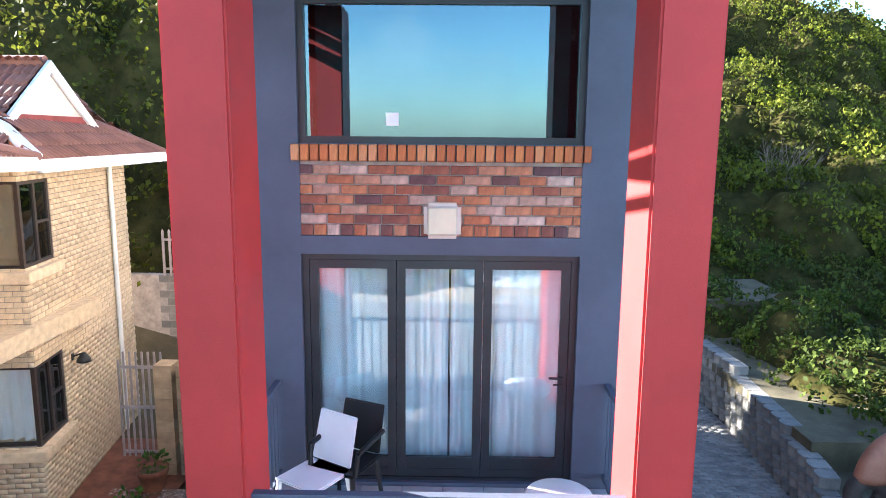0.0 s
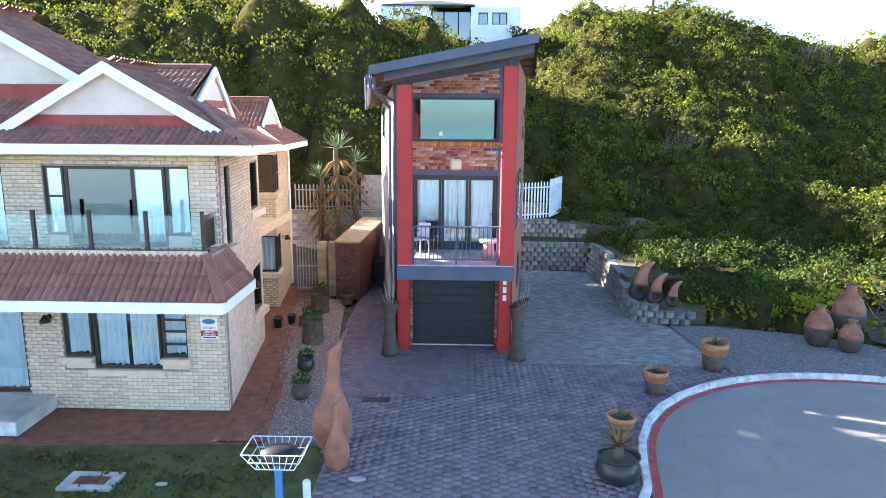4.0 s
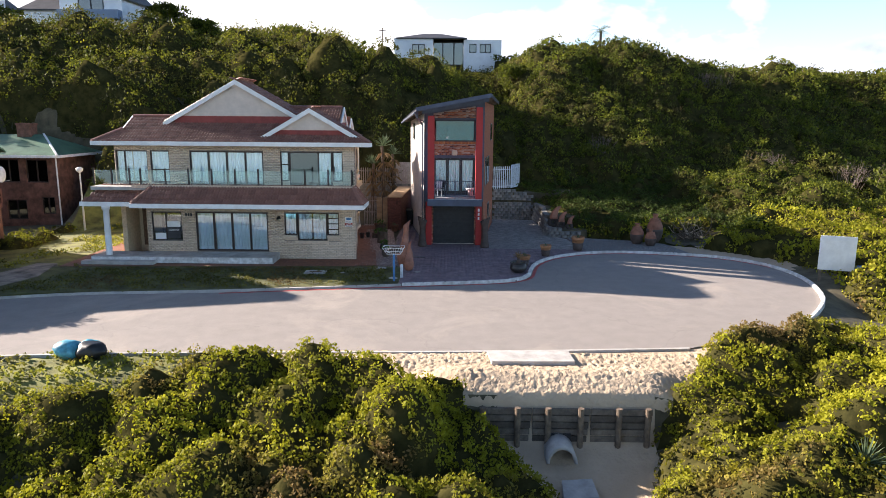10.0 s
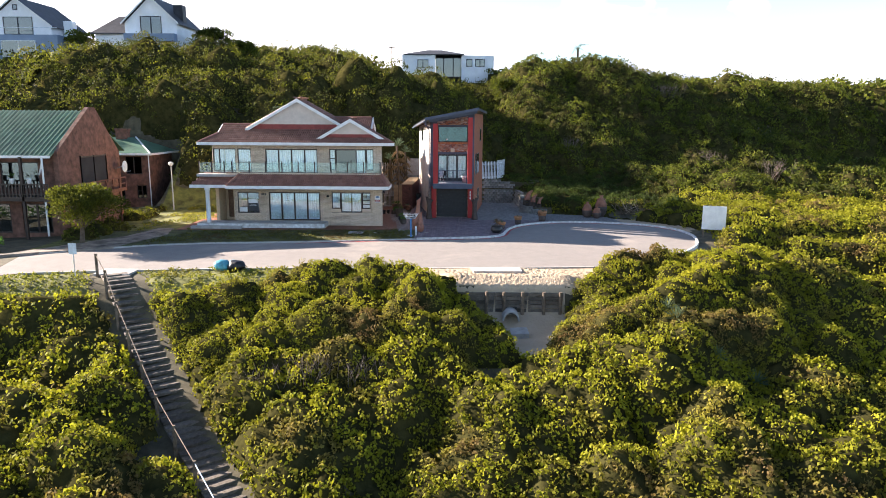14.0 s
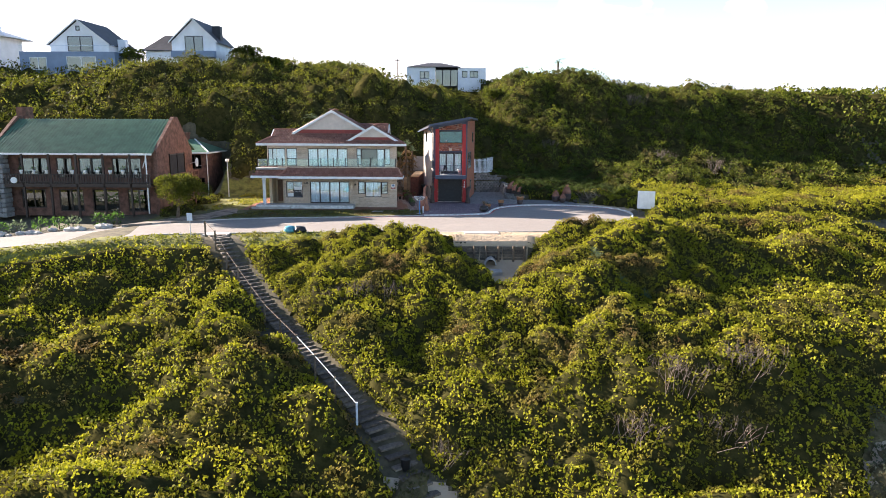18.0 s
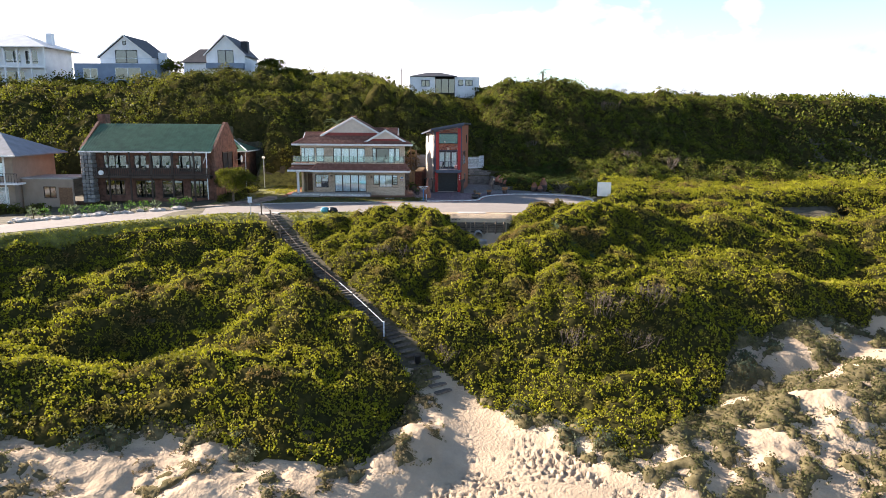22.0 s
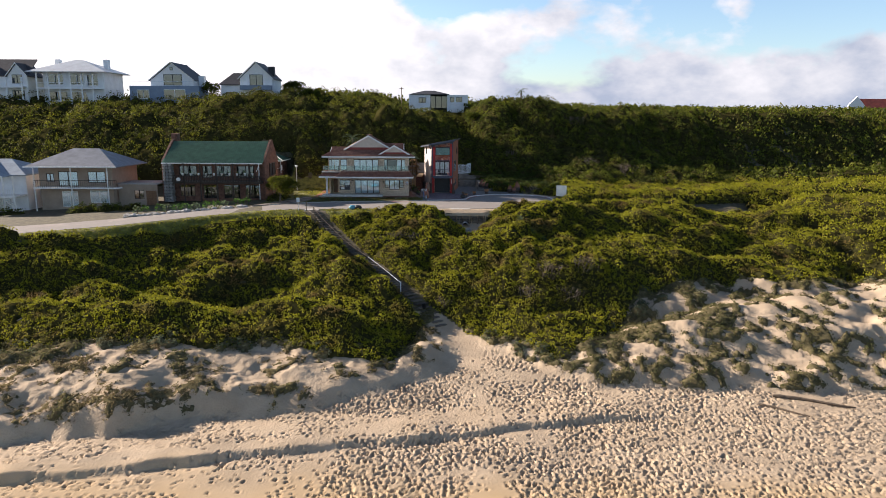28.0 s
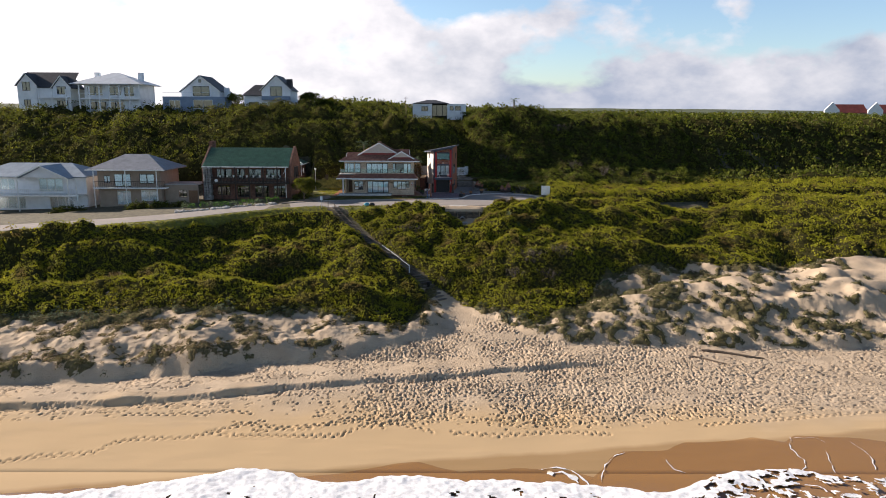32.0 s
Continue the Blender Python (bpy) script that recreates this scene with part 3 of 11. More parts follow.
def dune_foot(x):
    """Where the sand dunes end and the trampled beach begins."""
    return np.interp(x, (-120, -45, -36, -31, -26, -21, -16, -10, -5, -1, 3, 6, 9, 13, 20, 26, 32, 48, 120), (-66, -65.6, -64.7, -63.6, -63.0, -61.2, -59.4, -59.2, -56.4, -52.6, -47, -47.4, -51.6, -53.2, -53.4, -54.2, -54.6, -54, -54)) + 0.7 * vnoise(x, x * 0, 4.2, 43) + 0.45 * vnoise(x, x * 0, 1.7, 44)


_k = np.random.default_rng(55)
KNOLLS = np.stack([_k.uniform(8, 52, 260), _k.uniform(0, 1, 260), _k.uniform(0.35, 0.95, 260), _k.uniform(0.14, 0.5, 260)], -1)
KNOLLS[:, 1] = (bush_low(KNOLLS[:, 0]) - 0.8) * KNOLLS[:, 1] + (1 - KNOLLS[:, 1]) * (dune_foot(KNOLLS[:, 0]) + 1.0)


def knolls(x, y):
    """Small round dunes, each gathered about a tuft of scrub."""
    out = np.zeros(np.broadcast(x, y).shape)
    inside_ = (x > 5) & (x < 56) & (y > -58) & (y < -26)
    if not np.any(inside_):
        return out
    xs_, ys_ = np.broadcast_to(x, out.shape)[inside_], np.broadcast_to(y, out.shape)[inside_]
    acc = np.zeros(xs_.shape)
    for kx, ky, kr, kh in KNOLLS:
        acc = np.maximum(acc, kh * np.exp(-((xs_ - kx) ** 2 + ((ys_ - ky) * 1.15) ** 2) / kr ** 2))
    out[inside_] = acc
    return out


def off_path(x, y):
    """How far a place lies from the sandy path to the beach, in widths of that path."""
    return np.abs(x - np.interp(y, (-56, -50, -46, -42.5), (4.6, 4.0, 2.2, 0.2))) / np.interp(y, (-56, -52, -49, -46, -42.5), (14, 7, 3.4, 2.0, 1.1))


def land(x, y):
    """Height of the bare ground."""
    x, y = np.asarray(x, float), np.asarray(y, float)
    # terrace of the road and the houses
    z = np.interp(x, (-120, -70, -45, -25, 8, 16.8, 19, 40, 120), (-3.2, -2.0, -0.9, -0.15, -0.12, -0.12, 0.25, -1.0, -1.6))
    # dune to the beach
    zs = np.zeros_like(z + y)
    px = [p[0] for p in PROFILES]
    cols = [np.interp(y, p[1], p[2]) for p in PROFILES]
    for i in range(len(PROFILES) - 1):
        m = (x >= px[i]) & (x <= px[i + 1])
        u = smooth01(px[i], px[i + 1], x)
        zs = np.where(m, cols[i] * (1 - u) + cols[i + 1] * u, zs)
    zs = np.where(x < px[0], cols[0], zs)
    zs = np.where(x > px[-1], cols[-1], zs)
    w = smooth01(0, 4.5, edge_y(x) - y)
    z = z * (1 - w) + np.minimum(zs, z) * w
    # long low swells under the dune bush
    swell = smooth01(-50, -46, y) * smooth01(2.0, 7.0, edge_y(x) - y) * smooth01(1.0, 4.0, seg_dist(x, y, STAIR)) * smooth01(2.0, 5.0, np.abs(x - 3.4))
    z = z + swell * (0.9 * vnoise(x * 0.6, y, 5.2, 84) + 0.75 * vnoise(x * 0.6, y, 2.9, 81) + 0.35 * vnoise(x * 0.7, y, 1.6, 82))
    # step at the timber wall in the gully
    gate = smooth01(4.4, 2.6, np.abs(x - 2.9))
    z = z + gate * (0.42 * smooth01(-21.68, -21.5, y) * smooth01(-19.6, -20.8, y) - 0.75 * smooth01(-21.5, -21.68, y) * smooth01(-26.5, -23.0, y))
    # a hump along the seaward foot of the bush, with a hollow behind it
    z = z + smooth01(-3.5, -9, x) * smooth01(1.4, 4.0, seg_dist(x, y, STAIR)) * (0.9 * np.exp(-((y - bush_low(x) - 4.6) / 2.4) ** 2) - 0.7 * np.exp(-((y - bush_low(x) - 11.0) / 3.0) ** 2)) * (1 + 0.5 * vnoise(x, y, 7, 83))
    # a pit in the bush beside the sand path
    z = z - 1.3 * np.exp(-((x - 12.0) / 1.9) ** 2 - ((y + 41.0) / 1.0) ** 2)
    # dunes on the upper beach: a shelf below the bush that breaks off in a scalloped front
    low = bush_low(x)
    foot = dune_foot(x)
    path = np.clip(off_path(x, y) / 1.5, 0, 1) ** 2
    wide = np.maximum(low - foot, 3.0)
    hum = smooth01(-0.3, 2.0, y - foot) * smooth01(3.0, -0.5, y - low) * path
    amp = np.interp(x, (-60, -20, -8, -2, 4, 10, 25, 45), (0.9, 1.1, 0.95, 0.6, 0.1, 0.5, 0.6, 0.7)) * (1 + 0.35 * vnoise(x, y, 3.3, 45))
    z = z + path * amp * smooth01(-0.2, 1.7, y - foot) * (1 - smooth01(0.25, 1.0, (y - foot) / wide))
    ridge = 1 - 2 * np.abs(vnoise(x + 0.8 * vnoise(x, y, 3, 41), y, 3.0, 2))
    rough = 0.34 * vnoise(x, y, 4.6, 1) + 0.34 * ridge + 0.30 * vnoise(x + 0.5 * vnoise(x, y, 1.3, 46), y, 1.2, 3) + 0.20 * vnoise(x, y, 0.6, 4) + 0.10 * vnoise(x, y, 0.33, 6)
    z = z + hum * (0.1 + np.interp(x, (0, 10), (0.42, 0.36)) * rough) + 0.4 * hum * knolls(x, y)
    # hill
    d1 = y - np.interp(x, (-120, -46, -27, -25, -4, 4, 6, 9, 14, 30, 60), (2, 3, 4.5, 6.0, 11.5, 13.0, 12.0, 7.0, 3.0, 0, 0))
    d2 = (y - hill_foot(x)) * 0.9 + np.where(x < 8, (8 - x) * 0.8, 0)
    k = 3.0
    hh = np.clip(0.5 + 0.5 * (d2 - d1) / k, 0, 1)
    d = d2 * (1 - hh) + d1 * hh - k * hh * (1 - hh)
    left = smooth01(12, -9, x)
    up = np.interp(d, (-1, 0, 6, 12, 15, 19, 24, 29, 33, 36, 60, 200, 500, 900), (0, 0.1, 0.7, 1.6, 3.2, 5.8, 9.0, 12.0, 13.0, 13.3, 13.8, 15.6, 25, 32))
    upl = np.interp(d, (-1, 0, 4, 8.4, 14, 19, 26, 33, 60, 200, 500, 900), (0, 0.6, 4.6, 7.6, 10.1, 11.9, 13.8, 14.9, 15.6, 17.6, 26, 32))
    rise = up * (1 - left) + upl * left
    rise = rise + smooth01(2, 14, d) * (0.8 * vnoise(x, y, 13, 3) + 0.6 * vnoise(x, y, 6, 4)) + smooth01(60, 200, d) * 2.5 * vnoise(x, y, 140, 5)
    rise = rise + smooth01(22, 36, d) * (1.5 * np.exp(-((x - 15) / 12) ** 2) * smooth01(52, 36, d) - 2.3 * np.exp(-((x + 8.5) / 5.5) ** 2)) - 1.7 * np.exp(-((x + 0.5) / 7) ** 2) * smooth01(29, 37, y)
    # spur behind the tower, added to throw shade on the slope beside it
    rise = rise + 1.3 * np.exp(-((x + 1) / 7) ** 2 - ((y - 23) / 6) ** 2) * smooth01(0, 4, d)
    # cut into the slope for the rear wing of the green-roofed house
    rise = rise * (1 - smooth01(-35.5, -34.2, x) * smooth01(-25.4, -26.8, x) * smooth01(14.6, 13.0, y))
    return z + np.where(y > -14, rise, 0)


def gz(x, y):
    return float(land(np.array([x]), np.array([y]))[0])


STAIR = ((-17.2, -20.6), (-10.4, -29.6), (-3.4, -38.3), (0.2, -43.2))


def seg_dist(x, y, pts):
    best = np.full(np.shape(x), 1e9)
    for (ax, ay), (bx, by) in zip(pts, pts[1:]):
        u = np.clip(((x - ax) * (bx - ax) + (y - ay) * (by - ay)) / ((bx - ax) ** 2 + (by - ay) ** 2), 0, 1)
        best = np.minimum(best, np.hypot(x - ax - u * (bx - ax), y - ay - u * (by - ay)))
    return best


def dune_green(x, y):
    """1 where the dune is covered in bush."""
    wob = 1.2 * vnoise(x, y, 5, 7) + 0.6 * vnoise(x, y, 2, 8)
    low = bush_low(x)
    top = edge_y(x) - np.interp(x, (-60, -46, -40, -30, -17, -9.5, -8, 0, 8, 11), (0.2, 0.4, 2.2, 2.2, 2.8, 3.2, 1.5, 1.6, 1.1, 0.7))
    m = (y > low + wob) & (y < top + 0.3 * wob)
    m &= seg_dist(x, y, STAIR) > np.interp(y, (-44, -40, -30, -20), (1.9, 1.0, 0.85, 1.0)) + 0.2 * wob
    ys = (-27.5, -26, -24, -21.6, -20.8, -19.5, -18)
    m &= (x < np.interp(y, ys, (4.2, 2.6, 2.3, 1.3, -3.0, -4.8, -5.6)) + 0.25 * wob) | (x > np.interp(y, ys, (2.2, 4.0, 4.9, 5.8, 7.2, 7.8, 8.4)) + 0.25 * wob)
    return m


def scrub_green(x, y):
    """Thin scrub on the dunes below the bush: on the knolls, and in tufts along the brow."""
    low, foot = bush_low(x), dune_foot(x)
    h = vnoise(x, y, 3.1, 11) + 0.6 * vnoise(x, y, 1.1, 13) + 0.4 * vnoise(x, y, 0.5, 17)
    tuft = (knolls(x, y) > 0.13 + 0.12 * vnoise(x, y, 0.6, 18)) & (vnoise(x, y, 2.3, 19) > -0.5)
    brow = (x < 2) & (h > 0.45 + 0.8 * np.abs((y - foot) / 3.0 - 0.75))
    edge = h > np.interp(low - y, (-2.5, 0, 1.5, 5), (-0.9, -0.6, 0.1, 0.8)) - 1.1 * np.exp(-((x - 17.5) / 4.5) ** 2 - ((y + 44) / 6) ** 2) - 0.9 * np.exp(-((x + 1.5) / 3.0) ** 2)
    mid = (h > np.interp(x, (-45, 0, 4, 12, 15, 24, 30, 38), (0.6, 0.6, 0.75, 0.1, -0.45, -0.2, 0.1, 0.5))) | (vnoise(x, y, 0.8, 20) + 0.4 * vnoise(x, y, 0.4, 25) > 0.72)
    m = (y < low + 2.5) & (y > foot + 0.3) & (tuft | brow | edge | mid)
    return m & (off_path(x, y) > 1)


def silver_green(x, y):
    """Grey-leaved shrubs along the seaward edge of the bush."""
    low = bush_low(x)
    h = vnoise(x, y, 2.6, 21) + 0.5 * vnoise(x, y, 1.0, 22)
    return (y < low + 2.2) & (y > low - np.interp(x, (9, 13, 22, 27), (2.0, 6.5, 6.5, 2.5))) & (h > 0.2 + 0.25 * np.minimum(np.abs(y - low), np.interp(x, (9, 13, 22, 27), (3.0, 0.4, 0.4, 3.0)))) & (off_path(x, y) > 1.1)


def hill_green(x, y):
    """1 where the hillside is covered in bush."""
    d1 = y - np.interp(x, (-120, -46, -36, -34.5, -26.6, -25, -4, 4, 6.2, 7.4, 30), (2, 4, 4.6, 14, 14, 7.0, 12.5, 13.0, 11.8, 2.9, 0))
    d2 = (y - hill_foot(x)) * 0.9 + np.where(x < 8, (8 - x) * 0.8, 0)
    slope = np.minimum(d1, d2) > 0.4 + 0.7 * vnoise(x, y, 3, 12)
    hedge = (x > np.interp(y, (1.4, 3.2, 5.5, 8, 11), (10.3, 9.3, 8.2, 7.4, 7.0))) & (y > np.interp(x, (9, 10.5, 12.5, 14, 17), (2.2, 1.9, 2.5, 2.0, 1.5))) & (x < 20) & (y < 14)
    return (slope | hedge) & (y > -15) & (np.hypot(x - 15.0, y - 2.4) > 2.2)


def shelf_green(x, y):
    """1 on the bushy shelf between the dune and the hillside."""
    wob = 0.7 * vnoise(x, y, 3, 12)
    right = (x > np.interp(y, (-14, -8, -3, 0, 3, 12), (16.2, 18.2, 17.2, 14.6, 8.2, 6.7)) + 0.4 * wob) & (y > edge_y(x) - 2.6)
    return right & ~hill_green(x, y - 1.4) & (y > -15) & (y < hill_foot(x) + 4) & (np.hypot(x - 15.0, y - 2.4) > 2.2)


def canopy(name, label, rect, res, mask, per_m2, r, h, head, leaves, blade, leaf, seed, tall=None, floor=-0.5, rough=0.3, root="understory_shade", gaps=0.12, lift=0.35, rim=0.7):
    """Dense bush: an uneven crown surface, its gap shade coloured in by default, and, standing out of it, many small
    heads of leaves.
    """
    rng = np.random.default_rng(seed)
    x0, x1, y0, y1 = rect
    nx, ny = int((x1 - x0) / res) + 1, int((y1 - y0) / res) + 1
    gx, gy = np.meshgrid(np.linspace(x0, x1, nx), np.linspace(y0, y1, ny))
    ok = mask(gx, gy)
    H = np.full(gx.shape, floor)
    e = r[1] * 1.2
    n = int((x1 - x0 + 2 * e) * (y1 - y0 + 2 * e) * per_m2)
    bx, by = rng.uniform(x0 - e, x1 + e, n), rng.uniform(y0 - e, y1 + e, n)
    keep = mask(bx, by)
    bx, by = bx[keep], by[keep]
    br = rng.uniform(r[0], r[1], len(bx)) * (0.75 + 0.5 * rng.random(len(bx)))
    bh = (h[0] + (h[1] - h[0]) * np.clip(0.5 + 0.5 * vnoise(bx, by, 9, seed) + rng.normal(0, 0.22, len(bx)), 0, 1.25)) * np.minimum(1, 0.55 + 0.45 * br / r[1])
    if tall:
        bh = bh * tall(bx, by)
    dx, dy = (x1 - x0) / (nx - 1), (y1 - y0) / (ny - 1)
    for cx, cy, rr, hh in zip(bx, by, br, bh):
        i0, i1 = max(0, int((cx - rr - x0) / dx)), min(nx, int((cx + rr - x0) / dx) + 2)
        j0, j1 = max(0, int((cy - rr - y0) / dy)), min(ny, int((cy + rr - y0) / dy) + 2)
        if i1 <= i0 or j1 <= j0:
            continue
        q = 1 - ((gx[j0:j1, i0:i1] - cx) ** 2 + (gy[j0:j1, i0:i1] - cy) ** 2) / rr ** 2
        np.maximum(H[j0:j1, i0:i1], np.where(q > 0, hh * (0.5 + 0.5 * np.maximum(q, 0)), -0.5), out=H[j0:j1, i0:i1])
    # the crown comes down to the ground at the edge of the thicket
    k = max(1, int(round(rim / res)))
    soft = np.pad(ok.astype(float), k, mode="edge")
    for ax in (0, 1):
        soft = sum(np.roll(soft, q, ax) for q in range(-k, k + 1)) / (2 * k + 1)
    soft = np.clip((soft[k:-k, k:-k] - 0.42) / 0.5, 0, 1) ** 0.6
    H = np.where(H > 0, H * (0.15 + 0.85 * soft) + rough * soft * (vnoise(gx, gy, 1.3, seed + 5) + 0.6 * vnoise(gx, gy, 0.6, seed + 6)), H) + rng.normal(0, 0.04, H.shape)
    ground = land(gx, gy)
    Z = ground + np.where(ok, H, -0.5)
    idx = np.arange(nx * ny).reshape(ny, nx)
    quads = np.stack([idx[:-1, :-1], idx[:-1, 1:], idx[1:, 1:], idx[1:, :-1]], -1).reshape(-1, 4)
    live = (ok[:-1, :-1] | ok[:-1, 1:] | ok[1:, 1:] | ok[1:, :-1]).ravel()
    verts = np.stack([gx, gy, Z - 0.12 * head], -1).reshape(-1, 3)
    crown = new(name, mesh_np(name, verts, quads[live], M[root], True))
    tagged(crown, label, "bushes", kind="stuff")
    # heads of foliage on a shaken grid, as many to the square metre of a steep flank as of a flat top
    fine_ = head * 0.66
    hx, hy = np.meshgrid(np.arange(x0, x1, fine_), np.arange(y0, y1, fine_))
    px, py = hx.ravel() + rng.uniform(-0.5, 0.5, hx.size) * fine_, hy.ravel() + rng.uniform(-0.5, 0.5, hx.size) * fine_
    keep = mask(px, py) & (px > x0) & (px < x1) & (py > y0) & (py < y1)
    px, py = px[keep], py[keep]
    fi, fj = np.clip((px - x0) / dx, 0, nx - 1.001), np.clip((py - y0) / dy, 0, ny - 1.001)
    i, j = fi.astype(int), fj.astype(int)
    u, v = fi - i, fj - j
    za, zb, zc, zd = Z[j, i], Z[j, i + 1], Z[j + 1, i], Z[j + 1, i + 1]
    pz = (za * (1 - u) + zb * u) * (1 - v) + (zc * (1 - u) + zd * u) * v
    nrm = np.stack([-((zb - za) * (1 - v) + (zd - zc) * v) / dx, -((zc - za) * (1 - u) + (zd - zb) * u) / dy, np.ones(len(px))], -1)
    steep = np.linalg.norm(nrm, axis=1)
    keep = rng.random(len(px)) < 0.44 * steep * (1 - gaps * (1 + 1.6 * vnoise(px, py, 2.2, seed + 7)))
    px, py, pz, nrm, steep = px[keep], py[keep], pz[keep], nrm[keep], steep[keep]
    nrm[:, 2] += 0.3
    nrm /= np.linalg.norm(nrm, axis=1)[:, None]
    rh = head * rng.uniform(0.45, 0.9, len(px))
    c = np.stack([px, py, pz], -1) + nrm * (rng.uniform(-0.1, 1.0, len(px)) * lift * head)[:, None]
    c, nrm, rh = np.repeat(c, leaves, 0), np.repeat(nrm, leaves, 0), np.repeat(rh, leaves)
    m = len(c)
    out = rng.normal(0, 1, (m, 3))
    out /= np.linalg.norm(out, axis=1)[:, None]
    out = np.where((out * nrm).sum(1)[:, None] < -0.15, -out, out)
    at = c + out * (rh * rng.uniform(0.5, 1.05, m))[:, None]
    face = out + rng.normal(0, 0.42, (m, 3))
    sprig = rng.random(m) < 0.3
    along = np.where(sprig[:, None], out, np.array([0, 0, 1.0])) + rng.normal(0, 0.5, (m, 3))
    s = np.cross(face, along)
    s /= np.linalg.norm(s, axis=1)[:, None] + 1e-9
    d = np.where(sprig[:, None], along, np.cross(s, face))
    d /= np.linalg.norm(d, axis=1)[:, None] + 1e-9
    ln = blade * rng.uniform(0.6, 1.3, m)[:, None]
    wd = ln * 0.34
    mid = at + d * ln * 0.1
    verts = np.stack([at - d * ln * 0.5, mid + s * wd, at + d * ln * 0.5, mid - s * wd], 1).reshape(-1, 3)
    leaves_ = new("leaves", mesh_np("leaves", verts, np.arange(4 * m).reshape(-1, 4), M[leaf]))
    leaves_.parent = crown
    leaves_["kind"] = "stuff"
    return crown


# ---- ground, one sheet to the horizon ----
def axis(lo, hi, step, far, grow=1.25):
    a = list(np.arange(lo, hi + 0.001, step))
    s = step
    while a[-1] < far:
        s *= grow
        a.append(a[-1] + s)
    s = step
    while a[0] > -far:
        s *= grow
        a.insert(0, a[0] - s)
    return np.array(a)


gxs = axis(-52, 54, 0.4, 2600, 1.22)
gys = np.concatenate([np.array([-2600, -1200, -500, -220, -130, -100, -90]), np.arange(-84, -46, 1.0), np.arange(-46, -26, 0.4), np.arange(-26, -17, 0.25), np.arange(-17, 44, 0.55), 44 + np.cumsum(0.55 * 1.22 ** np.arange(36))])
GX, GY = np.meshgrid(gxs, gys)
GZ = land(GX, GY)
# the beach that the camera crosses lies in a finer sheet of its own
BX, BY = np.concatenate([np.arange(-50, -18, 0.16), np.arange(-18, 28, 0.12), np.arange(28, 52.05, 0.17)]), np.concatenate([np.arange(-78, -71.5, 0.2), np.arange(-71.5, -50, 0.12), np.arange(-50, -43.45, 0.18)])
BGX, BGY = np.meshgrid(BX, BY)
BGZ = land(BGX, BGY)


def tread(px, py, r, depth, turn):
    """Press footprints into the beach: an oval dent with a soft rim."""
    for x, y, q, d, a in zip(px, py, r, depth, turn):
        i0, i1 = np.searchsorted(BX, (x - 2 * q, x + 2 * q))
        j0, j1 = np.searchsorted(BY, (y - 2 * q, y + 2 * q))
        if i1 > i0 and j1 > j0:
            ux, uy = BGX[j0:j1, i0:i1] - x, BGY[j0:j1, i0:i1] - y
            w = np.hypot(ux * math.cos(a) + uy * math.sin(a), 1.5 * (uy * math.cos(a) - ux * math.sin(a))) / q
            BGZ[j0:j1, i0:i1] += d * (0.4 * np.exp(-((w - 1.3) / 0.35) ** 2) - 1.2 * np.exp(-w ** 4 * 1.2))


def tide_mark(x):
    """The scarp that an older tide has cut along the beach."""
    return np.interp(x, (-60, -39, -30, -25, -20, -15, -10, -5, 1, 6, 12, 18, 28), (-69.6, -68.9, -68.1, -67.5, -66.5, -65.2, -64.3, -63.4, -62.2, -60.6, -59.3, -58.5, -57.3)) + 0.16 * vnoise(x, x * 0, 1.7, 51)


rng = np.random.default_rng(77)
cut = smooth01(22, 8, BGX) * (0.75 + 0.35 * vnoise(BGX, BGY, 3.0, 52))
md = BGY - tide_mark(BGX)
BGZ += 0.46 * cut * smooth01(-0.38, 0.30, md) * smooth01(5.5, 0.3, md) - 0.07 * cut * np.exp(-((md + 0.5) / 0.35) ** 2)
BGZ += 0.02 * vnoise(BGX * 0.4, BGY, 1.1, 53) + 0.012 * vnoise(BGX * 0.25, BGY * 1.4, 0.5, 54)
n = 60000
fx, fy = rng.uniform(-49, 51, n), rng.uniform(-74, -43.5, n)
above = fy - tide_mark(fx)
lower = np.interp(fx, (-49, -37, -30, -20, -12, -6, 1, 6, 15, 25, 40, 51), (-71.2, -71, -70.3, -70.2, -70.6, -71.4, -70.8, -71.4, -70.6, -69.6, -67.4, -66.5))
crowd = np.interp(fx, (-49, -40, -30, -20, -10, -3, 6, 16, 24, 36, 51), (0.40, 0.40, 0.34, 0.34, 0.55, 0.95, 1.0, 0.9, 0.62, 0.45, 0.35))
busy = smooth01(1.0, -0.8, fy - dune_foot(fx)) * smooth01(-0.6, 1.6, fy - lower) * crowd
busy *= np.where((fx < -8) & (above > 0.2) & (above < 1.5), 0.15, 1.0)
busy *= np.where((fx < -8) & (above < -1.6), 0.4, 1.0)
busy *= np.clip(0.8 + 1.0 * vnoise(fx * 0.6, fy, 2.4, 31), 0.1, 1)
keep = rng.random(n) < busy
fx, fy = fx[keep], fy[keep]
k = len(fx)
tread(fx, fy, rng.uniform(0.12, 0.19, k), rng.uniform(0.07, 0.16, k), rng.normal(0.5, 0.7, k))
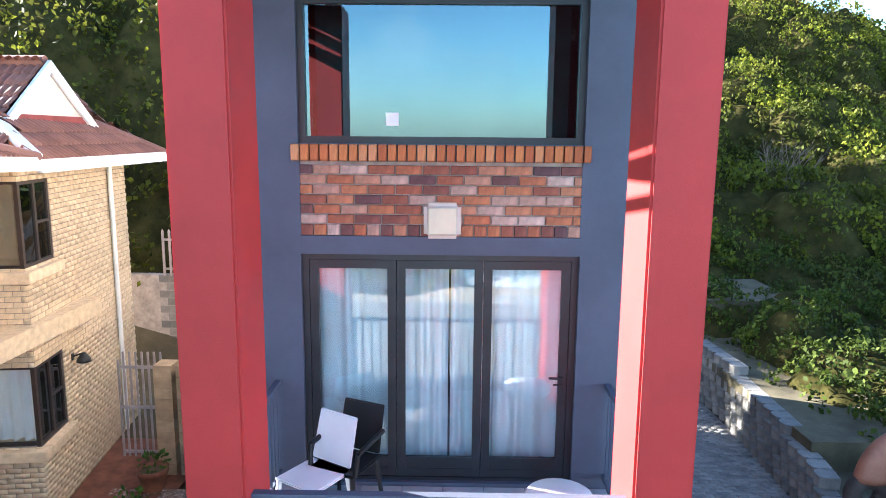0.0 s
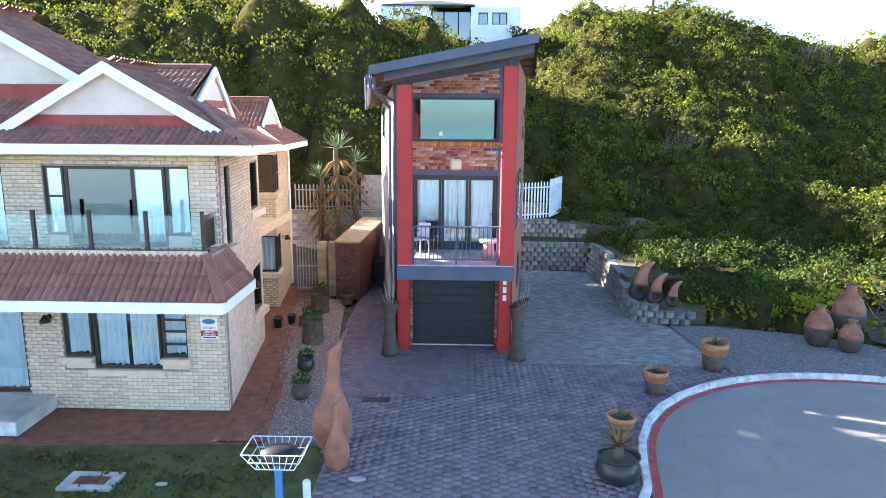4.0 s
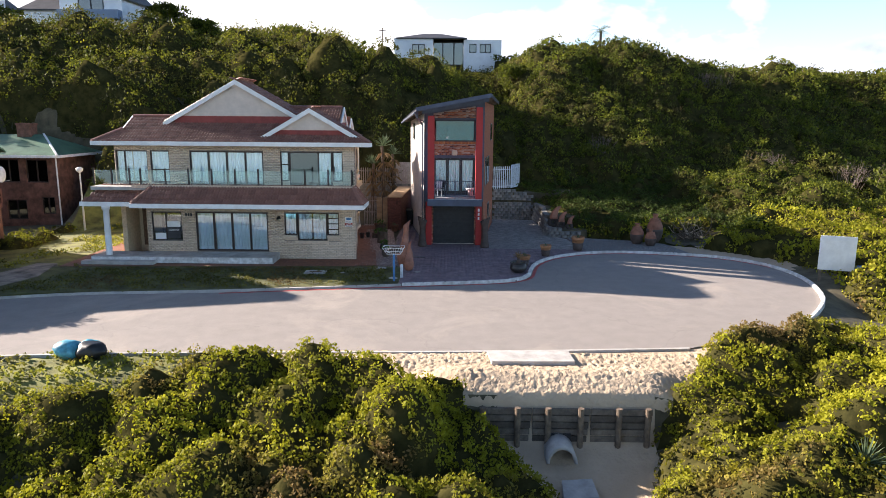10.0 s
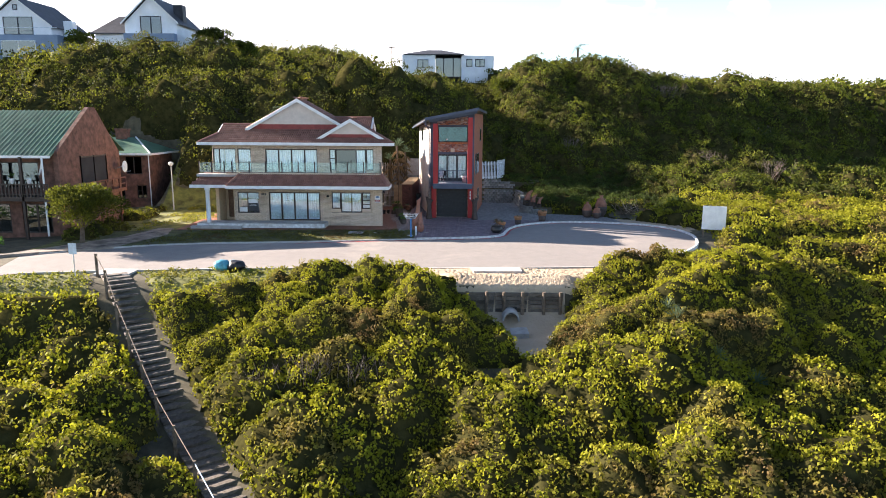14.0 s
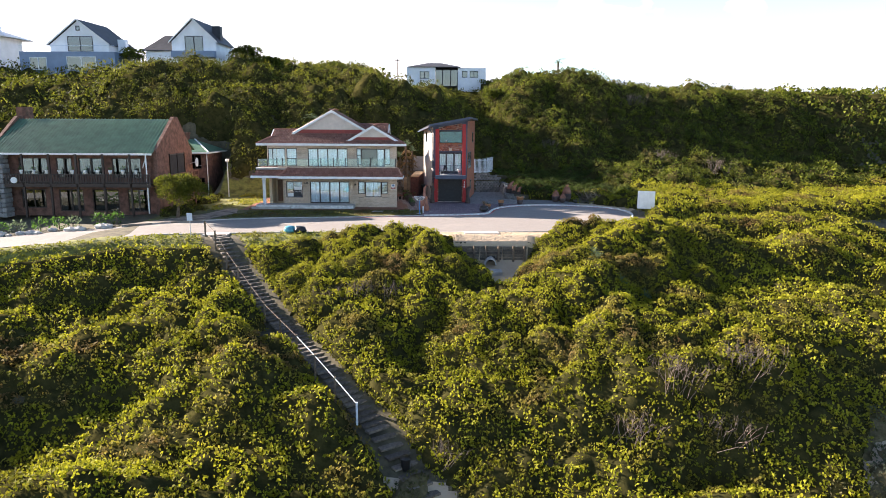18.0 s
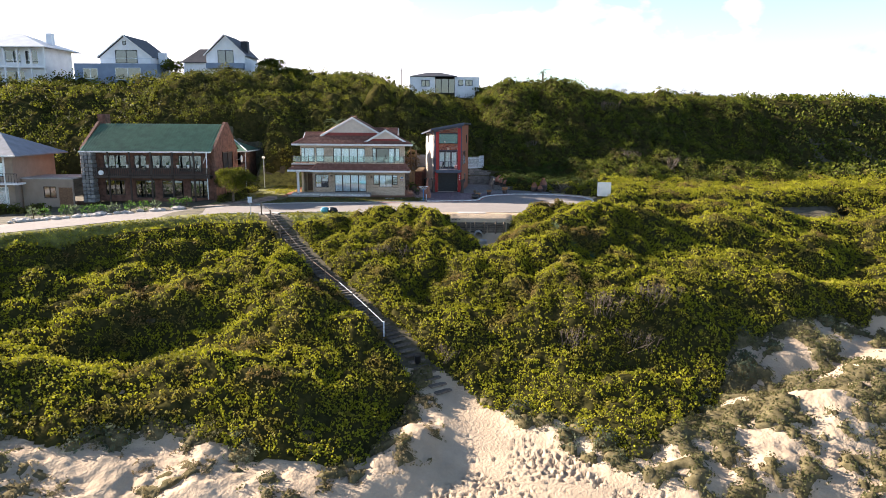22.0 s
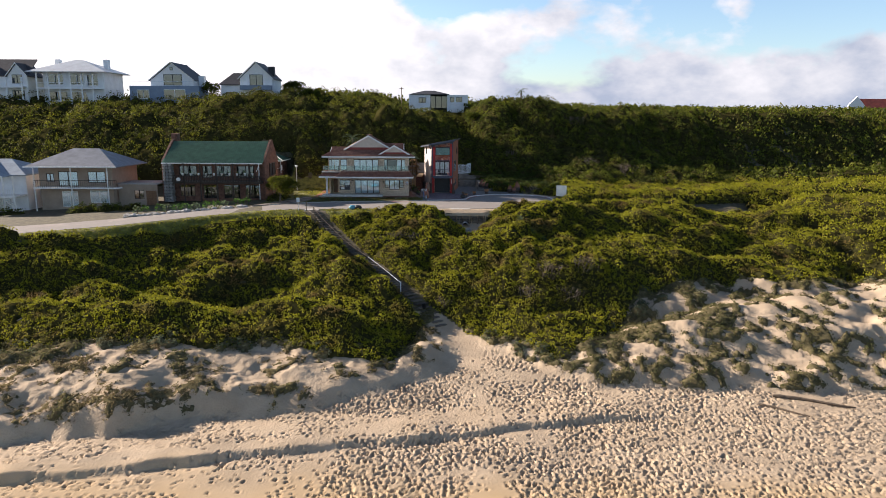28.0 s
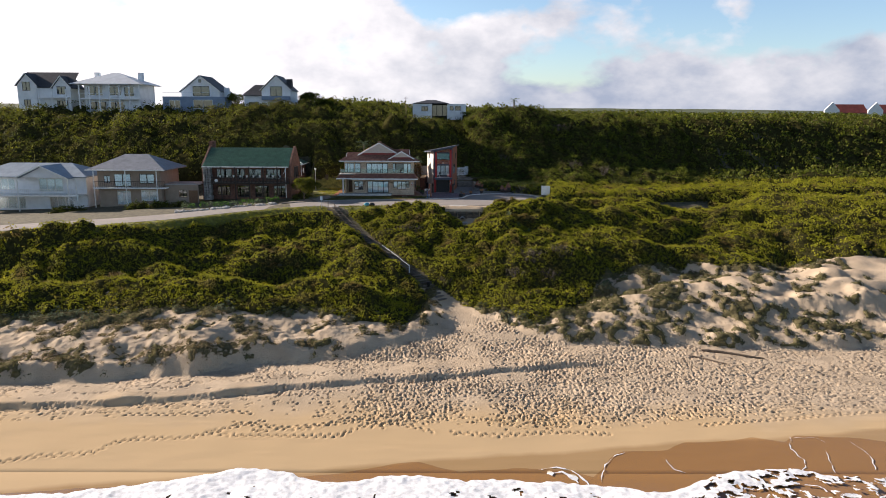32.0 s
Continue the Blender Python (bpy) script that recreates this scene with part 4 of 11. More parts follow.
# single lines of prints on the smooth sand
for line in (((-34.4, -76.5), (-32.2, -75.8), (-27.6, -75.3), (-26.9, -74.0), (-25.3, -73.4), (-21.2, -73.3), (-18.4, -71.8), (-15.4, -70.6)), ((-27.3, -69.8), (-23.9, -69.8), (-19.2, -69.2), (-16.7, -69.5)), ((-19.6, -72.4), (-17.2, -72.9), (-13.5, -72.9), (-8.8, -72.8), (-7.1, -71.4), (-2.0, -70.0)), ((-18, -71.0), (-12, -71.9), (-7.8, -70.1), (-4.3, -70.9), (-1, -72.0)), ((-16, -72.2), (-9, -71.0), (-2.4, -69.0)), ((0.5, -72.2), (4.5, -72.6), (9, -71.8), (14, -72.1)), ((22, -70.6), (30, -69.4), (41, -67.6))):
    lx, ly = np.array(line).T
    run = np.r_[0, np.cumsum(np.hypot(np.diff(lx), np.diff(ly)))]
    at = np.arange(0, run[-1], 0.36)
    wx, wy = np.interp(at, run, lx), np.interp(at, run, ly)
    way = np.arctan2(np.gradient(wy), np.gradient(wx))
    side = 0.13 * (-1.0) ** np.arange(len(at))
    tread(wx - np.sin(way) * side, wy + np.cos(way) * side, np.full(len(at), 0.19), np.full(len(at), 0.10), way)
# prints and scuffs up among the dunes
n = 2600
hx, hy = rng.uniform(-48, 50, n), rng.uniform(-64, -44, n)
keep = (hy < bush_low(hx)) & (hy > dune_foot(hx)) & (rng.random(n) < np.interp(hx, (-10, 8), (0.25, 1.0)))
hx, hy = hx[keep], hy[keep]
tread(hx, hy, rng.uniform(0.13, 0.2, len(hx)), rng.uniform(0.02, 0.05, len(hx)), rng.uniform(0, 3, len(hx)))
edge = np.minimum(np.minimum(BGX + 50, 52 - BGX), np.minimum(BGY + 78, -43.6 - BGY))
BGZ -= 0.3 * smooth01(0.6, 0.0, edge)
inner = np.minimum(np.minimum(GX + 50, 52 - GX), np.minimum(GY + 78, -43.6 - GY))
GZ -= 0.55 * smooth01(0.5, 1.6, inner)
# the trampled sand between the road and the timber wall, in finer relief
VX, VY = np.arange(-6.2, 9.2, 0.07), np.arange(-21.62, -18.4, 0.07)
VGX, VGY = np.meshgrid(VX, VY)
VGZ = land(VGX, VGY) + 0.04
for x, y, q, d in zip(rng.uniform(-6, 9, 4200), rng.uniform(-21.6, -18.6, 4200), rng.uniform(0.05, 0.095, 4200), np.abs(rng.normal(0, 0.018, 4200)) + 0.006):
    i0, i1 = np.searchsorted(VX, (x - 2 * q, x + 2 * q))
    j0, j1 = np.searchsorted(VY, (y - 2 * q, y + 2 * q))
    w = np.hypot(VGX[j0:j1, i0:i1] - x, VGY[j0:j1, i0:i1] - y) / q
    VGZ[j0:j1, i0:i1] += d * (0.5 * np.exp(-((w - 1.25) / 0.4) ** 2) - 1.2 * np.exp(-w ** 2 * 1.6))
VGZ -= 0.25 * (1 - smooth01(0, 0.5, VGX + 6.2) * smooth01(0, 0.5, 9.2 - VGX) * smooth01(0, 0.3, -18.4 - VGY))
idx = np.arange(GX.size).reshape(GX.shape)
quads = np.stack([idx[:-1, :-1], idx[:-1, 1:], idx[1:, 1:], idx[1:, :-1]], -1).reshape(-1, 4)
ground = new("ground", mesh_np("ground", np.stack([GX, GY, GZ], -1).reshape(-1, 3), quads, M["sand"], True))
cx, cy = (GX[:-1, :-1] + GX[1:, 1:]) / 2, (GY[:-1, :-1] + GY[1:, 1:]) / 2
slot = np.zeros(cx.shape, dtype=np.int32)
slot[(cy > edge_y(cx) - 6) & (cx > 9.5) | (cy > -13.5) | (cx < -9) & (cy > edge_y(cx) - 3.4)] = 1
slot[(cx < -8.5) & (cy > edge_y(cx) - 3.6) & (cy < edge_y(cx) + 1) & (cx > -60)] = 3
slot[(cx > -25.5) & (cx < -16.5) & (cy > -14) & (cy < 9)] = 3
slot[(cx > -95) & (cx < -26) & (cy > edge_y(cx) + 5) & (cy < -8)] = 1
slot[(seg_dist(cx, cy, STAIR) < 1.3) & (cy > -41)] = 1
slot[dune_green(cx, cy) | hill_green(cx, cy) | shelf_green(cx, cy)] = 1
slot[(cy > 60) | (np.abs(cx) > 125) & (cy > -30)] = 2
slot[(np.hypot(cx - 14, cy + 3.5) < 4.0) & (cy > -9)] = 0
ground.data.materials.append(M["soil"])
ground.data.materials.append(M["scrub"])
ground.data.materials.append(M["verge"])
ground.data.polygons.foreach_set("material_index", slot.ravel())
tagged(ground, "pale beach sand rising to dunes and a hill", "ground", kind="structure")

num = np.arange(BGX.size).reshape(BGX.shape)
beach = new("beach", mesh_np("beach", np.stack([BGX, BGY, BGZ], -1).reshape(-1, 3), np.stack([num[:-1, :-1], num[:-1, 1:], num[1:, 1:], num[1:, :-1]], -1).reshape(-1, 4), M["sand"], True))
tagged(beach, "pale beach sand trodden full of footprints below the dunes", "sand", kind="structure")
num = np.arange(VGX.size).reshape(VGX.shape)
verge = new("sand_verge", mesh_np("sand_verge", np.stack([VGX, VGY, VGZ], -1).reshape(-1, 3), np.stack([num[:-1, :-1], num[:-1, 1:], num[1:, 1:], num[1:, :-1]], -1).reshape(-1, 4), M["sand"], True))
tagged(verge, "pale trampled sand between road and timber wall", "sand", kind="structure")

# ---- sea ----
def shore(x):
    """How far the last wave has run up."""
    return np.interp(x, (-200, -40, -30, -20, -12, -8, -4, -2, 1, 4.7, 9, 11, 12, 12.9, 14, 17.7, 19.4, 23.8, 25.4, 27.8, 29.1, 33.5, 36.3, 45, 200), (-82, -81.5, -80.4, -79.0, -78.4, -77.9, -76.6, -76.4, -77.6, -77.2, -77.3, -78.2, -77.0, -75.6, -74.8, -74.6, -73.5, -73.0, -72.6, -73.4, -72.3, -72.5, -73.1, -72.6, -75)) + 0.12 * vnoise(x, x * 0, 2.2, 61) + 0.05 * vnoise(x, x * 0, 0.7, 62)


def surf(x):
    """The front of the white water."""
    return np.interp(x, (-200, -40, -32, -26, -22.3, -17.4, -16, -13.3, -12.4, -10.9, -8, -4.7, -2, 0.4, 4.6, 8.7, 11, 14.6, 16.8, 20, 22, 26.4, 29, 33, 45, 200), (-82, -81.5, -80.8, -80.3, -79.4, -77.9, -77.2, -77.5, -77.4, -78.5, -79.0, -78.2, -78.2, -78.7, -78.5, -79.2, -79.4, -80.2, -79.9, -78.2, -77.6, -77.2, -77.9, -78.4, -78, -81)) + 0.22 * vnoise(x, x * 0, 1.6, 63) + 0.15 * vnoise(x, x * 0, 0.5, 64)


def cover(name, xs, edge, vs, height, live, material):
    """A sheet that follows the line edge(x) out to sea by the steps vs, with only its live cells."""
    X, V = np.meshgrid(xs, vs)
    Y = edge(X) - V
    num = np.arange(X.size).reshape(X.shape)
    q = np.stack([num[:-1, :-1], num[1:, :-1], num[1:, 1:], num[:-1, 1:]], -1).reshape(-1, 4)
    mx, mv = (X[:-1, :-1] + X[1:, 1:]) / 2, (V[:-1, :-1] + V[1:, 1:]) / 2
    return new(name, mesh_np(name, np.stack([X, Y, height(X, Y)], -1).reshape(-1, 3), q[live(mx, mv).ravel()], material, True))


bm = bmesh.new()
prism(bm, [(-2600, -2600), (2600, -2600), (2600, -84), (-2600, -84)], -13.4, -12.95)
M["sea"] = mat("sea_water", (0.06, 0.10, 0.085), 0.12, vary=0.2, scale=0.1, bump=0.5, bump_scale=1.2, spec=0.5)
tagged(part("water", bm, M["sea"]), "shallow grey-green sea at the beach", "sea", kind="structure")
M["swash"] = glass_mat("swash_water", (0.80, 0.70, 0.52), 0.03)
M["foam"] = mat("sea_foam", (0.74, 0.75, 0.76), 0.85, vary=0.16, scale=2.5, bump=0.8, bump_scale=14, spec=0.2)
level = lambda x, y: np.maximum(land(x, y) + 0.03, -12.94 + 0.03 * vnoise(x, y, 1.3, 65) + 0.06 * vnoise(x, y, 3.2, 66))
film = cover("swash_water", np.concatenate([np.arange(-150, -60, 1.0), np.arange(-60, 60, 0.25), np.arange(60, 151, 1.0)]), shore, np.concatenate([np.arange(0, 4, 0.3), np.arange(4, 15, 1.0)]), level, lambda x, v: v > -1, M["swash"])
film.visible_shadow = False
tagged(film, "thin brown film of a wave running up wet sand", "sea", kind="structure")


def white(x, v):
    """Where foam covers the water: whole at the front, torn to lace further out and to the right."""
    y = surf(x) - v
    lace = np.abs(vnoise(x + 0.6 * vnoise(x, y, 1.1, 71), y + 0.4 * vnoise(x, y, 0.8, 70), 0.75, 72)) + 0.5 * np.abs(vnoise(x, y, 0.4, 73))
    thick = np.interp(v, (0, 0.5, 2.0, 5, 8), (2.2, 1.5, 1.0, 0.6, 0.2)) * np.interp(x, (-12, -5, 14, 18, 30, 36), (1.3, 1.0, 1.0, 0.55, 0.36, 0.5))
    return lace < thick


froth = lambda x, y: level(x, y) + 0.02 + smooth01(0, 0.5, surf(x) - y) * (0.07 + 0.05 * vnoise(x, y, 1.1, 77) + 0.035 * vnoise(x, y, 0.35, 78)) * smooth01(9, 3, surf(x) - y)
foam = cover("sea_foam", np.concatenate([np.arange(-150, -52, 0.7), np.arange(-52, 40, 0.13), np.arange(40, 151, 0.7)]), surf, np.concatenate([np.arange(0, 5, 0.13), np.arange(5, 8.5, 0.3)]), froth, white, M["foam"])
tagged(foam, "broken white foam of a spent wave", "sea foam", kind="stuff")


def foam_line(pts, wide, seed):
    """A thin uneven line of foam left on the film of water."""
    p = np.array(pts, float)
    run = np.r_[0, np.cumsum(np.hypot(*np.diff(p, axis=0).T))]
    at = np.arange(0, run[-1], 0.07)
    x, y = np.interp(at, run, p[:, 0]), np.interp(at, run, p[:, 1])
    x, y = x + 0.1 * vnoise(at, at * 0, 0.6, seed), y + 0.1 * vnoise(at, at * 0, 0.6, seed + 1)
    tx, ty = np.gradient(x), np.gradient(y)
    ln = np.hypot(tx, ty) + 1e-9
    w = wide * np.clip(0.6 + 0.8 * vnoise(at, at * 0, 0.35, seed + 2), 0.12, 1.4) * np.minimum(1, np.minimum(at, run[-1] - at) / 0.3 + 0.1)
    rows_ = [np.stack([x - ty / ln * w * k, y + tx / ln * w * k, level(x, y) + (0.012 if k == 0 else 0.006)], -1) for k in (-1, 0, 1)]
    n = len(at)
    num = np.arange(3 * n).reshape(3, n)
    q = np.stack([num[:-1, :-1], num[:-1, 1:], num[1:, 1:], num[1:, :-1]], -1).reshape(-1, 4)
    ob = new("foam_line", mesh_np("foam_line", np.vstack(rows_), q, M["foam"], True))
    ob.parent = foam
    ob["kind"] = "stuff"


for k, (pts, wide) in enumerate((
    (((28.7, -72.5), (27.8, -74.3), (27.9, -75.2), (28.0, -75.9), (27.6, -76.8), (26.9, -77.6)), 0.05),
    (((28.6, -72.7), (29.8, -72.6), (30.7, -72.6), (31.1, -73.4)), 0.03),
    (((33.3, -73.3), (33.6, -74.4), (33.5, -75.8), (32.8, -77.2)), 0.045),
    (((30.5, -74.6), (30.1, -75.8), (29.5, -77.6)), 0.03),
    (((11.5, -79.0), (11.6, -78.2), (12.2, -76.7), (13.4, -75.4), (14.3, -75.0)), 0.045),
    (((7.0, -77.3), (8.5, -76.9), (9.5, -77.4), (10.2, -78.4), (10.4, -79.3)), 0.09),
    (((7.6, -77.9), (8.8, -77.5), (9.5, -78.2), (9.8, -79.0)), 0.28),
    (((17.2, -75.9), (17.3, -77.2), (18.2, -77.7)), 0.04),
)):
    foam_line(pts, wide, 200 + 3 * k)

# ---- bush ----
def mound(x, y):
    """How tall the dune bush grows: high in the sheltered hollows near the road, low towards the beach."""
    t = np.interp(y - bush_low(x), (0, 6, 16), (0.45, 0.75, 1.0))
    t = t * np.interp(x, (-48, -40), (1.7, 1.0))
    t = t * (1 - 0.85 * np.exp(-((x - 12.0) / 1.8) ** 2 - ((y + 41.0) / 1.0) ** 2))
    return t + 0.55 * np.exp(-((x + 0.8) / 2.2) ** 2 - ((y + 23.2) / 2.0) ** 2) + 0.2 * np.exp(-((x - 12) / 6) ** 2 - ((y + 23) / 6) ** 2)


def clumps(x, y):
    """Taller and lower patches of hillside bush."""
    return 0.95 + 0.5 * vnoise(x, y, 5.5, 91) + 0.35 * vnoise(x, y, 2.8, 92)


fine = lambda x, y: (x > -15) & (x < 18.5) & (y > -36) & (y < -17)
canopy("dune_bush", "dense low green coastal bush at the edge of the road", (-16, 19.5, -27.2, -16), 0.18, lambda x, y: dune_green(x, y) & fine(x, y) & (y > -27), 1.2, (0.5, 1.4), (0.5, 1.6), 0.27, 23, 0.095, "leaf_dune", 38, tall=mound, rough=0.34, lift=0.35, gaps=0.05)
canopy("dune_bush", "dense low green coastal bush below the road", (-16, 19.5, -37, -26.6), 0.22, lambda x, y: dune_green(x, y) & fine(x, y) & (y < -26.6), 1.2, (0.5, 1.4), (0.5, 1.6), 0.32, 14, 0.14, "leaf_dune", 40, tall=mound, rough=0.34, lift=0.35, gaps=0.06)
canopy("dune_bush", "dense low green coastal bush on the dune", (-52, 51, -55, -6), 0.27, lambda x, y: dune_green(x, y) & ~((x > -13.8) & (x < 17.3) & (y > -34.8)), 0.75, (0.8, 2.0), (0.6, 1.4), 0.41, 11, 0.17, "leaf_dune", 21, tall=mound, rough=0.28, lift=0.22, gaps=0.06)
canopy("dune_bush", "dense low green coastal bush along the dune", (50, 130, -50, 10), 0.8, dune_green, 0.3, (1.0, 2.2), (0.6, 1.4), 0.85, 15, 0.27, "leaf_dune", 24)
canopy("dune_bush", "dense low green coastal bush along the dune", (-115, -51.5, -58, -34), 0.7, dune_green, 0.3, (0.9, 2.2), (0.6, 1.4), 0.9, 14, 0.28, "leaf_dune", 25)
canopy("dune_scrub", "sparse dry grass and scrub on sandy hummocks", (-50, 56, -66, -28), 0.25, scrub_green, 1.8, (0.3, 0.7), (0.12, 0.4), 0.32, 8, 0.14, "leaf_scrub", 31, root="scrub_root", rough=0.06, gaps=0.2, rim=0.25)
def stubble_green(x, y):
    """Short dry tufts over the top and the brow of the sand shelf."""
    h = vnoise(x, y, 1.5, 95) + 0.7 * vnoise(x, y, 0.55, 96)
    brow = np.exp(-((y - dune_foot(x) - 2.6) / 1.1) ** 2)
    return (y < bush_low(x) + 1) & (y > dune_foot(x) + 1.0) & (x < 3) & (h > 0.42 - 0.75 * brow) & (off_path(x, y) > 1)


canopy("dry_tufts", "short dry straw-coloured tufts on the sand shelf", (-50, 3, -66, -42), 0.2, stubble_green, 2.5, (0.2, 0.45), (0.05, 0.2), 0.22, 7, 0.12, "leaf_straw", 44, root="scrub_root", rough=0.03, gaps=0.3, rim=0.2, floor=0.0)
canopy("silver_scrub", "low grey-green shrubs at the edge of the bush", (-50, 56, -57, -28), 0.25, silver_green, 1.2, (0.4, 0.9), (0.25, 0.6), 0.32, 14, 0.13, "leaf_silver", 39, root="scrub_root", rough=0.1, rim=0.3)
canopy("shelf_bush", "bright green low bush between dune and hill", (8, 63, -16, 32), 0.32, shelf_green, 0.6, (0.8, 2.0), (0.6, 1.35), 0.6, 22, 0.19, "leaf_dune", 32)
canopy("shelf_bush", "bright green low bush between dune and hill", (62, 130, -16, 48), 0.8, shelf_green, 0.3, (1.0, 2.2), (0.6, 1.4), 1.0, 14, 0.32, "leaf_dune", 33)
near = lambda x, y: (x < 17.8) & (y < 15.8)
canopy("hillside_bush", "dense dark green bush beside the yard", (5, 19.4, 0, 17.4), 0.2, lambda x, y: hill_green(x, y) & (x < 20.5) & (y < 18.5), 0.6, (0.7, 1.6), (0.6, 1.6), 0.45, 34, 0.125, "leaf_hedge_shaded", 34, tall=lambda x, y: 0.95 + 0.3 * vnoise(x, y, 3.5, 91), floor=0.4)
canopy("hillside_bush", "dense dark green coastal bush on the near hillside", (5, 35, 0, 45), 0.3, lambda x, y: hill_green(x, y) & ~near(x, y), 0.5, (0.7, 1.7), (0.6, 2.2), 0.7, 30, 0.19, "leaf_hill", 22, tall=clumps, floor=0.4, rough=0.5, lift=0.7)
canopy("hillside_bush", "dense dark green coastal bush on the hillside", (34.5, 63, 2, 85), 0.5, hill_green, 0.3, (0.9, 2.2), (0.6, 2.3), 1.0, 30, 0.28, "leaf_hill", 28, tall=clumps, floor=0.4, rough=0.5, lift=0.6)
canopy("hillside_bush", "dense dark green coastal bush on the hill crest", (5, 35, 44, 85), 0.6, hill_green, 0.3, (0.9, 2.2), (0.6, 1.7), 1.0, 20, 0.32, "leaf_hill", 29, rough=0.4, lift=0.6)
# last term: extra tree height hidden behind the houses, added to shade the yard
rise_left = lambda x, y: 0.6 + 0.45 * clumps(x, y) - 0.75 * smooth01(-14, -9, x) * smooth01(26, 34, y) + 1.7 * np.exp(-((x + 5) / 9) ** 2 - ((y - 17.5) / 5.0) ** 2)
canopy("hillside_bush", "dense dark green trees and bush on the slope", (-45, 5.5, 2, 52), 0.4, hill_green, 0.35, (0.9, 2.2), (0.7, 3.0), 0.8, 22, 0.2, "leaf_left", 23, tall=rise_left, floor=0.4, rough=0.5, lift=0.8)
canopy("hillside_bush", "dense dark green bush on the slope", (-110, -44.5, 2, 52), 0.55, hill_green, 0.3, (0.9, 2.2), (0.7, 2.8), 1.1, 14, 0.32, "leaf_left", 41, tall=rise_left, floor=0.4, rough=0.5, lift=0.8)
canopy("hillside_bush", "dark green bush on the far hillside", (62, 230, 22, 150), 1.2, hill_green, 0.09, (1.6, 3.6), (0.9, 2.4), 1.6, 8, 0.68, "leaf_hill", 26, rough=0.5)
canopy("far_bush", "low green bush on the hill top", (-160, 64, 51, 170), 1.6, lambda x, y: (y > 84) | (x < 5), 0.04, (1.6, 4.0), (0.6, 1.9), 2.2, 5, 0.9, "leaf_hill", 27)


def verge_green(x, y):
    """Rough grass along the seaward side of the road and between the houses."""
    e = edge_y(x)
    a = (x < -8.0) & (x > -60) & (y > e - 3.4) & (y < e - 0.15) & (seg_dist(x, y, STAIR) > 1.1)
    b = (x > -23.4) & (x < -17.8) & (y > -9.5) & (y < 6.5) & (vnoise(x, y, 1.6, 16) > -0.15) & ~((x > np.interp(y, (-10, -4.6), (-22.6, -21.3))) & (x < -18.7) & (y < -4.5))
    return a | b


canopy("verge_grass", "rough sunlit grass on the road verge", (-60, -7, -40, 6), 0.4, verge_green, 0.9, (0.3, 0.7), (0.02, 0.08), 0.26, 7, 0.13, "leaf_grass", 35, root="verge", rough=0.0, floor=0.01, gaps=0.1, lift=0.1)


def lawn_green(x, y):
    return (x > np.interp(y, (-15, -13.9, -8.6), (-20, -20.5, -18.7))) & (x < -2.7) & (y < np.interp(x, (-24, -19.5, -5.2, -2.5), (-8.1, -7.1, -6.45, -6.45))) & (y > np.interp(x, (-24, -17.8, -10, -2.5), (-15.3, -11.9, -11.1, -9.7)))


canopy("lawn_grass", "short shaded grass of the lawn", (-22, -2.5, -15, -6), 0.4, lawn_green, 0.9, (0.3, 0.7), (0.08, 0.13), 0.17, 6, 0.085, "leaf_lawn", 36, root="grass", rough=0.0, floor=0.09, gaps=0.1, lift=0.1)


def yard_green(x, y):
    """Dim shrubs at the foot of the gable and the rear wing."""
    return (x > -27.6) & (x < np.interp(y, (-12, -6, 2, 7), (-22.8, -23.2, -24.2, -25.4)) + 0.6 * vnoise(x, y, 2, 93)) & (y > -11.5) & (y < 7) & (x > np.interp(y, (-2.2, -1.2), (-25.6, -27.6))) & (vnoise(x, y, 1.7, 94) > -0.3)


canopy("yard_shrubs", "dim green shrubs at the foot of a brick gable", (-28, -22, -12, 7.5), 0.25, yard_green, 0.9, (0.4, 0.9), (0.3, 1.0), 0.35, 16, 0.13, "leaf_left", 43)


def hedge_green(x, y):
    """Low garden hedges between the road and the houses further along."""
    a = (x > -92) & (x < -41.5) & (y < np.interp(x, (-80, -58, -42), (-16.5, -15.5, -14.2)) + 0.5 * vnoise(x, y, 3, 14)) & (y > np.interp(x, (-80, -58, -42), (-19.5, -18.5, -17.0)))
    return a & (vnoise(x, y, 5.0, 15) > -0.35)


canopy("garden_hedge", "uneven dark green garden hedge before the houses", (-92, -41, -21, -13), 0.3, hedge_green, 0.7, (0.5, 1.2), (0.4, 1.1), 0.6, 20, 0.2, "leaf_hill", 37)


# ---- road, kerbs, paving ----
ROAD = [(-120, -40), (-62, -37), (-47, -34.4), (-38, -31), (-30, -25), (-22, -20.7), (-12, -19.15), (1, -18.68), (7.7, -18.1), (12.5, -15.9), (15.0, -12.6), (15.9, -10.6), (16.6, -7.8), (16.3, -5.4), (15.4, -3.9), (14.0, -2.9), (11.6, -2.24), (9.5, -1.93), (7.5, -2.28), (6, -3.1), (5, -4.04), (4.2, -5.4), (3.85, -6.86), (3.62, -8.2), (2.96, -9.0), (1.82, -9.42), (-2.3, -10.07), (-10, -11.5), (-17.8, -12.3), (-23.4, -15.4), (-30, -18.4), (-40.8, -25.2), (-47, -27.8), (-62, -30.6), (-120, -33)]


def road_z(x):
    return float(np.interp(x, (-120, -70, -45, -25, 8), (-3.2, -2.0, -0.9, -0.15, -0.12))) + 0.04


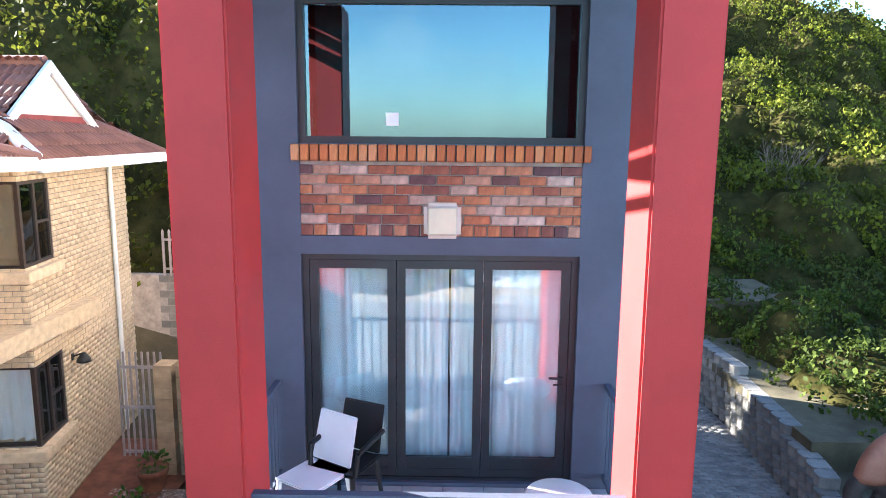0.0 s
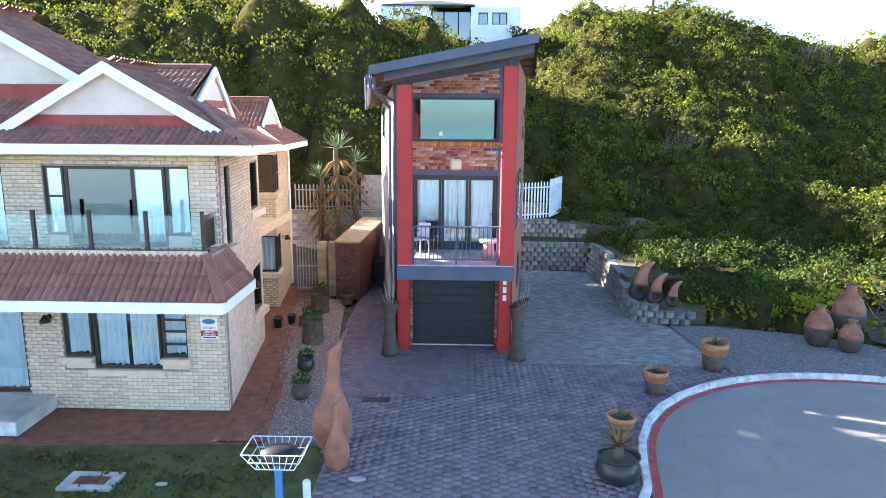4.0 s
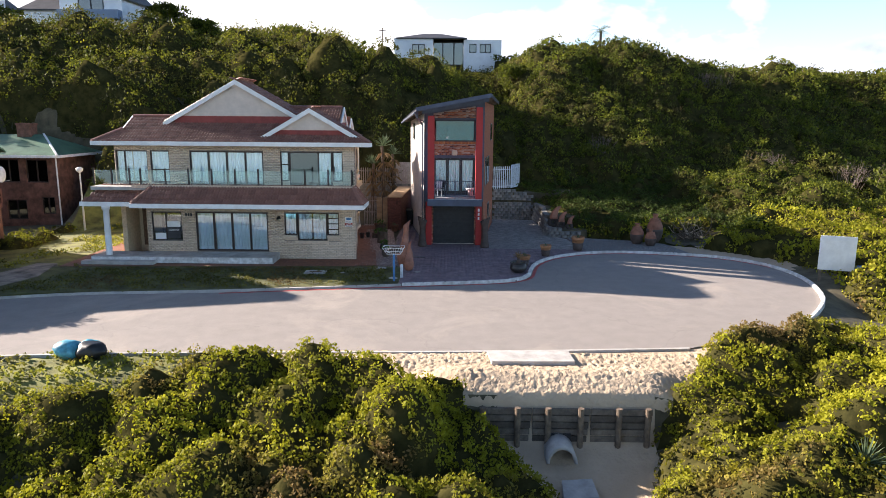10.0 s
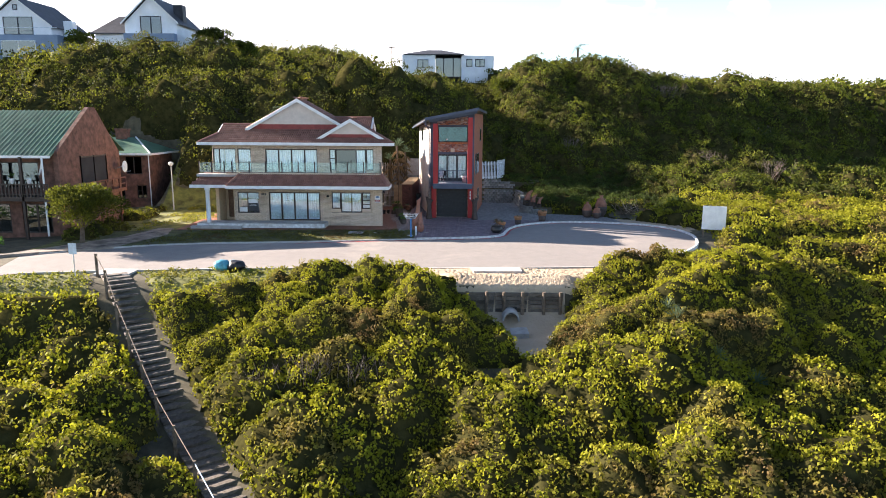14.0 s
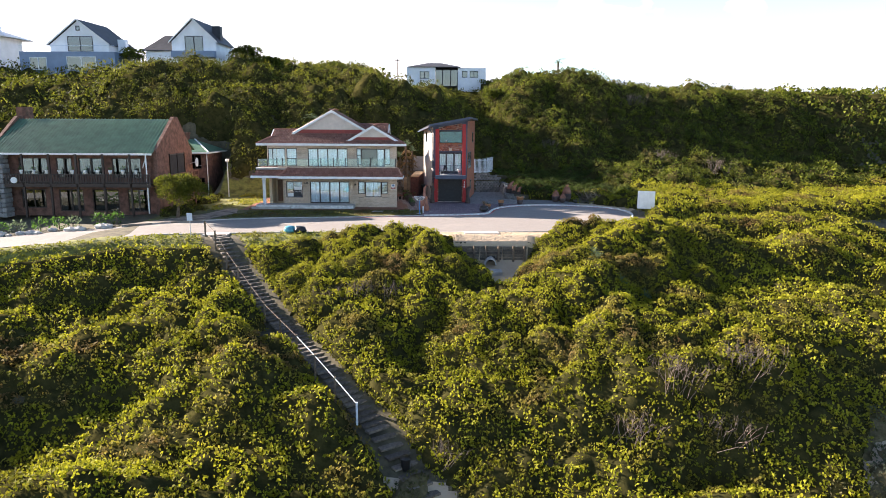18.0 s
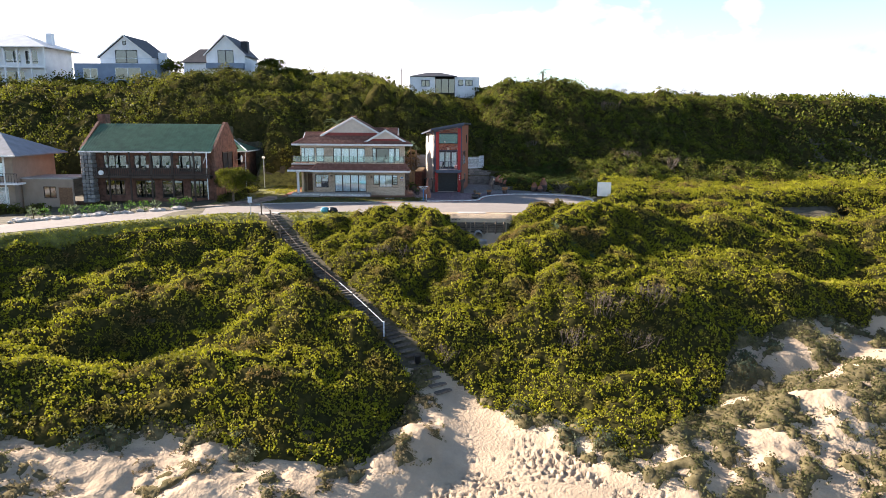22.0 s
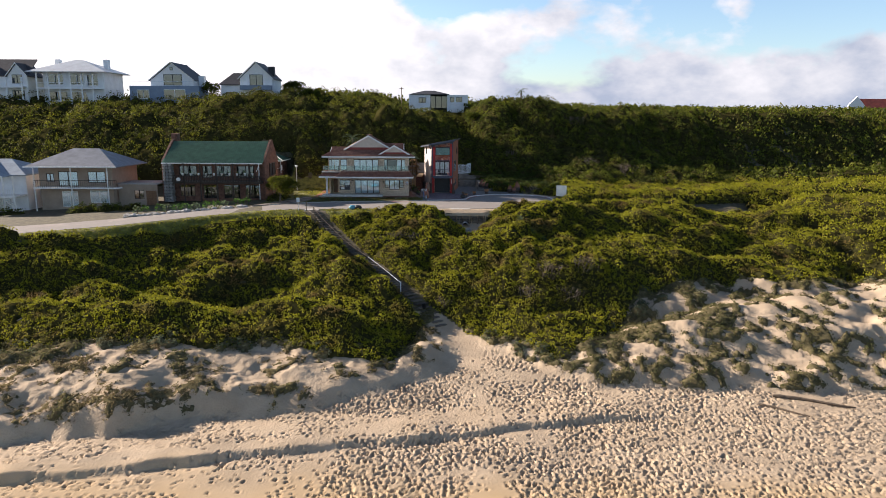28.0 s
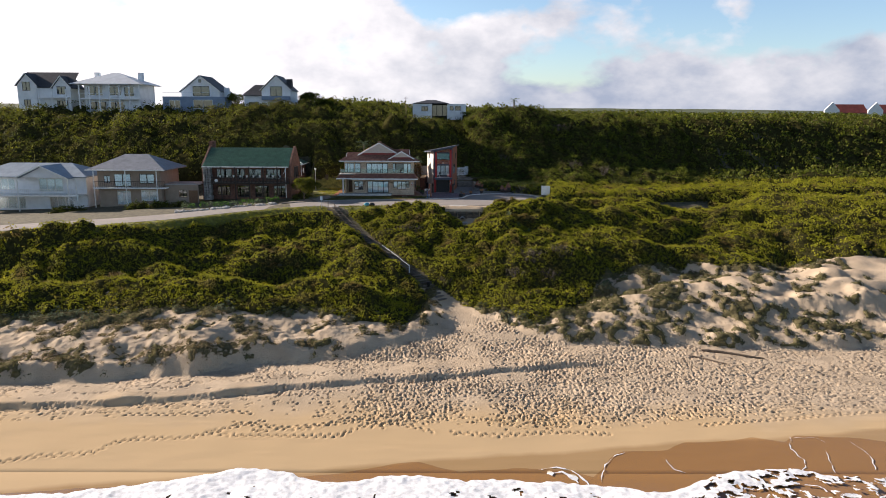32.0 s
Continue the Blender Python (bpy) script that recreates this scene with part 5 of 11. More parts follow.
def ribbon_points(pts, step):
    """Points along an open line, evenly spaced, softened at its corners."""
    p = np.array(pts, float)
    for _ in range(2):
        q = np.empty((2 * len(p) - 2, 2))
        q[0::2], q[1::2] = 0.75 * p[:-1] + 0.25 * p[1:], 0.25 * p[:-1] + 0.75 * p[1:]
        p = np.vstack([p[:1], q, p[-1:]])
    s = np.r_[0, np.cumsum(np.hypot(*np.diff(p, axis=0).T))]
    k = np.linspace(0, s[-1], max(2, int(s[-1] / step) + 1))
    return np.stack([np.interp(k, s, p[:, 0]), np.interp(k, s, p[:, 1])], -1)


bm = bmesh.new()
f = bm.faces.new([bm.verts.new((x, y, road_z(x))) for x, y in ROAD])
bmesh.ops.triangulate(bm, faces=[f])
tagged(part("road", bm, M["asphalt"]), "worn pale grey asphalt road with a turning circle", "road", kind="structure")


def kerb(label, line, material, step=0.98, width=0.16, h=0.13, side=1):
    """A row of kerb stones with open joints."""
    root = thing("kerb", label, "kerb", kind="structure")
    pts = ribbon_points(line, step)
    for (ax, ay), (bx, by) in zip(pts, pts[1:]):
        d = Vector((bx - ax, by - ay, 0))
        n = Vector((-d.y, d.x, 0)).normalized() * width * side
        u = d * 0.006
        z0, z1 = road_z(ax) - 0.1, road_z(ax) + h
        bm = bmesh.new()
        a, b = Vector((ax, ay, 0)) + u, Vector((bx, by, 0)) - u
        prism(bm, [(p.x, p.y) for p in ((a, b, b + n, a + n) if side > 0 else (b, a, a + n, b + n))], z0, z1)
        bmesh.ops.bevel(bm, geom=[e for e in bm.edges if all(v.co.z > z1 - 0.001 for v in e.verts)], offset=0.025, segments=2, affect="EDGES")
        part("kerb_stone", bm, material, root)
    return root


WHITE_KERB = [(-2.3, -10.07), (1.82, -9.42), (2.96, -9.0), (3.62, -8.2), (3.85, -6.86), (4.2, -5.4), (5, -4.04), (6, -3.1), (7.5, -2.28), (9.5, -1.93), (11.6, -2.24), (14.0, -2.9), (15.4, -3.9), (16.3, -5.4), (16.6, -7.8), (15.9, -10.6), (15.0, -12.6), (12.5, -15.7)]
M["kerbwhite"] = mat("whitewashed_concrete", (0.62, 0.62, 0.60), 0.8, vary=0.22, scale=4, bump=0.3, bump_scale=30, second=(0.40, 0.38, 0.35))
kerb("white-painted concrete kerb round the turning circle", WHITE_KERB, M["kerbwhite"])
kerb("plain grey concrete kerb beside the lawn", [(-24, -15.7), (-17.8, -12.3), (-10, -11.5), (-2.35, -10.08)], M["concrete"], h=0.09)
bm = bmesh.new()
pts = ribbon_points([(-10, -11.5)] + WHITE_KERB[:14], 0.5)
nr = np.gradient(pts, axis=0)
nr = np.stack([nr[:, 1], -nr[:, 0]], -1) / np.hypot(nr[:, 0], nr[:, 1])[:, None]
a, b = pts + nr * 0.05, pts + nr * 0.2
va = [bm.verts.new((*p, road_z(p[0]) + 0.005)) for p in a]
vb = [bm.verts.new((*p, road_z(p[0]) + 0.005)) for p in b]
for i in range(len(va) - 1):
    bm.faces.new((va[i], va[i + 1], vb[i + 1], vb[i]))
tagged(part("road_marking", bm, M["kerbred"]), "worn red painted line along the kerb", "road marking", kind="structure")

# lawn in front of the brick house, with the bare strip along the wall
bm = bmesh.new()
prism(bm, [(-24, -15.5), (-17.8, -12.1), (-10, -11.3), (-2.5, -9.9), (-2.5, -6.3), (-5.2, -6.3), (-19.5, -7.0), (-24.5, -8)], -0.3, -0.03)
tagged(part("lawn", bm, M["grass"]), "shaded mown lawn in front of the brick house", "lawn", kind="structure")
bm = bmesh.new()
prism(bm, [(-19.5, -6.98), (-5.2, -6.28), (-4.0, -6.28), (-4.0, -4.0), (-4.6, 1.2), (-4.6, 7.0), (-19.5, 7)], -0.3, -0.02)
tagged(part("paving", bm, M["deck"]), "red-brown brick paving round the brick house", "paving", kind="structure")
# worn track from the road along the far side of the brick house
bm = bmesh.new()
prism(bm, [(-26.0, -16.7), (-20.6, -13.9), (-19.2, -9.2), (-19.9, -6.4), (-20.9, -6.4), (-21.6, -9.8)], -0.3, 0.0)
M["track"] = mat("worn_track", (0.26, 0.215, 0.175), 0.95, vary=0.45, scale=1.2, bump=0.8, bump_scale=18)
tagged(part("track", bm, M["track"]), "worn pale gravel track beside the lawn", "track", kind="structure")
# drive: bed under the pavers
bm = bmesh.new()
prism(bm, [(-2.5, -9.95), (1.8, -9.3), (2.9, -8.9), (3.5, -8.1), (3.75, -6.8), (4.1, -5.4), (4.9, -4.0), (5.9, -3.05), (7.5, -2.2), (7.5, -0.2), (7.0, 2.4), (6.2, 3.3), (5.95, 10.3), (3.2, 10.6), (-3.2, 10.6), (-3.2, 4.8), (-3.5, 1.0), (-2.5, -6.3)], -0.3, -0.035)
M["joint"] = mat("paving_joint", (0.25, 0.215, 0.205), 0.95, vary=0.25, scale=5)
tagged(part("paving", bm, M["joint"]), "dark sand bed of the paved drive", "paving", kind="structure")
# gravel beds
bm = bmesh.new()
prism(bm, [(-5.0, -6.2), (-2.6, -6.2), (-3.55, 1.0), (-4.0, 5.0), (-4.8, 5.0), (-4.95, 1.0), (-4.2, -4.2)], -0.3, 0.005)
tagged(part("gravel_bed", bm, M["gravel"]), "pinkish gravel bed beside the brick house", "gravel", kind="structure")
bm = bmesh.new()
prism(bm, [(7.5, -2.1), (9.5, -1.75), (11.6, -2.05), (13.2, -2.5), (12.6, 0.6), (10.8, 1.6), (8.2, 2.3), (7.1, 2.3), (7.3, 0)], -0.3, 0.0)
tagged(part("gravel_bed", bm, M["gravel"]), "grey gravel bed behind the white kerb", "gravel", kind="structure")


# ---- the slim tower house ----
tower = thing("tower_house", "slim three-storey grey and red house with brick panels", "house")


def wall_panel(bm, x0, x1, z0, z1, y0, y1, holes):
    """A wall in the plane of x and z with rectangular holes (x0, x1, z0, z1) right through it."""
    xs = sorted({x0, x1, *(h[0] for h in holes), *(h[1] for h in holes)})
    zs = sorted({z0, z1, *(h[2] for h in holes), *(h[3] for h in holes)})
    grid = {}

    def corner(i, k, y):
        if (i, k, y) not in grid:
            grid[i, k, y] = bm.verts.new((xs[i], y, zs[k]))
        return grid[i, k, y]

    def solid(i, k):
        if not (0 <= i < len(xs) - 1 and 0 <= k < len(zs) - 1):
            return False
        mx, mz = (xs[i] + xs[i + 1]) / 2, (zs[k] + zs[k + 1]) / 2
        return not any(h[0] < mx < h[1] and h[2] < mz < h[3] for h in holes)
    for i in range(len(xs) - 1):
        for k in range(len(zs) - 1):
            if not solid(i, k):
                continue
            for y in (y0, y1):
                bm.faces.new([corner(i, k, y), corner(i + 1, k, y), corner(i + 1, k + 1, y), corner(i, k + 1, y)])
            for di, dk, a, b in ((-1, 0, (i, k), (i, k + 1)), (1, 0, (i + 1, k), (i + 1, k + 1)), (0, -1, (i, k), (i + 1, k)), (0, 1, (i, k + 1), (i + 1, k + 1))):
                if not solid(i + di, k + dk):
                    bm.faces.new([corner(*a, y0), corner(*b, y0), corner(*b, y1), corner(*a, y1)])


def roof_z(x, y):
    return 7.80 + (x + 2.05) * 0.19 - 0.03 * (y + 2.6)


# front wall of the two living storeys, and the raking strip under the roof
bm = bmesh.new()
wall_panel(bm, -1.74, 1.72, 2.5, 7.31, 0, 0.25, [(-1.21, 1.21, 2.92, 5.04), (-1.2, 1.2, 5.2, 5.84), (-1.21, 1.21, 5.99, 7.19)])
part("front_wall", bm, M["grey"], tower, "slate grey painted plaster wall")
for x0, x1 in ((-1.74, -1.2), (1.2, 1.72)):
    bm = bmesh.new()
    sheet(bm, [(x0, 0, 7.31), (x1, 0, 7.31), (x1, 0, roof_z(x1, 0) - 0.2), (x0, 0, roof_z(x0, 0) - 0.2)], (0, 0.25, 0))
    part("raking_strip", bm, M["grey"], tower)
bm = bmesh.new()
sheet(bm, [(-1.2, 0, roof_z(-1.2, 0) - 0.32), (1.2, 0, roof_z(1.2, 0) - 0.36), (1.2, 0, roof_z(1.2, 0) - 0.2), (-1.2, 0, roof_z(-1.2, 0) - 0.2)], (0, 0.25, 0))
part("raking_strip", bm, M["grey"], tower)
bm = bmesh.new()
wall_panel(bm, -1.2, 1.2, 5.2, 5.84, 0.03, 0.2, [])
part("brick_panel", bm, M["mortar"], tower, "mortar ground of the lower brick panel")
bm = bmesh.new()
sheet(bm, [(-1.2, 0.03, 7.31), (1.2, 0.03, 7.31), (1.2, 0.03, roof_z(1.2, 0) - 0.36), (-1.2, 0.03, roof_z(-1.2, 0) - 0.32)], (0, 0.17, 0))
panel = part("brick_panel", bm, M["mortar"], tower, "mortar ground of the upper brick panel")
# side and back walls
M["side"] = mat("pale_side_plaster", (0.60, 0.54, 0.49), 0.85, vary=0.12, scale=1.2, bump=0.3, bump_scale=40)
for (ax, ay), (bx, by), out, m_ in (((-1.74, 0.25), (-3.02, 8.5), -0.2, "side"), ((1.72, 0.25), (2.75, 8.5), 0.2, "brick"), ):
    bm = bmesh.new()
    pts = [(ax, ay, 0), (bx, by, 0), (bx, by, roof_z(bx, by) - 0.2), (ax, ay, roof_z(ax, ay) - 0.2)]
    sheet(bm, pts, (-out, 0, 0))
    part("side_wall", bm, M[m_], tower, "pale plastered side wall" if m_ == "side" else "dark brick side wall")
bm = bmesh.new()
sheet(bm, [(-3.0, 8.5, 0), (2.73, 8.5, 0), (2.73, 8.5, roof_z(2.7, 8.5) - 0.2), (-2.55, 8.5, roof_z(-3.02, 8.5) - 0.2)], (0, 0.2, 0))
part("back_wall", bm, M["side"], tower, "pale plastered back wall")
# windows on the side walls
for ax, ay, bx, by, s, spans in ((-1.74, 0.25, -3.02, 8.5, -1, ((0.62, 0.74, 5.9, 7.0),)), (1.72, 0.25, 2.75, 8.5, 1, ((0.12, 0.2, 3.3, 5.0), (0.27, 0.36, 3.3, 5.0), (0.42, 0.5, 3.3, 5.0), (0.4, 0.55, 0.9, 2.0), (0.62, 0.75, 5.9, 7.0)))):
    for u0, u1, z0, z1 in spans:
        w = new("window")
        w.parent = tower
        d = Vector((bx - ax, by - ay, 0))
        p, q = Vector((ax, ay, 0)) + d * u0, Vector((ax, ay, 0)) + d * u1
        n = Vector((s, 0, 0))
        bm = bmesh.new()
        sheet(bm, [(p.x, p.y, z0), (q.x, q.y, z0), (q.x, q.y, z1), (p.x, p.y, z1)], n * 0.03)
        part("window_frame", bm, M["charcoal"], w)
        e = d.normalized() * 0.07
        p, q = p + e, q - e
        bm = bmesh.new()
        o = n * 0.032
        sheet(bm, [(p.x + o.x, p.y, z0 + 0.07), (q.x + o.x, q.y, z0 + 0.07), (q.x + o.x, q.y, z1 - 0.07), (p.x + o.x, p.y, z1 - 0.07)], n * 0.012)
        part("pane", bm, M["tinted"], w)
# storey floors and a partition behind the glass, coloured near-black as unlit rooms
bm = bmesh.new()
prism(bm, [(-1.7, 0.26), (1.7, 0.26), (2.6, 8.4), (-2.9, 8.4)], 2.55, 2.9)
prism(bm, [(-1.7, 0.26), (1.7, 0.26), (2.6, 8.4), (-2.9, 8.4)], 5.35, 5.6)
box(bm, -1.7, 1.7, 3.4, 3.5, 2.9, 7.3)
part("inner_floor", bm, M["dark"], tower, "floors and partition coloured near-black as unlit rooms")
# garage level
bm = bmesh.new()
wall_panel(bm, -1.72, 1.70, 0, 2.5, 0, 0.22, [(-1.2, 1.2, 0, 2.32)])
part("garage_wall", bm, M["brick_dark"], tower, "dark face-brick garage front")
for s in (-1, 1):
    for k in range(26):
        bm = bmesh.new()
        wq = 0.19 if k % 2 else 0.10
        x0, x1 = sorted((s * 1.2, s * (1.2 + wq)))
        box(bm, x0, x1, -0.012, 0.0, 0.01 + k * 0.086, 0.084 + k * 0.086)
        part("quoin_brick", bm, M["brick"], tower)
garage = new("garage_door")
garage.parent = tower
bm = bmesh.new()
box(bm, -1.2, 1.2, 0.08, 0.12, 0.0, 2.32)
M["doorblack"] = mat("roll_up_door", (0.022, 0.023, 0.026), 0.5, vary=0.2, scale=4)
part("door_panel", bm, M["doorblack"], garage, "dark backing of the roll-up door")
for k in range(9):
    bm = bmesh.new()
    box(bm, -1.18, 1.18, 0.064, 0.078, 0.05 + k * 0.25, 0.27 + k * 0.25)
    bmesh.ops.bevel(bm, geom=bm.edges[:], offset=0.005, segments=1, affect="EDGES")
    part("door_slat", bm, M["doorblack"], garage)
bm = bmesh.new()
box(bm, -1.2, 1.2, 0.05, 0.1, 0.0, 0.03)
part("bottom_seal", bm, M["cream"], garage)
tagged(garage, "dark closed roll-up garage door")
# red columns: two under the slab, two on it
for x0, x1 in ((-1.62, -1.28), (1.28, 1.62)):
    bm = bmesh.new()
    box(bm, x0, x1, -0.38, -0.02, 0, 2.5)
    bmesh.ops.bevel(bm, geom=[e for e in bm.edges if abs(e.verts[0].co.z - e.verts[1].co.z) > 1], offset=0.012, segments=2, affect="EDGES")
    part("lower_column", bm, M["red"], tower, "red painted column beside the garage door")
for x0, x1, zt in ((-1.46, -1.10, 7.42), (1.18, 1.53, 7.88)):
    bm = bmesh.new()
    box(bm, x0, x1, -2.07, -1.55, 2.895, zt)
    bmesh.ops.bevel(bm, geom=[e for e in bm.edges if abs(e.verts[0].co.z - e.verts[1].co.z) > 1], offset=0.015, segments=2, affect="EDGES")
    c = part("upper_column", bm, M["red"], tower, "tall red painted column on the balcony")
    bm = bmesh.new()
    xm = (x0 + x1) / 2
    box(bm, xm - 0.035, xm + 0.035, -1.86, -1.79, zt, roof_z(xm, -1.8) - 0.15)
    box(bm, xm - 0.08, xm + 0.08, -1.9, -1.75, zt, zt + 0.02)
    part("roof_post", bm, M["grey"], tower, "short grey steel post")
# number on the column, as plain bars
bm = bmesh.new()
for k in range(3):
    box(bm, 1.40, 1.50, -0.39, -0.382, 1.98 - k * 0.24, 2.15 - k * 0.24)
part("number_bars", bm, M["white"], tower, "white vertical house number bars")
# balcony slab
bm = bmesh.new()
box(bm, -1.48, 1.55, -2.12, 0, 2.50, 2.86)
bmesh.ops.bevel(bm, geom=bm.edges[:], offset=0.012, segments=1, affect="EDGES")
slab = part("balcony_slab", bm, M["grey"], tower, "slate grey balcony slab")
M["floortile"] = mat_tones("balcony_tile", [(0.0, (0.30, 0.31, 0.34)), (1.0, (0.42, 0.42, 0.43))], 0.45, 3.0, 0.15, 0.1)
for i in range(8):
    for j in range(5):
        bm = bmesh.new()
        box(bm, -1.44 + i * 0.372, -1.44 + i * 0.372 + 0.365, -2.06 + j * 0.41, -2.06 + j * 0.41 + 0.403, 2.86, 2.893)
        part("floor_tile", bm, M["floortile"], slab)
# balcony railing
rail = new("railing")
rail.parent = tower
tagged(rail, "dark grey steel balcony railing")
for name, args in (("top_rail", (-1.12, 1.2, -1.97, -1.91, 3.86, 3.90)), ("bottom_rail", (-1.12, 1.2, -1.96, -1.92, 3.0, 3.04)), ("side_rail", (-1.46, -1.41, -1.55, -0.02, 3.86, 3.9)), ("side_rail", (1.47, 1.52, -1.55, -0.02, 3.86, 3.9)), ("side_rail", (-1.45, -1.42, -1.55, -0.02, 3.0, 3.04)), ("side_rail", (1.48, 1.51, -1.55, -0.02, 3.0, 3.04))):
    bm = bmesh.new()
    box(bm, *args)
    part(name, bm, M["grey"], rail)
for x in (-1.06, 0.06, 1.12):
    bm = bmesh.new()
    box(bm, x - 0.025, x + 0.025, -1.965, -1.915, 2.893, 3.86)
    part("post", bm, M["grey"], rail)
for k in range(20):
    x = -0.96 + k * 0.107
    if min(abs(x - p) for p in (-1.06, 0.06, 1.12)) > 0.05:
        bm = bmesh.new()
        box(bm, x - 0.008, x + 0.008, -1.948, -1.932, 3.04, 3.86)
        part("baluster", bm, M["grey"], rail)
for s, x in ((-1, -1.435), (1, 1.495)):
    for k in range(13):
        y = -1.5 + k * 0.115
        bm = bmesh.new()
        box(bm, x - 0.008, x + 0.008, y - 0.008, y + 0.008, 3.04, 3.86)
        part("baluster", bm, M["grey"], rail)


def curtain_mesh(x0, x1, z0, z1, y, waves, depth=0.045, seed=0):
    """Hanging cloth with soft upright folds."""
    rng = random.Random(seed)
    n = max(12, int(waves * 10))
    ph = rng.random() * 6
    bm = bmesh.new()
    cols = []
    for i in range(n + 1):
        u = i / n
        w = u * waves * 6.283 + ph + 0.8 * math.sin(u * 7 + ph)
        x = x0 + (x1 - x0) * u
        cols.append([bm.verts.new((x, y + depth * math.sin(w) * (0.55 + 0.45 * k), z1 + (z0 - z1) * k + (0.015 * math.sin(w * 0.7) if k == 1 else 0))) for k in (0, 0.5, 1)])
    for a, b in zip(cols, cols[1:]):
        for k in range(2):
            bm.faces.new((a[k], b[k], b[k + 1], a[k + 1]))
    return bm


def glazed(parent, name, x0, x1, z0, z1, y, frame_mat, glass_mat_, splits=(), bar=0.05, depth=0.06, curtain=0, rows=(), seed=0, label="", handle=None):
    """A window or door in a wall that faces the viewer: frame, panes between its bars, cloth behind."""
    w = new(name)
    w.parent = parent
    tagged(w, label)
    bm = bmesh.new()
    box(bm, x0, x1, y, y + depth, z1 - bar, z1)
    box(bm, x0, x1, y, y + depth, z0, z0 + bar)
    box(bm, x0, x0 + bar, y, y + depth, z0 + bar, z1 - bar)
    box(bm, x1 - bar, x1, y, y + depth, z0 + bar, z1 - bar)
    for s in splits:
        box(bm, s - bar * 0.7, s + bar * 0.7, y, y + depth, z0 + bar, z1 - bar)
    for r in rows:
        box(bm, x0 + bar, x1 - bar, y + 0.01, y + depth - 0.01, r - bar * 0.5, r + bar * 0.5)
    part("frame", bm, frame_mat, w)
    xs = [x0 + bar, *splits, x1 - bar]
    for a, b in zip(xs, xs[1:]):
        bm = bmesh.new()
        box(bm, a + (bar * 0.7 if a in splits else 0), b - (bar * 0.7 if b in splits else 0), y + depth * 0.45, y + depth * 0.45 + 0.008, z0 + bar, z1 - bar)
        g = part("pane", bm, glass_mat_, w)
        g.visible_shadow = False
    if curtain:
        gap = (x1 - x0) / curtain
        for k in range(curtain):
            bm = curtain_mesh(x0 + 0.04 + k * gap, x0 + (k + 1) * gap - 0.04, z0 + 0.06, z1 - 0.02, y + 0.12, max(3, gap * 6), seed=seed + k)
            part("curtain", bm, M["curtain"], w, "white gathered curtain", True)
    if handle:
        bm = bmesh.new()
        tube(bm, (handle[0], y - 0.05, handle[1]), (handle[0] - 0.1, y - 0.05, handle[1]), 0.009)
        tube(bm, (handle[0], y + 0.01, handle[1]), (handle[0], y - 0.055, handle[1]), 0.008)
        part("handle", bm, M["black"], w)
    return w


# folding balcony doors: three leaves
doors = new("folding_door")
doors.parent = tower
tagged(doors, "closed three-leaf folding glass doors, dark frames, white curtains")
bm = bmesh.new()
for a in ((-1.21, 1.21, 0.05, 0.15, 4.985, 5.04), (-1.21, -1.15, 0.05, 0.15, 2.92, 4.985), (1.15, 1.21, 0.05, 0.15, 2.92, 4.985), (-1.15, 1.15, 0.05, 0.15, 2.895, 2.95)):
    box(bm, *a)
part("outer_frame", bm, M["charcoal"], doors)
for k in range(3):
    x0 = -1.15 + k * 0.767
    leaf = glazed(doors, "door_leaf", x0 + 0.004, x0 + 0.763, 2.955, 4.98, 0.06, M["charcoal"], M["doorglass"], bar=0.075, depth=0.05)
    bm = bmesh.new()
    box(bm, x0 + 0.08, x0 + 0.687, 0.065, 0.105, 3.03, 3.14)
    part("kick_rail", bm, M["charcoal"], leaf)
    if k == 2:
        bm = bmesh.new()
        tube(bm, (1.10, 0.02, 3.93), (0.98, 0.02, 3.93), 0.011)
        tube(bm, (1.10, 0.06, 3.93), (1.10, 0.015, 3.93), 0.010)
        tube(bm, (1.10, 0.02, 3.87), (1.02, 0.02, 3.87), 0.008)
        part("handle", bm, M["black"], leaf)
for k, (a, b) in enumerate(((-1.12, -0.42), (-0.40, 0.08), (0.10, 0.52), (0.50, 1.12))):
    part("curtain", curtain_mesh(a, b, 3.03, 4.99, 0.26, 3.4, 0.05, seed=50 + k), M["curtain"], doors, "white gathered curtain", True)
# large upper window
win = glazed(tower, "window", -1.21, 1.21, 5.99, 7.19, 0.05, M["charcoal"], M["teal_glass"], bar=0.06, depth=0.08, label="large fixed tinted window in a dark frame")
bm = bmesh.new()
box(bm, -0.47, -0.36, 0.078, 0.083, 6.14, 6.25)
part("sticker", bm, M["white"], win, "small white square sticker")
bm = bmesh.new()
box(bm, -1.15, 1.15, 0.55, 0.56, 6.0, 7.2)
M["blind"] = mat("blind_cloth", (0.42, 0.50, 0.50), 0.9, vary=0.05)
part("blind", bm, M["blind"], win, "drawn pale roller blind")
# security light on the brick panel
bm = bmesh.new()
box(bm, -0.14, 0.18, -0.075, 0.03, 5.19, 5.5)
bmesh.ops.bevel(bm, geom=bm.edges[:], offset=0.04, segments=3, affect="EDGES")
lamp = tagged(part("wall_light", bm, M["cream"], None, smooth=False), "square cream bulkhead light on the brick panel", "wall light")
bm = bmesh.new()
box(bm, -0.10, 0.14, -0.085, -0.07, 5.23, 5.46)
bmesh.ops.bevel(bm, geom=bm.edges[:], offset=0.007, segments=1, affect="EDGES")
part("diffuser", bm, M["lamp"], lamp, "opal plastic diffuser")
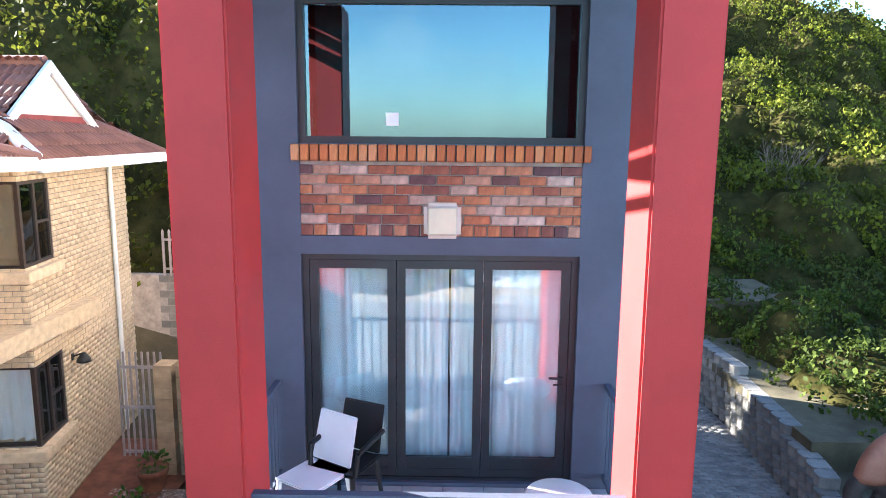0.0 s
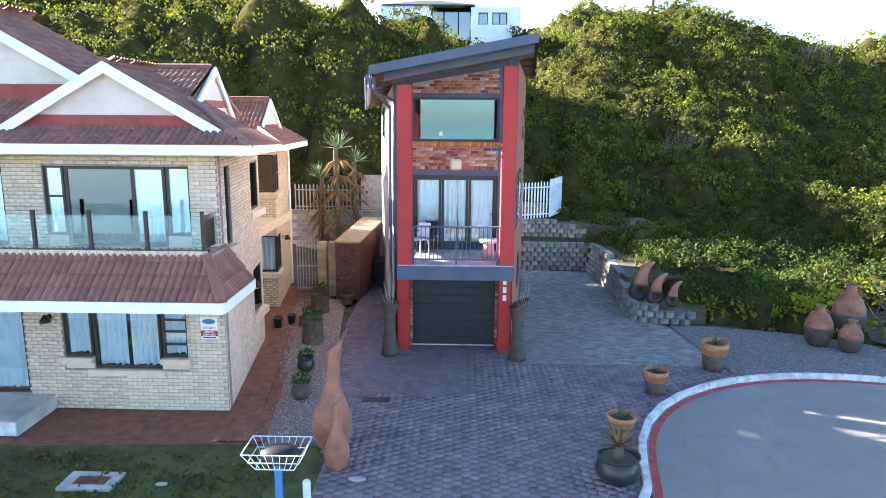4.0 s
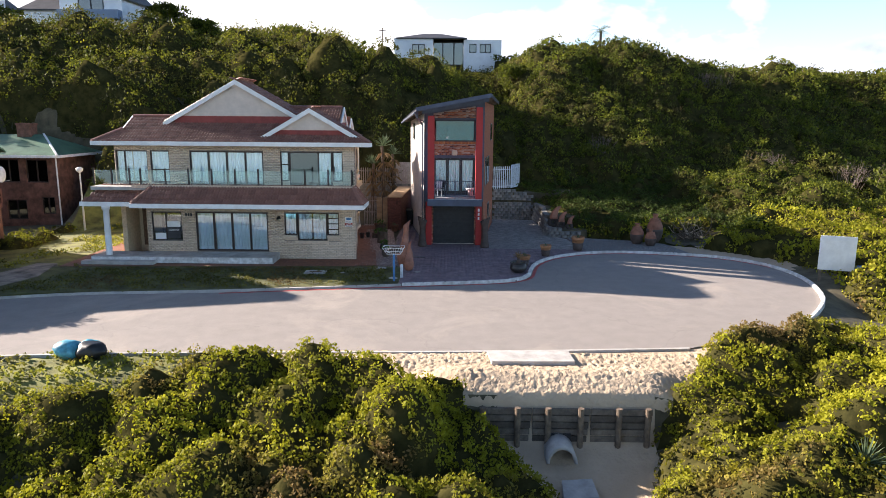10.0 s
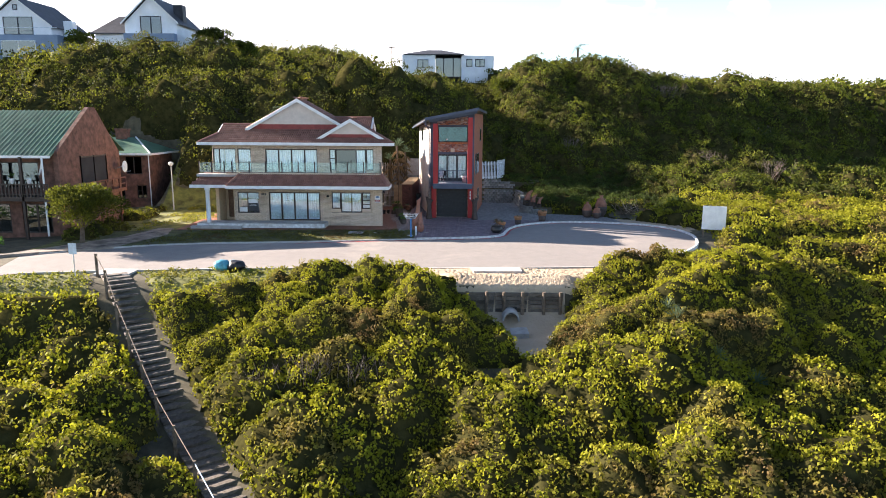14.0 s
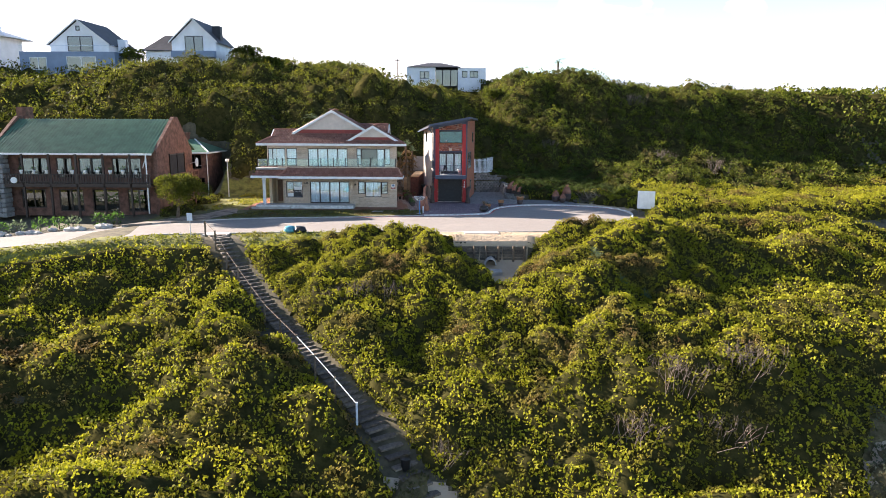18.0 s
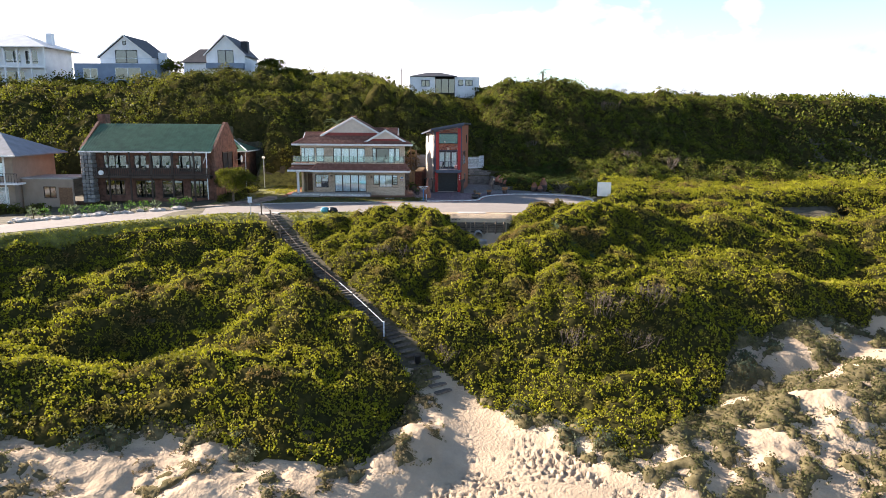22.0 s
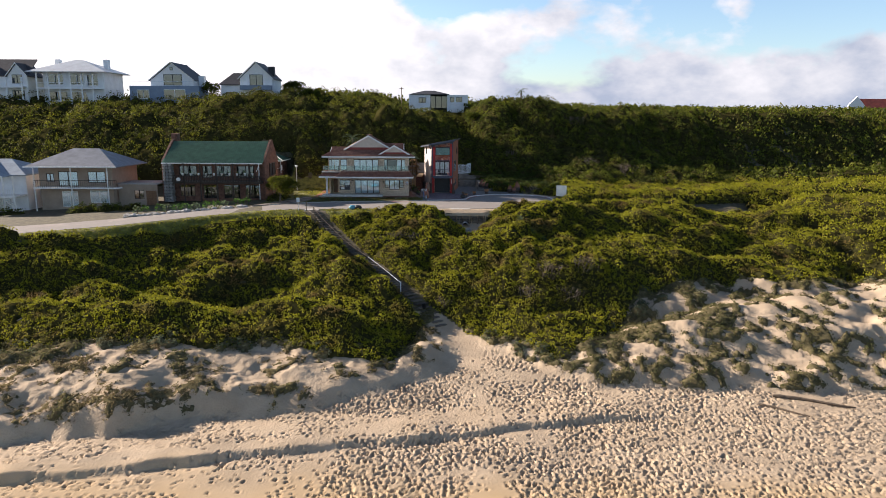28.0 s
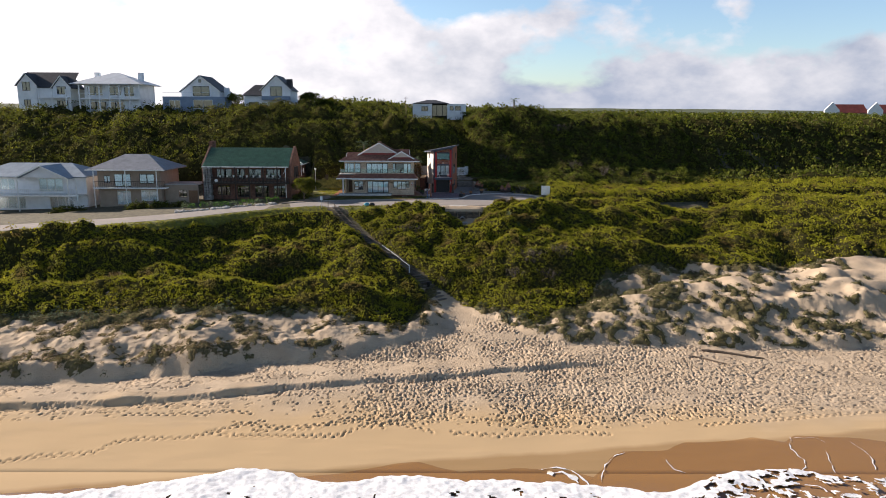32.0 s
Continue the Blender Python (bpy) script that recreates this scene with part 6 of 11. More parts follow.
# roof
roof = new("roof")
roof.parent = tower
tagged(roof, "single-pitch sheet roof with deep grey fascia")
R = [(-2.05, -2.6), (1.92, -2.6), (3.1, 9.0), (-3.6, 9.0)]
bm = bmesh.new()
sheet(bm, [(x, y, roof_z(x, y)) for x, y in R], (0, 0, -0.06))
part("roof_sheet", bm, M["slate"], roof)
bm = bmesh.new()
sheet(bm, [(-2.07, -2.63, roof_z(-2.07, -2.63) - 0.17), (1.94, -2.63, roof_z(1.94, -2.63) - 0.17), (1.94, -2.63, roof_z(1.94, -2.6) + 0.05), (-2.07, -2.63, roof_z(-2.07, -2.6) + 0.05)], (0, 0.04, 0))
part("fascia", bm, M["grey"], roof, "grey fascia board")
bm = bmesh.new()
sheet(bm, [(-1.75, -2.2, roof_z(-1.75, -2.2) - 0.34), (1.85, -2.2, roof_z(1.85, -2.2) - 0.34), (1.85, -2.2, roof_z(1.85, -2.2) - 0.07), (-1.75, -2.2, roof_z(-1.75, -2.2) - 0.07)], (0, 0.06, 0))
part("front_beam", bm, M["grey"], roof, "grey roof beam")
for (ax, ay), (bx, by) in ((R[0], R[3]), (R[1], R[2])):
    bm = bmesh.new()
    sheet(bm, [(ax, ay, roof_z(ax, ay) - 0.16), (bx, by, roof_z(bx, by) - 0.16), (bx, by, roof_z(bx, by) + 0.03), (ax, ay, roof_z(ax, ay) + 0.03)], (0.03, 0, 0))
    part("barge_board", bm, M["slate"], roof)
for k in range(9):
    y = -1.9 + k * 0.62 if k < 4 else 0.6 + (k - 4) * 1.8
    wl_, wr_ = -2.05 - (y + 2.6) * 0.13, 1.92 + (y + 2.6) * 0.1
    bm = bmesh.new()
    sheet(bm, [(wl_ + 0.05, y, roof_z(wl_, y) - 0.2), (wr_ - 0.05, y, roof_z(wr_, y) - 0.2), (wr_ - 0.05, y, roof_z(wr_, y) - 0.065), (wl_ + 0.05, y, roof_z(wl_, y) - 0.065)], (0, 0.05, 0))
    part("rafter", bm, M["timber"], roof)
bm = bmesh.new()
tube(bm, (-2.13, -2.5, 7.58), (-3.68, 9.0, 6.98), 0.06)
part("gutter", bm, M["grey"], roof)
bm = bmesh.new()
for p, q in zip(((-2.1, -2.4, 7.55), (-2.08, -2.3, 7.35), (-1.98, -1.9, 7.22), (-1.72, -1.0, 7.12), (-1.70, -0.05, 7.08), (-1.72, -0.05, 5.0)), ((-2.08, -2.3, 7.35), (-1.98, -1.9, 7.22), (-1.72, -1.0, 7.12), (-1.70, -0.05, 7.08), (-1.72, -0.05, 5.0), (-1.72, -0.05, 0.1))):
    tube(bm, p, q, 0.035)
part("downpipe", bm, M["grey"], roof)
for k in range(46):
    y = -2.4 + k * 0.245
    x = -2.05 - (y + 2.6) * 0.134
    bm = bmesh.new()
    sheet(bm, [(x - 0.05, y, roof_z(x, y) + 0.0), (x + 0.25, y, roof_z(x + 0.25, y)), (x + 0.25, y + 0.11, roof_z(x + 0.25, y)), (x - 0.05, y + 0.11, roof_z(x, y))], (0, 0, 0.03))
    part("roof_rib", bm, M["slate"], roof)

# downpipe under the left eave
bm = bmesh.new()
for a, b in (((-2.02, -2.2, 7.62), (-2.0, -2.1, 7.3)), ((-2.0, -2.1, 7.3), (-1.85, -0.3, 6.95)), ((-1.85, -0.3, 6.95), (-1.83, -0.06, 6.9)), ((-1.83, -0.06, 6.9), (-1.83, -0.06, 0.1))):
    tube(bm, a, b, 0.045)
part("downpipe", bm, M["grey"], tower, "slate grey downpipe")


# ---- the two-storey brick house ----
house = thing("brick_house", "two-storey buff brick house with red-brown tiled roofs", "house")
FY = -4.72  # front wall
HOLES_F = [(-17.35, -15.72, 3.95, 5.56), (-15.57, -14.6, 3.95, 5.56), (-13.55, -9.77, 3.8, 5.56), (-8.9, -5.71, 3.8, 5.56), (-15.73, -14.15, 0.9, 2.4), (-13.43, -9.67, 0.36, 2.42), (-8.8, -5.97, 0.97, 2.42)]
bm = bmesh.new()
wall_panel(bm, -15.95, -5.1, 0, 3.0, FY, FY + 0.24, [h for h in HOLES_F if h[3] < 3])
wall_panel(bm, -17.4, -5.1, 3.0, 5.8, FY, FY + 0.24, [h for h in HOLES_F if h[3] > 3])
front = part("front_wall", bm, M["mortar_house"], house, "mortar ground of the brick front")
HOLES_S = [(-4.08, -3.46, 3.7, 5.54), (-0.85, 0.3, 4.06, 5.4), (-1.02, 0.22, 1.14, 2.42)]


def side_x(y):
    """The side wall runs slightly askew."""
    return -5.1 - 0.125 * (y + 4.72)


tmp = bmesh.new()
wall_panel(tmp, -4.48, 0.5, 0, 5.8, 0, 0.24, HOLES_S)
for v in tmp.verts:
    v.co = Vector((side_x(v.co.x) - v.co.y, v.co.x, v.co.z))
side = part("side_wall", tmp, M["mortar_house"], house, "mortar ground of the brick side wall")
for b6 in (
    (-17.4, -17.16, FY + 0.24, 6.0, 0, 5.8),
    (-17.16, -6.8, 5.8, 6.0, 0, 5.8),
    (-7.3, -7.15, 0.5, 5.8, 0, 5.5),
    (-7.2, -5.79, 0.3, 0.49, 0, 5.8),
    (-17.16, -15.95, -3.0, -2.8, 0, 3.0),
    (-16.1, -15.95, FY + 0.24, -2.8, 0, 3.0),
    (-17.16, -6.1, FY + 0.3, 5.8, 2.9, 3.2),
    (-17.16, -6.1, 0.2, 0.3, 0, 5.6),
):
    bm = bmesh.new()
    box(bm, *b6)
    part("rear_wall", bm, M["yellow"], house, "plain brick rear wall")
# rear wing with windows that turn its corner, set askew like the side wall
WING = pose(-6.2, 3.95, 0, 0, 0, 7.1) @ pose(5.78, -3.2, 0)
before = set(house.children)
XW = -5.78
HW = [(-6.68, XW, 4.06, 5.36), (-6.68, XW, 1.27, 2.55)]
wing = None
for b6 in [(-6.8, XW, 3.2, 3.4, z0, z1) for z0, z1 in ((0, 1.27), (2.55, 4.06), (5.36, 5.62))] + [(XW - 0.2, XW, 3.4, 7.55, z0, z1) for z0, z1 in ((0, 1.27), (2.55, 4.06), (5.36, 5.62))] + [(-6.8, -6.68, 3.2, 3.4, z0, z1) for z0, z1 in ((1.27, 2.55), (4.06, 5.36))] + [(XW - 0.2, XW, 4.14, 7.55, z0, z1) for z0, z1 in ((1.27, 2.55), (4.06, 5.36))]:
    bm = bmesh.new()
    box(bm, *b6)
    piece_ = part("wing_wall", bm, M["mortar_house"], house, "mortar ground of the rear wing")
    wing = wing or piece_
for k, (a, b, c, d) in enumerate(HW):
    glazed(house, "window", a, b - 0.03, c, d, 3.24, M["brown"], M["glass"] if k else M["tinted"], splits=(), curtain=1 if k else 0, seed=30 + k, label="brown-framed corner window of the rear wing")
    bm = bmesh.new()
    for y0, y1, z0, z1 in ((3.2, 3.27, c, d), (3.66, 3.72, c, d), (4.08, 4.14, c, d), (3.27, 4.08, c, c + 0.06), (3.27, 4.08, d - 0.06, d), (3.72, 4.08, c + 0.62, c + 0.66)):
        box(bm, XW - 0.07, XW - 0.01, y0, y1, z0, z1)
    w = part("window_frame", bm, M["brown"], house)
    bm = bmesh.new()
    box(bm, XW - 0.045, XW - 0.035, 3.26, 4.1, c + 0.03, d - 0.03)
    part("pane", bm, M["tinted"], w)
    # near-black panel added as the shade inside the wing
    bm = bmesh.new()
    box(bm, -6.7, XW - 0.25, 4.6, 4.64, c - 0.2, d + 0.2)
    part("room_shade_panel", bm, M["dark"], house)
    bm = bmesh.new()
    box(bm, -6.8, XW + 0.12, 3.06, 4.24, c - 0.2, c - 0.03)
    bmesh.ops.bevel(bm, geom=bm.edges[:], offset=0.012, segments=1, affect="EDGES")
    part("window_sill", bm, M["yellow"], house, "brick-on-edge window sill")
for ob in set(house.children) - before:
    ob.matrix_basis = WING @ ob.matrix_basis
# near-black panels behind the front windows, standing in for unlit rooms
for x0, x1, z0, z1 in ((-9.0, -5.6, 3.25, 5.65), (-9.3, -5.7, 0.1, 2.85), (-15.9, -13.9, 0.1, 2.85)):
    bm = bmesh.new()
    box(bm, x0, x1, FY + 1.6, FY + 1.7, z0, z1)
    part("room_shade_panel", bm, M["dark"], house)
# front glazing
G = M["glass"]
glazed(house, "window", -17.35, -15.72, 3.95, 5.56, FY + 0.06, M["brown"], G, splits=(-16.9,), curtain=2, seed=1, label="brown-framed corner window with white curtains")
glazed(house, "window", -15.57, -14.6, 3.95, 5.56, FY + 0.06, M["brown"], G, rows=(4.6,), curtain=1, seed=2, label="brown-framed window with white curtains")
glazed(house, "sliding_door", -13.55, -9.77, 3.82, 5.56, FY + 0.06, M["brown"], G, splits=(-12.6, -11.66, -10.7), curtain=4, seed=3, bar=0.07, label="wide sliding glass doors with white curtains")
glazed(house, "sliding_door", -7.0, -6.25, 3.82, 5.56, FY + 0.06, M["brown"], G, bar=0.07, curtain=1, seed=12, label="half-open sliding glass door beside a dark room")
for a, b, c, d in ((-8.45, -7.0, 5.49, 5.56), (-8.45, -7.0, 3.82, 3.87), (-8.45, -8.38, 3.87, 5.49)):
    bm = bmesh.new()
    box(bm, a, b, FY + 0.06, FY + 0.12, c, d)
    part("door_frame", bm, M["brown"], house)
bm = bmesh.new()
box(bm, -8.38, -7.0, FY + 0.085, FY + 0.095, 3.87, 5.49)
part("pane", bm, M["dark_glass"], house, "dark glass before an unlit room")
glazed(house, "window", -8.9, -8.47, 4.05, 5.56, FY + 0.06, M["brown"], G, rows=(4.9,), curtain=1, seed=4, label="narrow brown-framed side light")
glazed(house, "window", -6.23, -5.71, 4.05, 5.56, FY + 0.06, M["brown"], G, curtain=1, seed=5, label="narrow window with a white curtain")
bm = bmesh.new()
box(bm, -8.9, -8.46, FY + 0.02, FY + 0.24, 3.8, 4.04)
box(bm, -6.24, -5.71, FY + 0.02, FY + 0.24, 3.8, 4.04)
part("infill", bm, M["facebrick"], house)
wlow = glazed(house, "window", -15.73, -14.15, 0.9, 2.4, FY + 0.06, M["brown"], G, splits=(-15.0,), curtain=0, seed=6, label="brown-framed window with agency notices")
glazed(house, "sliding_door", -13.43, -9.67, 0.38, 2.42, FY + 0.06, M["brown"], G, splits=(-12.5, -11.55, -10.6), curtain=4, seed=7, bar=0.07, label="wide sliding glass doors with white curtains")
glazed(house, "window", -8.13, -6.6, 0.97, 2.42, FY + 0.06, M["brown"], G, curtain=2, seed=8, label="brown-framed window with white curtains")
glazed(house, "window", -8.8, -8.16, 1.25, 2.42, FY + 0.06, M["brown"], G, curtain=1, seed=9, label="brown-framed side window")
glazed(house, "window", -6.57, -5.97, 1.25, 2.42, FY + 0.06, M["brown"], G, rows=(1.55, 1.85, 2.12), seed=10, curtain=1, label="barred side window")
bm = bmesh.new()
box(bm, -8.8, -8.15, FY + 0.02, FY + 0.24, 0.97, 1.24)
box(bm, -6.58, -5.97, FY + 0.02, FY + 0.24, 0.97, 1.24)
part("infill", bm, M["facebrick"], house)
for x0, x1, z in ((-8.25, -6.5, 0.9), (-8.9, -8.15, 1.18), (-6.58, -5.9, 1.18), (-15.8, -14.1, 0.83)):
    bm = bmesh.new()
    box(bm, x0, x1, FY - 0.09, FY + 0.05, z - 0.07, z + 0.06)
    part("window_sill", bm, M["facebrick"], house)
# notices in the lower left window
bm = bmesh.new()
box(bm, -15.6, -15.05, FY + 0.05, FY + 0.058, 0.98, 1.3)
part("notice", bm, M["white"], wlow, "white notice in the window")
for a in ((-14.95, -14.28, 1.62, 1.92, "white"), (-14.95, -14.28, 1.02, 1.6, "slate")):
    bm = bmesh.new()
    box(bm, a[0], a[1], FY + 0.05, FY + 0.058, a[2], a[3])
    part("notice", bm, M[a[4]], wlow, "agency notice in the window")


def lettering(text, size, at, material, parent, rx=90, label=""):
    """Raised letters in the built-in font."""
    cu = bpy.data.curves.new("lettering", "FONT")
    cu.body, cu.size, cu.align_x, cu.extrude = text, size, "CENTER", 0.003
    tmp_ob = bpy.data.objects.new("lettering_source", cu)
    scene.collection.objects.link(tmp_ob)
    me = bpy.data.meshes.new_from_object(tmp_ob.evaluated_get(bpy.context.evaluated_depsgraph_get()))
    bpy.data.objects.remove(tmp_ob)
    me.materials.clear()
    me.materials.append(material)
    ob = new("lettering", me)
    ob.parent = parent
    ob.matrix_basis = pose(*at, rx, 0, 0)
    return tagged(ob, label)


lettering("RENTALS", 0.13, (-14.61, FY + 0.047, 1.42), M["white"], wlow)
# side windows
for a, b, c, d in HOLES_S:
    sx = side_x((a + b) / 2)
    cuts = [a + 0.02, b - 0.02] if b - a < 0.8 else [a + 0.02, a + 0.42, b - 0.02]
    bm = bmesh.new()
    for u in cuts:
        w = 0.05 if u > a + 0.1 else 0.0
        box(bm, sx - 0.14, sx - 0.07, u - w, u - w + 0.05, c, d)
    box(bm, sx - 0.137, sx - 0.073, a + 0.02, b - 0.02, c, c + 0.05)
    box(bm, sx - 0.137, sx - 0.073, a + 0.02, b - 0.02, d - 0.05, d)
    f = part("window_frame", bm, M["brown"], house)
    bm = bmesh.new()
    box(bm, sx - 0.115, sx - 0.105, a + 0.03, b - 0.03, c + 0.02, d - 0.02)
    part("pane", bm, M["tinted"], f)
    if d < 3:
        for k in range(6):
            bm = bmesh.new()
            box(bm, sx - 0.10, sx - 0.05, a + 0.07, a + 0.38, c + 0.12 + k * 0.19, c + 0.14 + k * 0.19)
            part("louvre", bm, M["glass"], f)
    # near-black panel added as room shade behind the side window
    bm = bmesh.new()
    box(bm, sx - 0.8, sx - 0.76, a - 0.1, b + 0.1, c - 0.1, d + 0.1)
    part("room_shade_panel", bm, M["dark"], house)
    bm = bmesh.new()
    box(bm, sx - 0.1, sx + 0.13, a - 0.06, b + 0.06, c - 0.2, c - 0.02)
    part("window_sill", bm, M["facebrick"], house)
# entrance recess: door, pillar, porch
bm = bmesh.new()
box(bm, -16.95, -16.15, -3.06, -3.0, 0.36, 2.42)
for k in range(3):
    box(bm, -16.85, -16.25, -3.08, -3.06, 0.5 + k * 0.64, 1.02 + k * 0.64)
part("front_door", bm, M["wood"], house, "closed brown panelled front door")
bm = bmesh.new()
lathe(bm, [(0.2, 0), (0.2, 0.12), (0.155, 0.14), (0.15, 2.6), (0.2, 2.66), (0.2, 2.86)], 20, (-17.55, -5.75, 0.02))
part("pillar", bm, M["white"], house, "white round porch pillar", True)
bm = bmesh.new()
box(bm, -18.3, -9.1, -6.15, FY, 0, 0.33)
part("porch", bm, M["concrete"], house, "raised concrete porch")
bm = bmesh.new()
box(bm, -18.6, -15.0, -6.6, -6.15, 0, 0.17)
part("step", bm, M["concrete"], house)
for k in range(11):
    bm = bmesh.new()
    box(bm, -18.28 + k * 0.834, -18.28 + k * 0.834 + 0.82, -6.17, -6.15, 0.02, 0.3)
    part("facing_tile", bm, M["kerbwhite"], house)
# balcony ledge and glass balustrade
bm = bmesh.new()
box(bm, -18.3, -5.0, -5.62, FY, 3.62, 3.8)
part("balcony_floor", bm, M["concrete"], house)
bm = bmesh.new()
for k in range(150):
    x = -16.2 + k * 0.0745
    box(bm, x, x + 0.064, -5.66, -5.62, 3.74, 3.9)
ob = part("ledge_bricks", bm, M["facebrick"], house, "row of upright brick on the balcony edge")
ob["kind"] = "stuff"
bal = new("balustrade")
bal.parent = house
tagged(bal, "frameless glass balustrade with dark posts")
px = [-18.1, -17.2, -16.3, -15.75] + [-14.5 + k * 1.17 for k in range(9)]
for x in px:
    bm = bmesh.new()
    box(bm, x - 0.035, x + 0.035, -5.6, -5.53, 3.9, 4.72)
    part("post", bm, M["brown"], bal)
for a, b in zip(px, px[1:]):
    bm = bmesh.new()
    box(bm, a + 0.05, b - 0.05, -5.57, -5.558, 3.93, 4.62)
    g = part("glass_panel", bm, M["clearglass"], bal)
    g.visible_shadow = False
bm = bmesh.new()
box(bm, -5.15, -5.138, -5.5, -4.75, 3.93, 4.62)
part("glass_panel", bm, M["clearglass"], bal).visible_shadow = False


def tile_data():
    """One roof tile: a double roll with a lip at its lower edge. It lies along x, and climbs along y."""
    n = 7
    verts, quads = [], []
    for j, (y, z) in enumerate(((0, -0.02), (0, 0.042), (0.36, 0.008))):
        for i in range(n):
            u = i / (n - 1)
            verts.append((0.3 * u, y, z + 0.034 * math.sin(u * 4 * math.pi - 0.5 * math.pi) * (0 if j == 0 else 1)))
    for j in range(2):
        for i in range(n - 1):
            quads.append((j * n + i, j * n + i + 1, (j + 1) * n + i + 1, (j + 1) * n + i))
    return np.array(verts), np.array(quads)


TILE_V, TILE_Q = tile_data()
TILE_ME = mesh_np("tile", TILE_V, TILE_Q, M["tile"], True)
tile_count = [0]


def tiled(name, label, corners, single=0):
    """A tiled roof slope over the flat outline corners (counter-clockwise from the lower left; the first edge is the eave)."""
    c = [Vector(p) for p in corners]
    ux = (c[1] - c[0]).normalized()
    nz = ux.cross(c[2] - c[0]).normalized()
    if nz.z < 0:
        nz = -nz
    uy = nz.cross(ux)
    uv = [((p - c[0]).dot(ux), (p - c[0]).dot(uy)) for p in c]
    u0, u1 = min(p[0] for p in uv), max(p[0] for p in uv)
    v1 = max(p[1] for p in uv)

    def span(v):
        xs = []
        for (a, b), (d, e) in zip(uv, uv[1:] + uv[:1]):
            if (b - v) * (e - v) < 0:
                xs.append(a + (d - a) * (v - b) / (e - b))
        return (min(xs), max(xs)) if len(xs) > 1 else None
    bm = bmesh.new()
    sheet(bm, [tuple(p) for p in c], tuple(nz * -0.08))
    deck = part(name, bm, M["tile"], house, label)
    vs, qs = [], []
    rows = int(v1 / 0.33) + 1
    for r in range(rows):
        v = r * 0.33
        s = span(min(v + 0.15, v1 - 0.01))
        if not s:
            continue
        x = u0 + math.floor((s[0] - u0) / 0.3) * 0.3
        while x < s[1] - 0.02:
            a, b = max(x, s[0]), min(x + 0.3, s[1])
            if b - a > 0.05:
                o = c[0] + ux * x + uy * v + nz * (0.035 + random.uniform(-0.004, 0.004))
                m = Matrix((ux, uy, nz)).transposed().to_4x4()
                m.translation = o
                if tile_count[0] < single and b - a > 0.28 and s[1] - b < 9:
                    piece("tile", TILE_ME, deck, m)
                    tile_count[0] += 1
                else:
                    t = TILE_V.copy()
                    t[:, 0] = np.clip(t[:, 0], a - x, b - x)
                    k = sum(len(q) for q in vs)
                    vs.append(t @ np.array(m.to_3x3()).T + np.array(o))
                    qs.append(TILE_Q + k)
            x += 0.3
    if vs:
        ob = new("tiles", mesh_np("tiles", np.vstack(vs), np.vstack(qs), M["tile"], True))
        ob.parent = deck
        ob["kind"] = "stuff"
    return deck


def beam(name, a, b, w, h, material, parent, label=""):
    """A board between two points, w thick and h high, hanging below the line."""
    a, b = Vector(a), Vector(b)
    d = (b - a).normalized()
    s = Vector((d.y, -d.x, 0)).normalized() * w / 2 if abs(d.x) + abs(d.y) > 1e-4 else Vector((w / 2, 0, 0))
    bm = bmesh.new()
    lo = Vector((0, 0, -h))
    sheet(bm, [a - s, b - s, b - s + lo, a - s + lo], s * 2)
    return part(name, bm, material, parent, label)


EZ = 6.0  # front eave
WZ = 5.62  # eave of the rear wing
# lower (porch) roof with its return round the corner
tiled("porch_roof", "red-brown tiled porch roof", [(-15.9, -6.5, 3.02), (-4.5, -6.5, 3.02), (-5.05, -5.66, 3.74), (-15.2, -5.66, 3.74)], 90)
tiled("porch_roof", "red-brown tiled return of the porch roof", [(-4.5, -6.5, 3.02), (-4.5, -4.5, 3.02), (-5.05, -4.5, 3.74), (-5.05, -5.66, 3.74)], 140)
tiled("porch_roof", "red-brown tiled roof over the entrance", [(-18.7, -5.9, 3.02), (-15.6, -5.9, 3.02), (-15.6, -5.0, 3.74), (-18.0, -5.0, 3.74)])
bm = bmesh.new()
box(bm, -15.9, -4.55, -6.45, FY, 2.84, 2.88)
box(bm, -18.7, -15.9, -5.85, -3.0, 2.84, 2.88)
box(bm, -5.1, -4.55, -4.72, -4.5, 2.84, 2.88)
part("soffit", bm, M["cream"], house)
for a, b in (((-15.95, -6.53, 3.06), (-4.47, -6.53, 3.06)), ((-4.47, -6.53, 3.06), (-4.47, -4.5, 3.06)), ((-18.75, -5.93, 3.06), (-15.9, -5.93, 3.06)), ((-15.95, -6.53, 3.06), (-15.95, -5.9, 3.06))):
    beam("gutter", a, b, 0.08, 0.22, M["white"], house, "white gutter board")
for a, b in (((-4.5, -6.5, 3.06), (-5.05, -5.66, 3.8)), ((-15.9, -6.5, 3.06), (-15.2, -5.66, 3.8))):
    bm = bmesh.new()
    tube(bm, a, b, 0.11, 0.11, 8)
    part("hip_tiles", bm, M["tile"], house)
# main roof
tiled("main_roof", "red-brown tiled main roof slope", [(-18.2, -5.3, EZ), (-4.2, -5.3, EZ), (-6.1, -3.4, 6.96), (-6.1, -1.8, 7.77), (-11.4, -1.8, 7.77), (-11.4, -2.85, 7.24), (-17.1, -2.85, 7.24), (-17.1, -4.2, 6.56)], 300)
tiled("main_roof", "red-brown tiled hip slope", [(-4.2, -5.3, EZ), (-6.05, 4.2, WZ + 0.03), (-6.2, -0.3, 6.40), (-6.12, -3.4, 6.94)])
tiled("main_roof", "red-brown tiled skirt below the end gable", [(-18.2, -0.55, EZ), (-18.2, -5.3, EZ), (-17.1, -4.2, 6.56), (-17.1, -1.7, 6.56)])
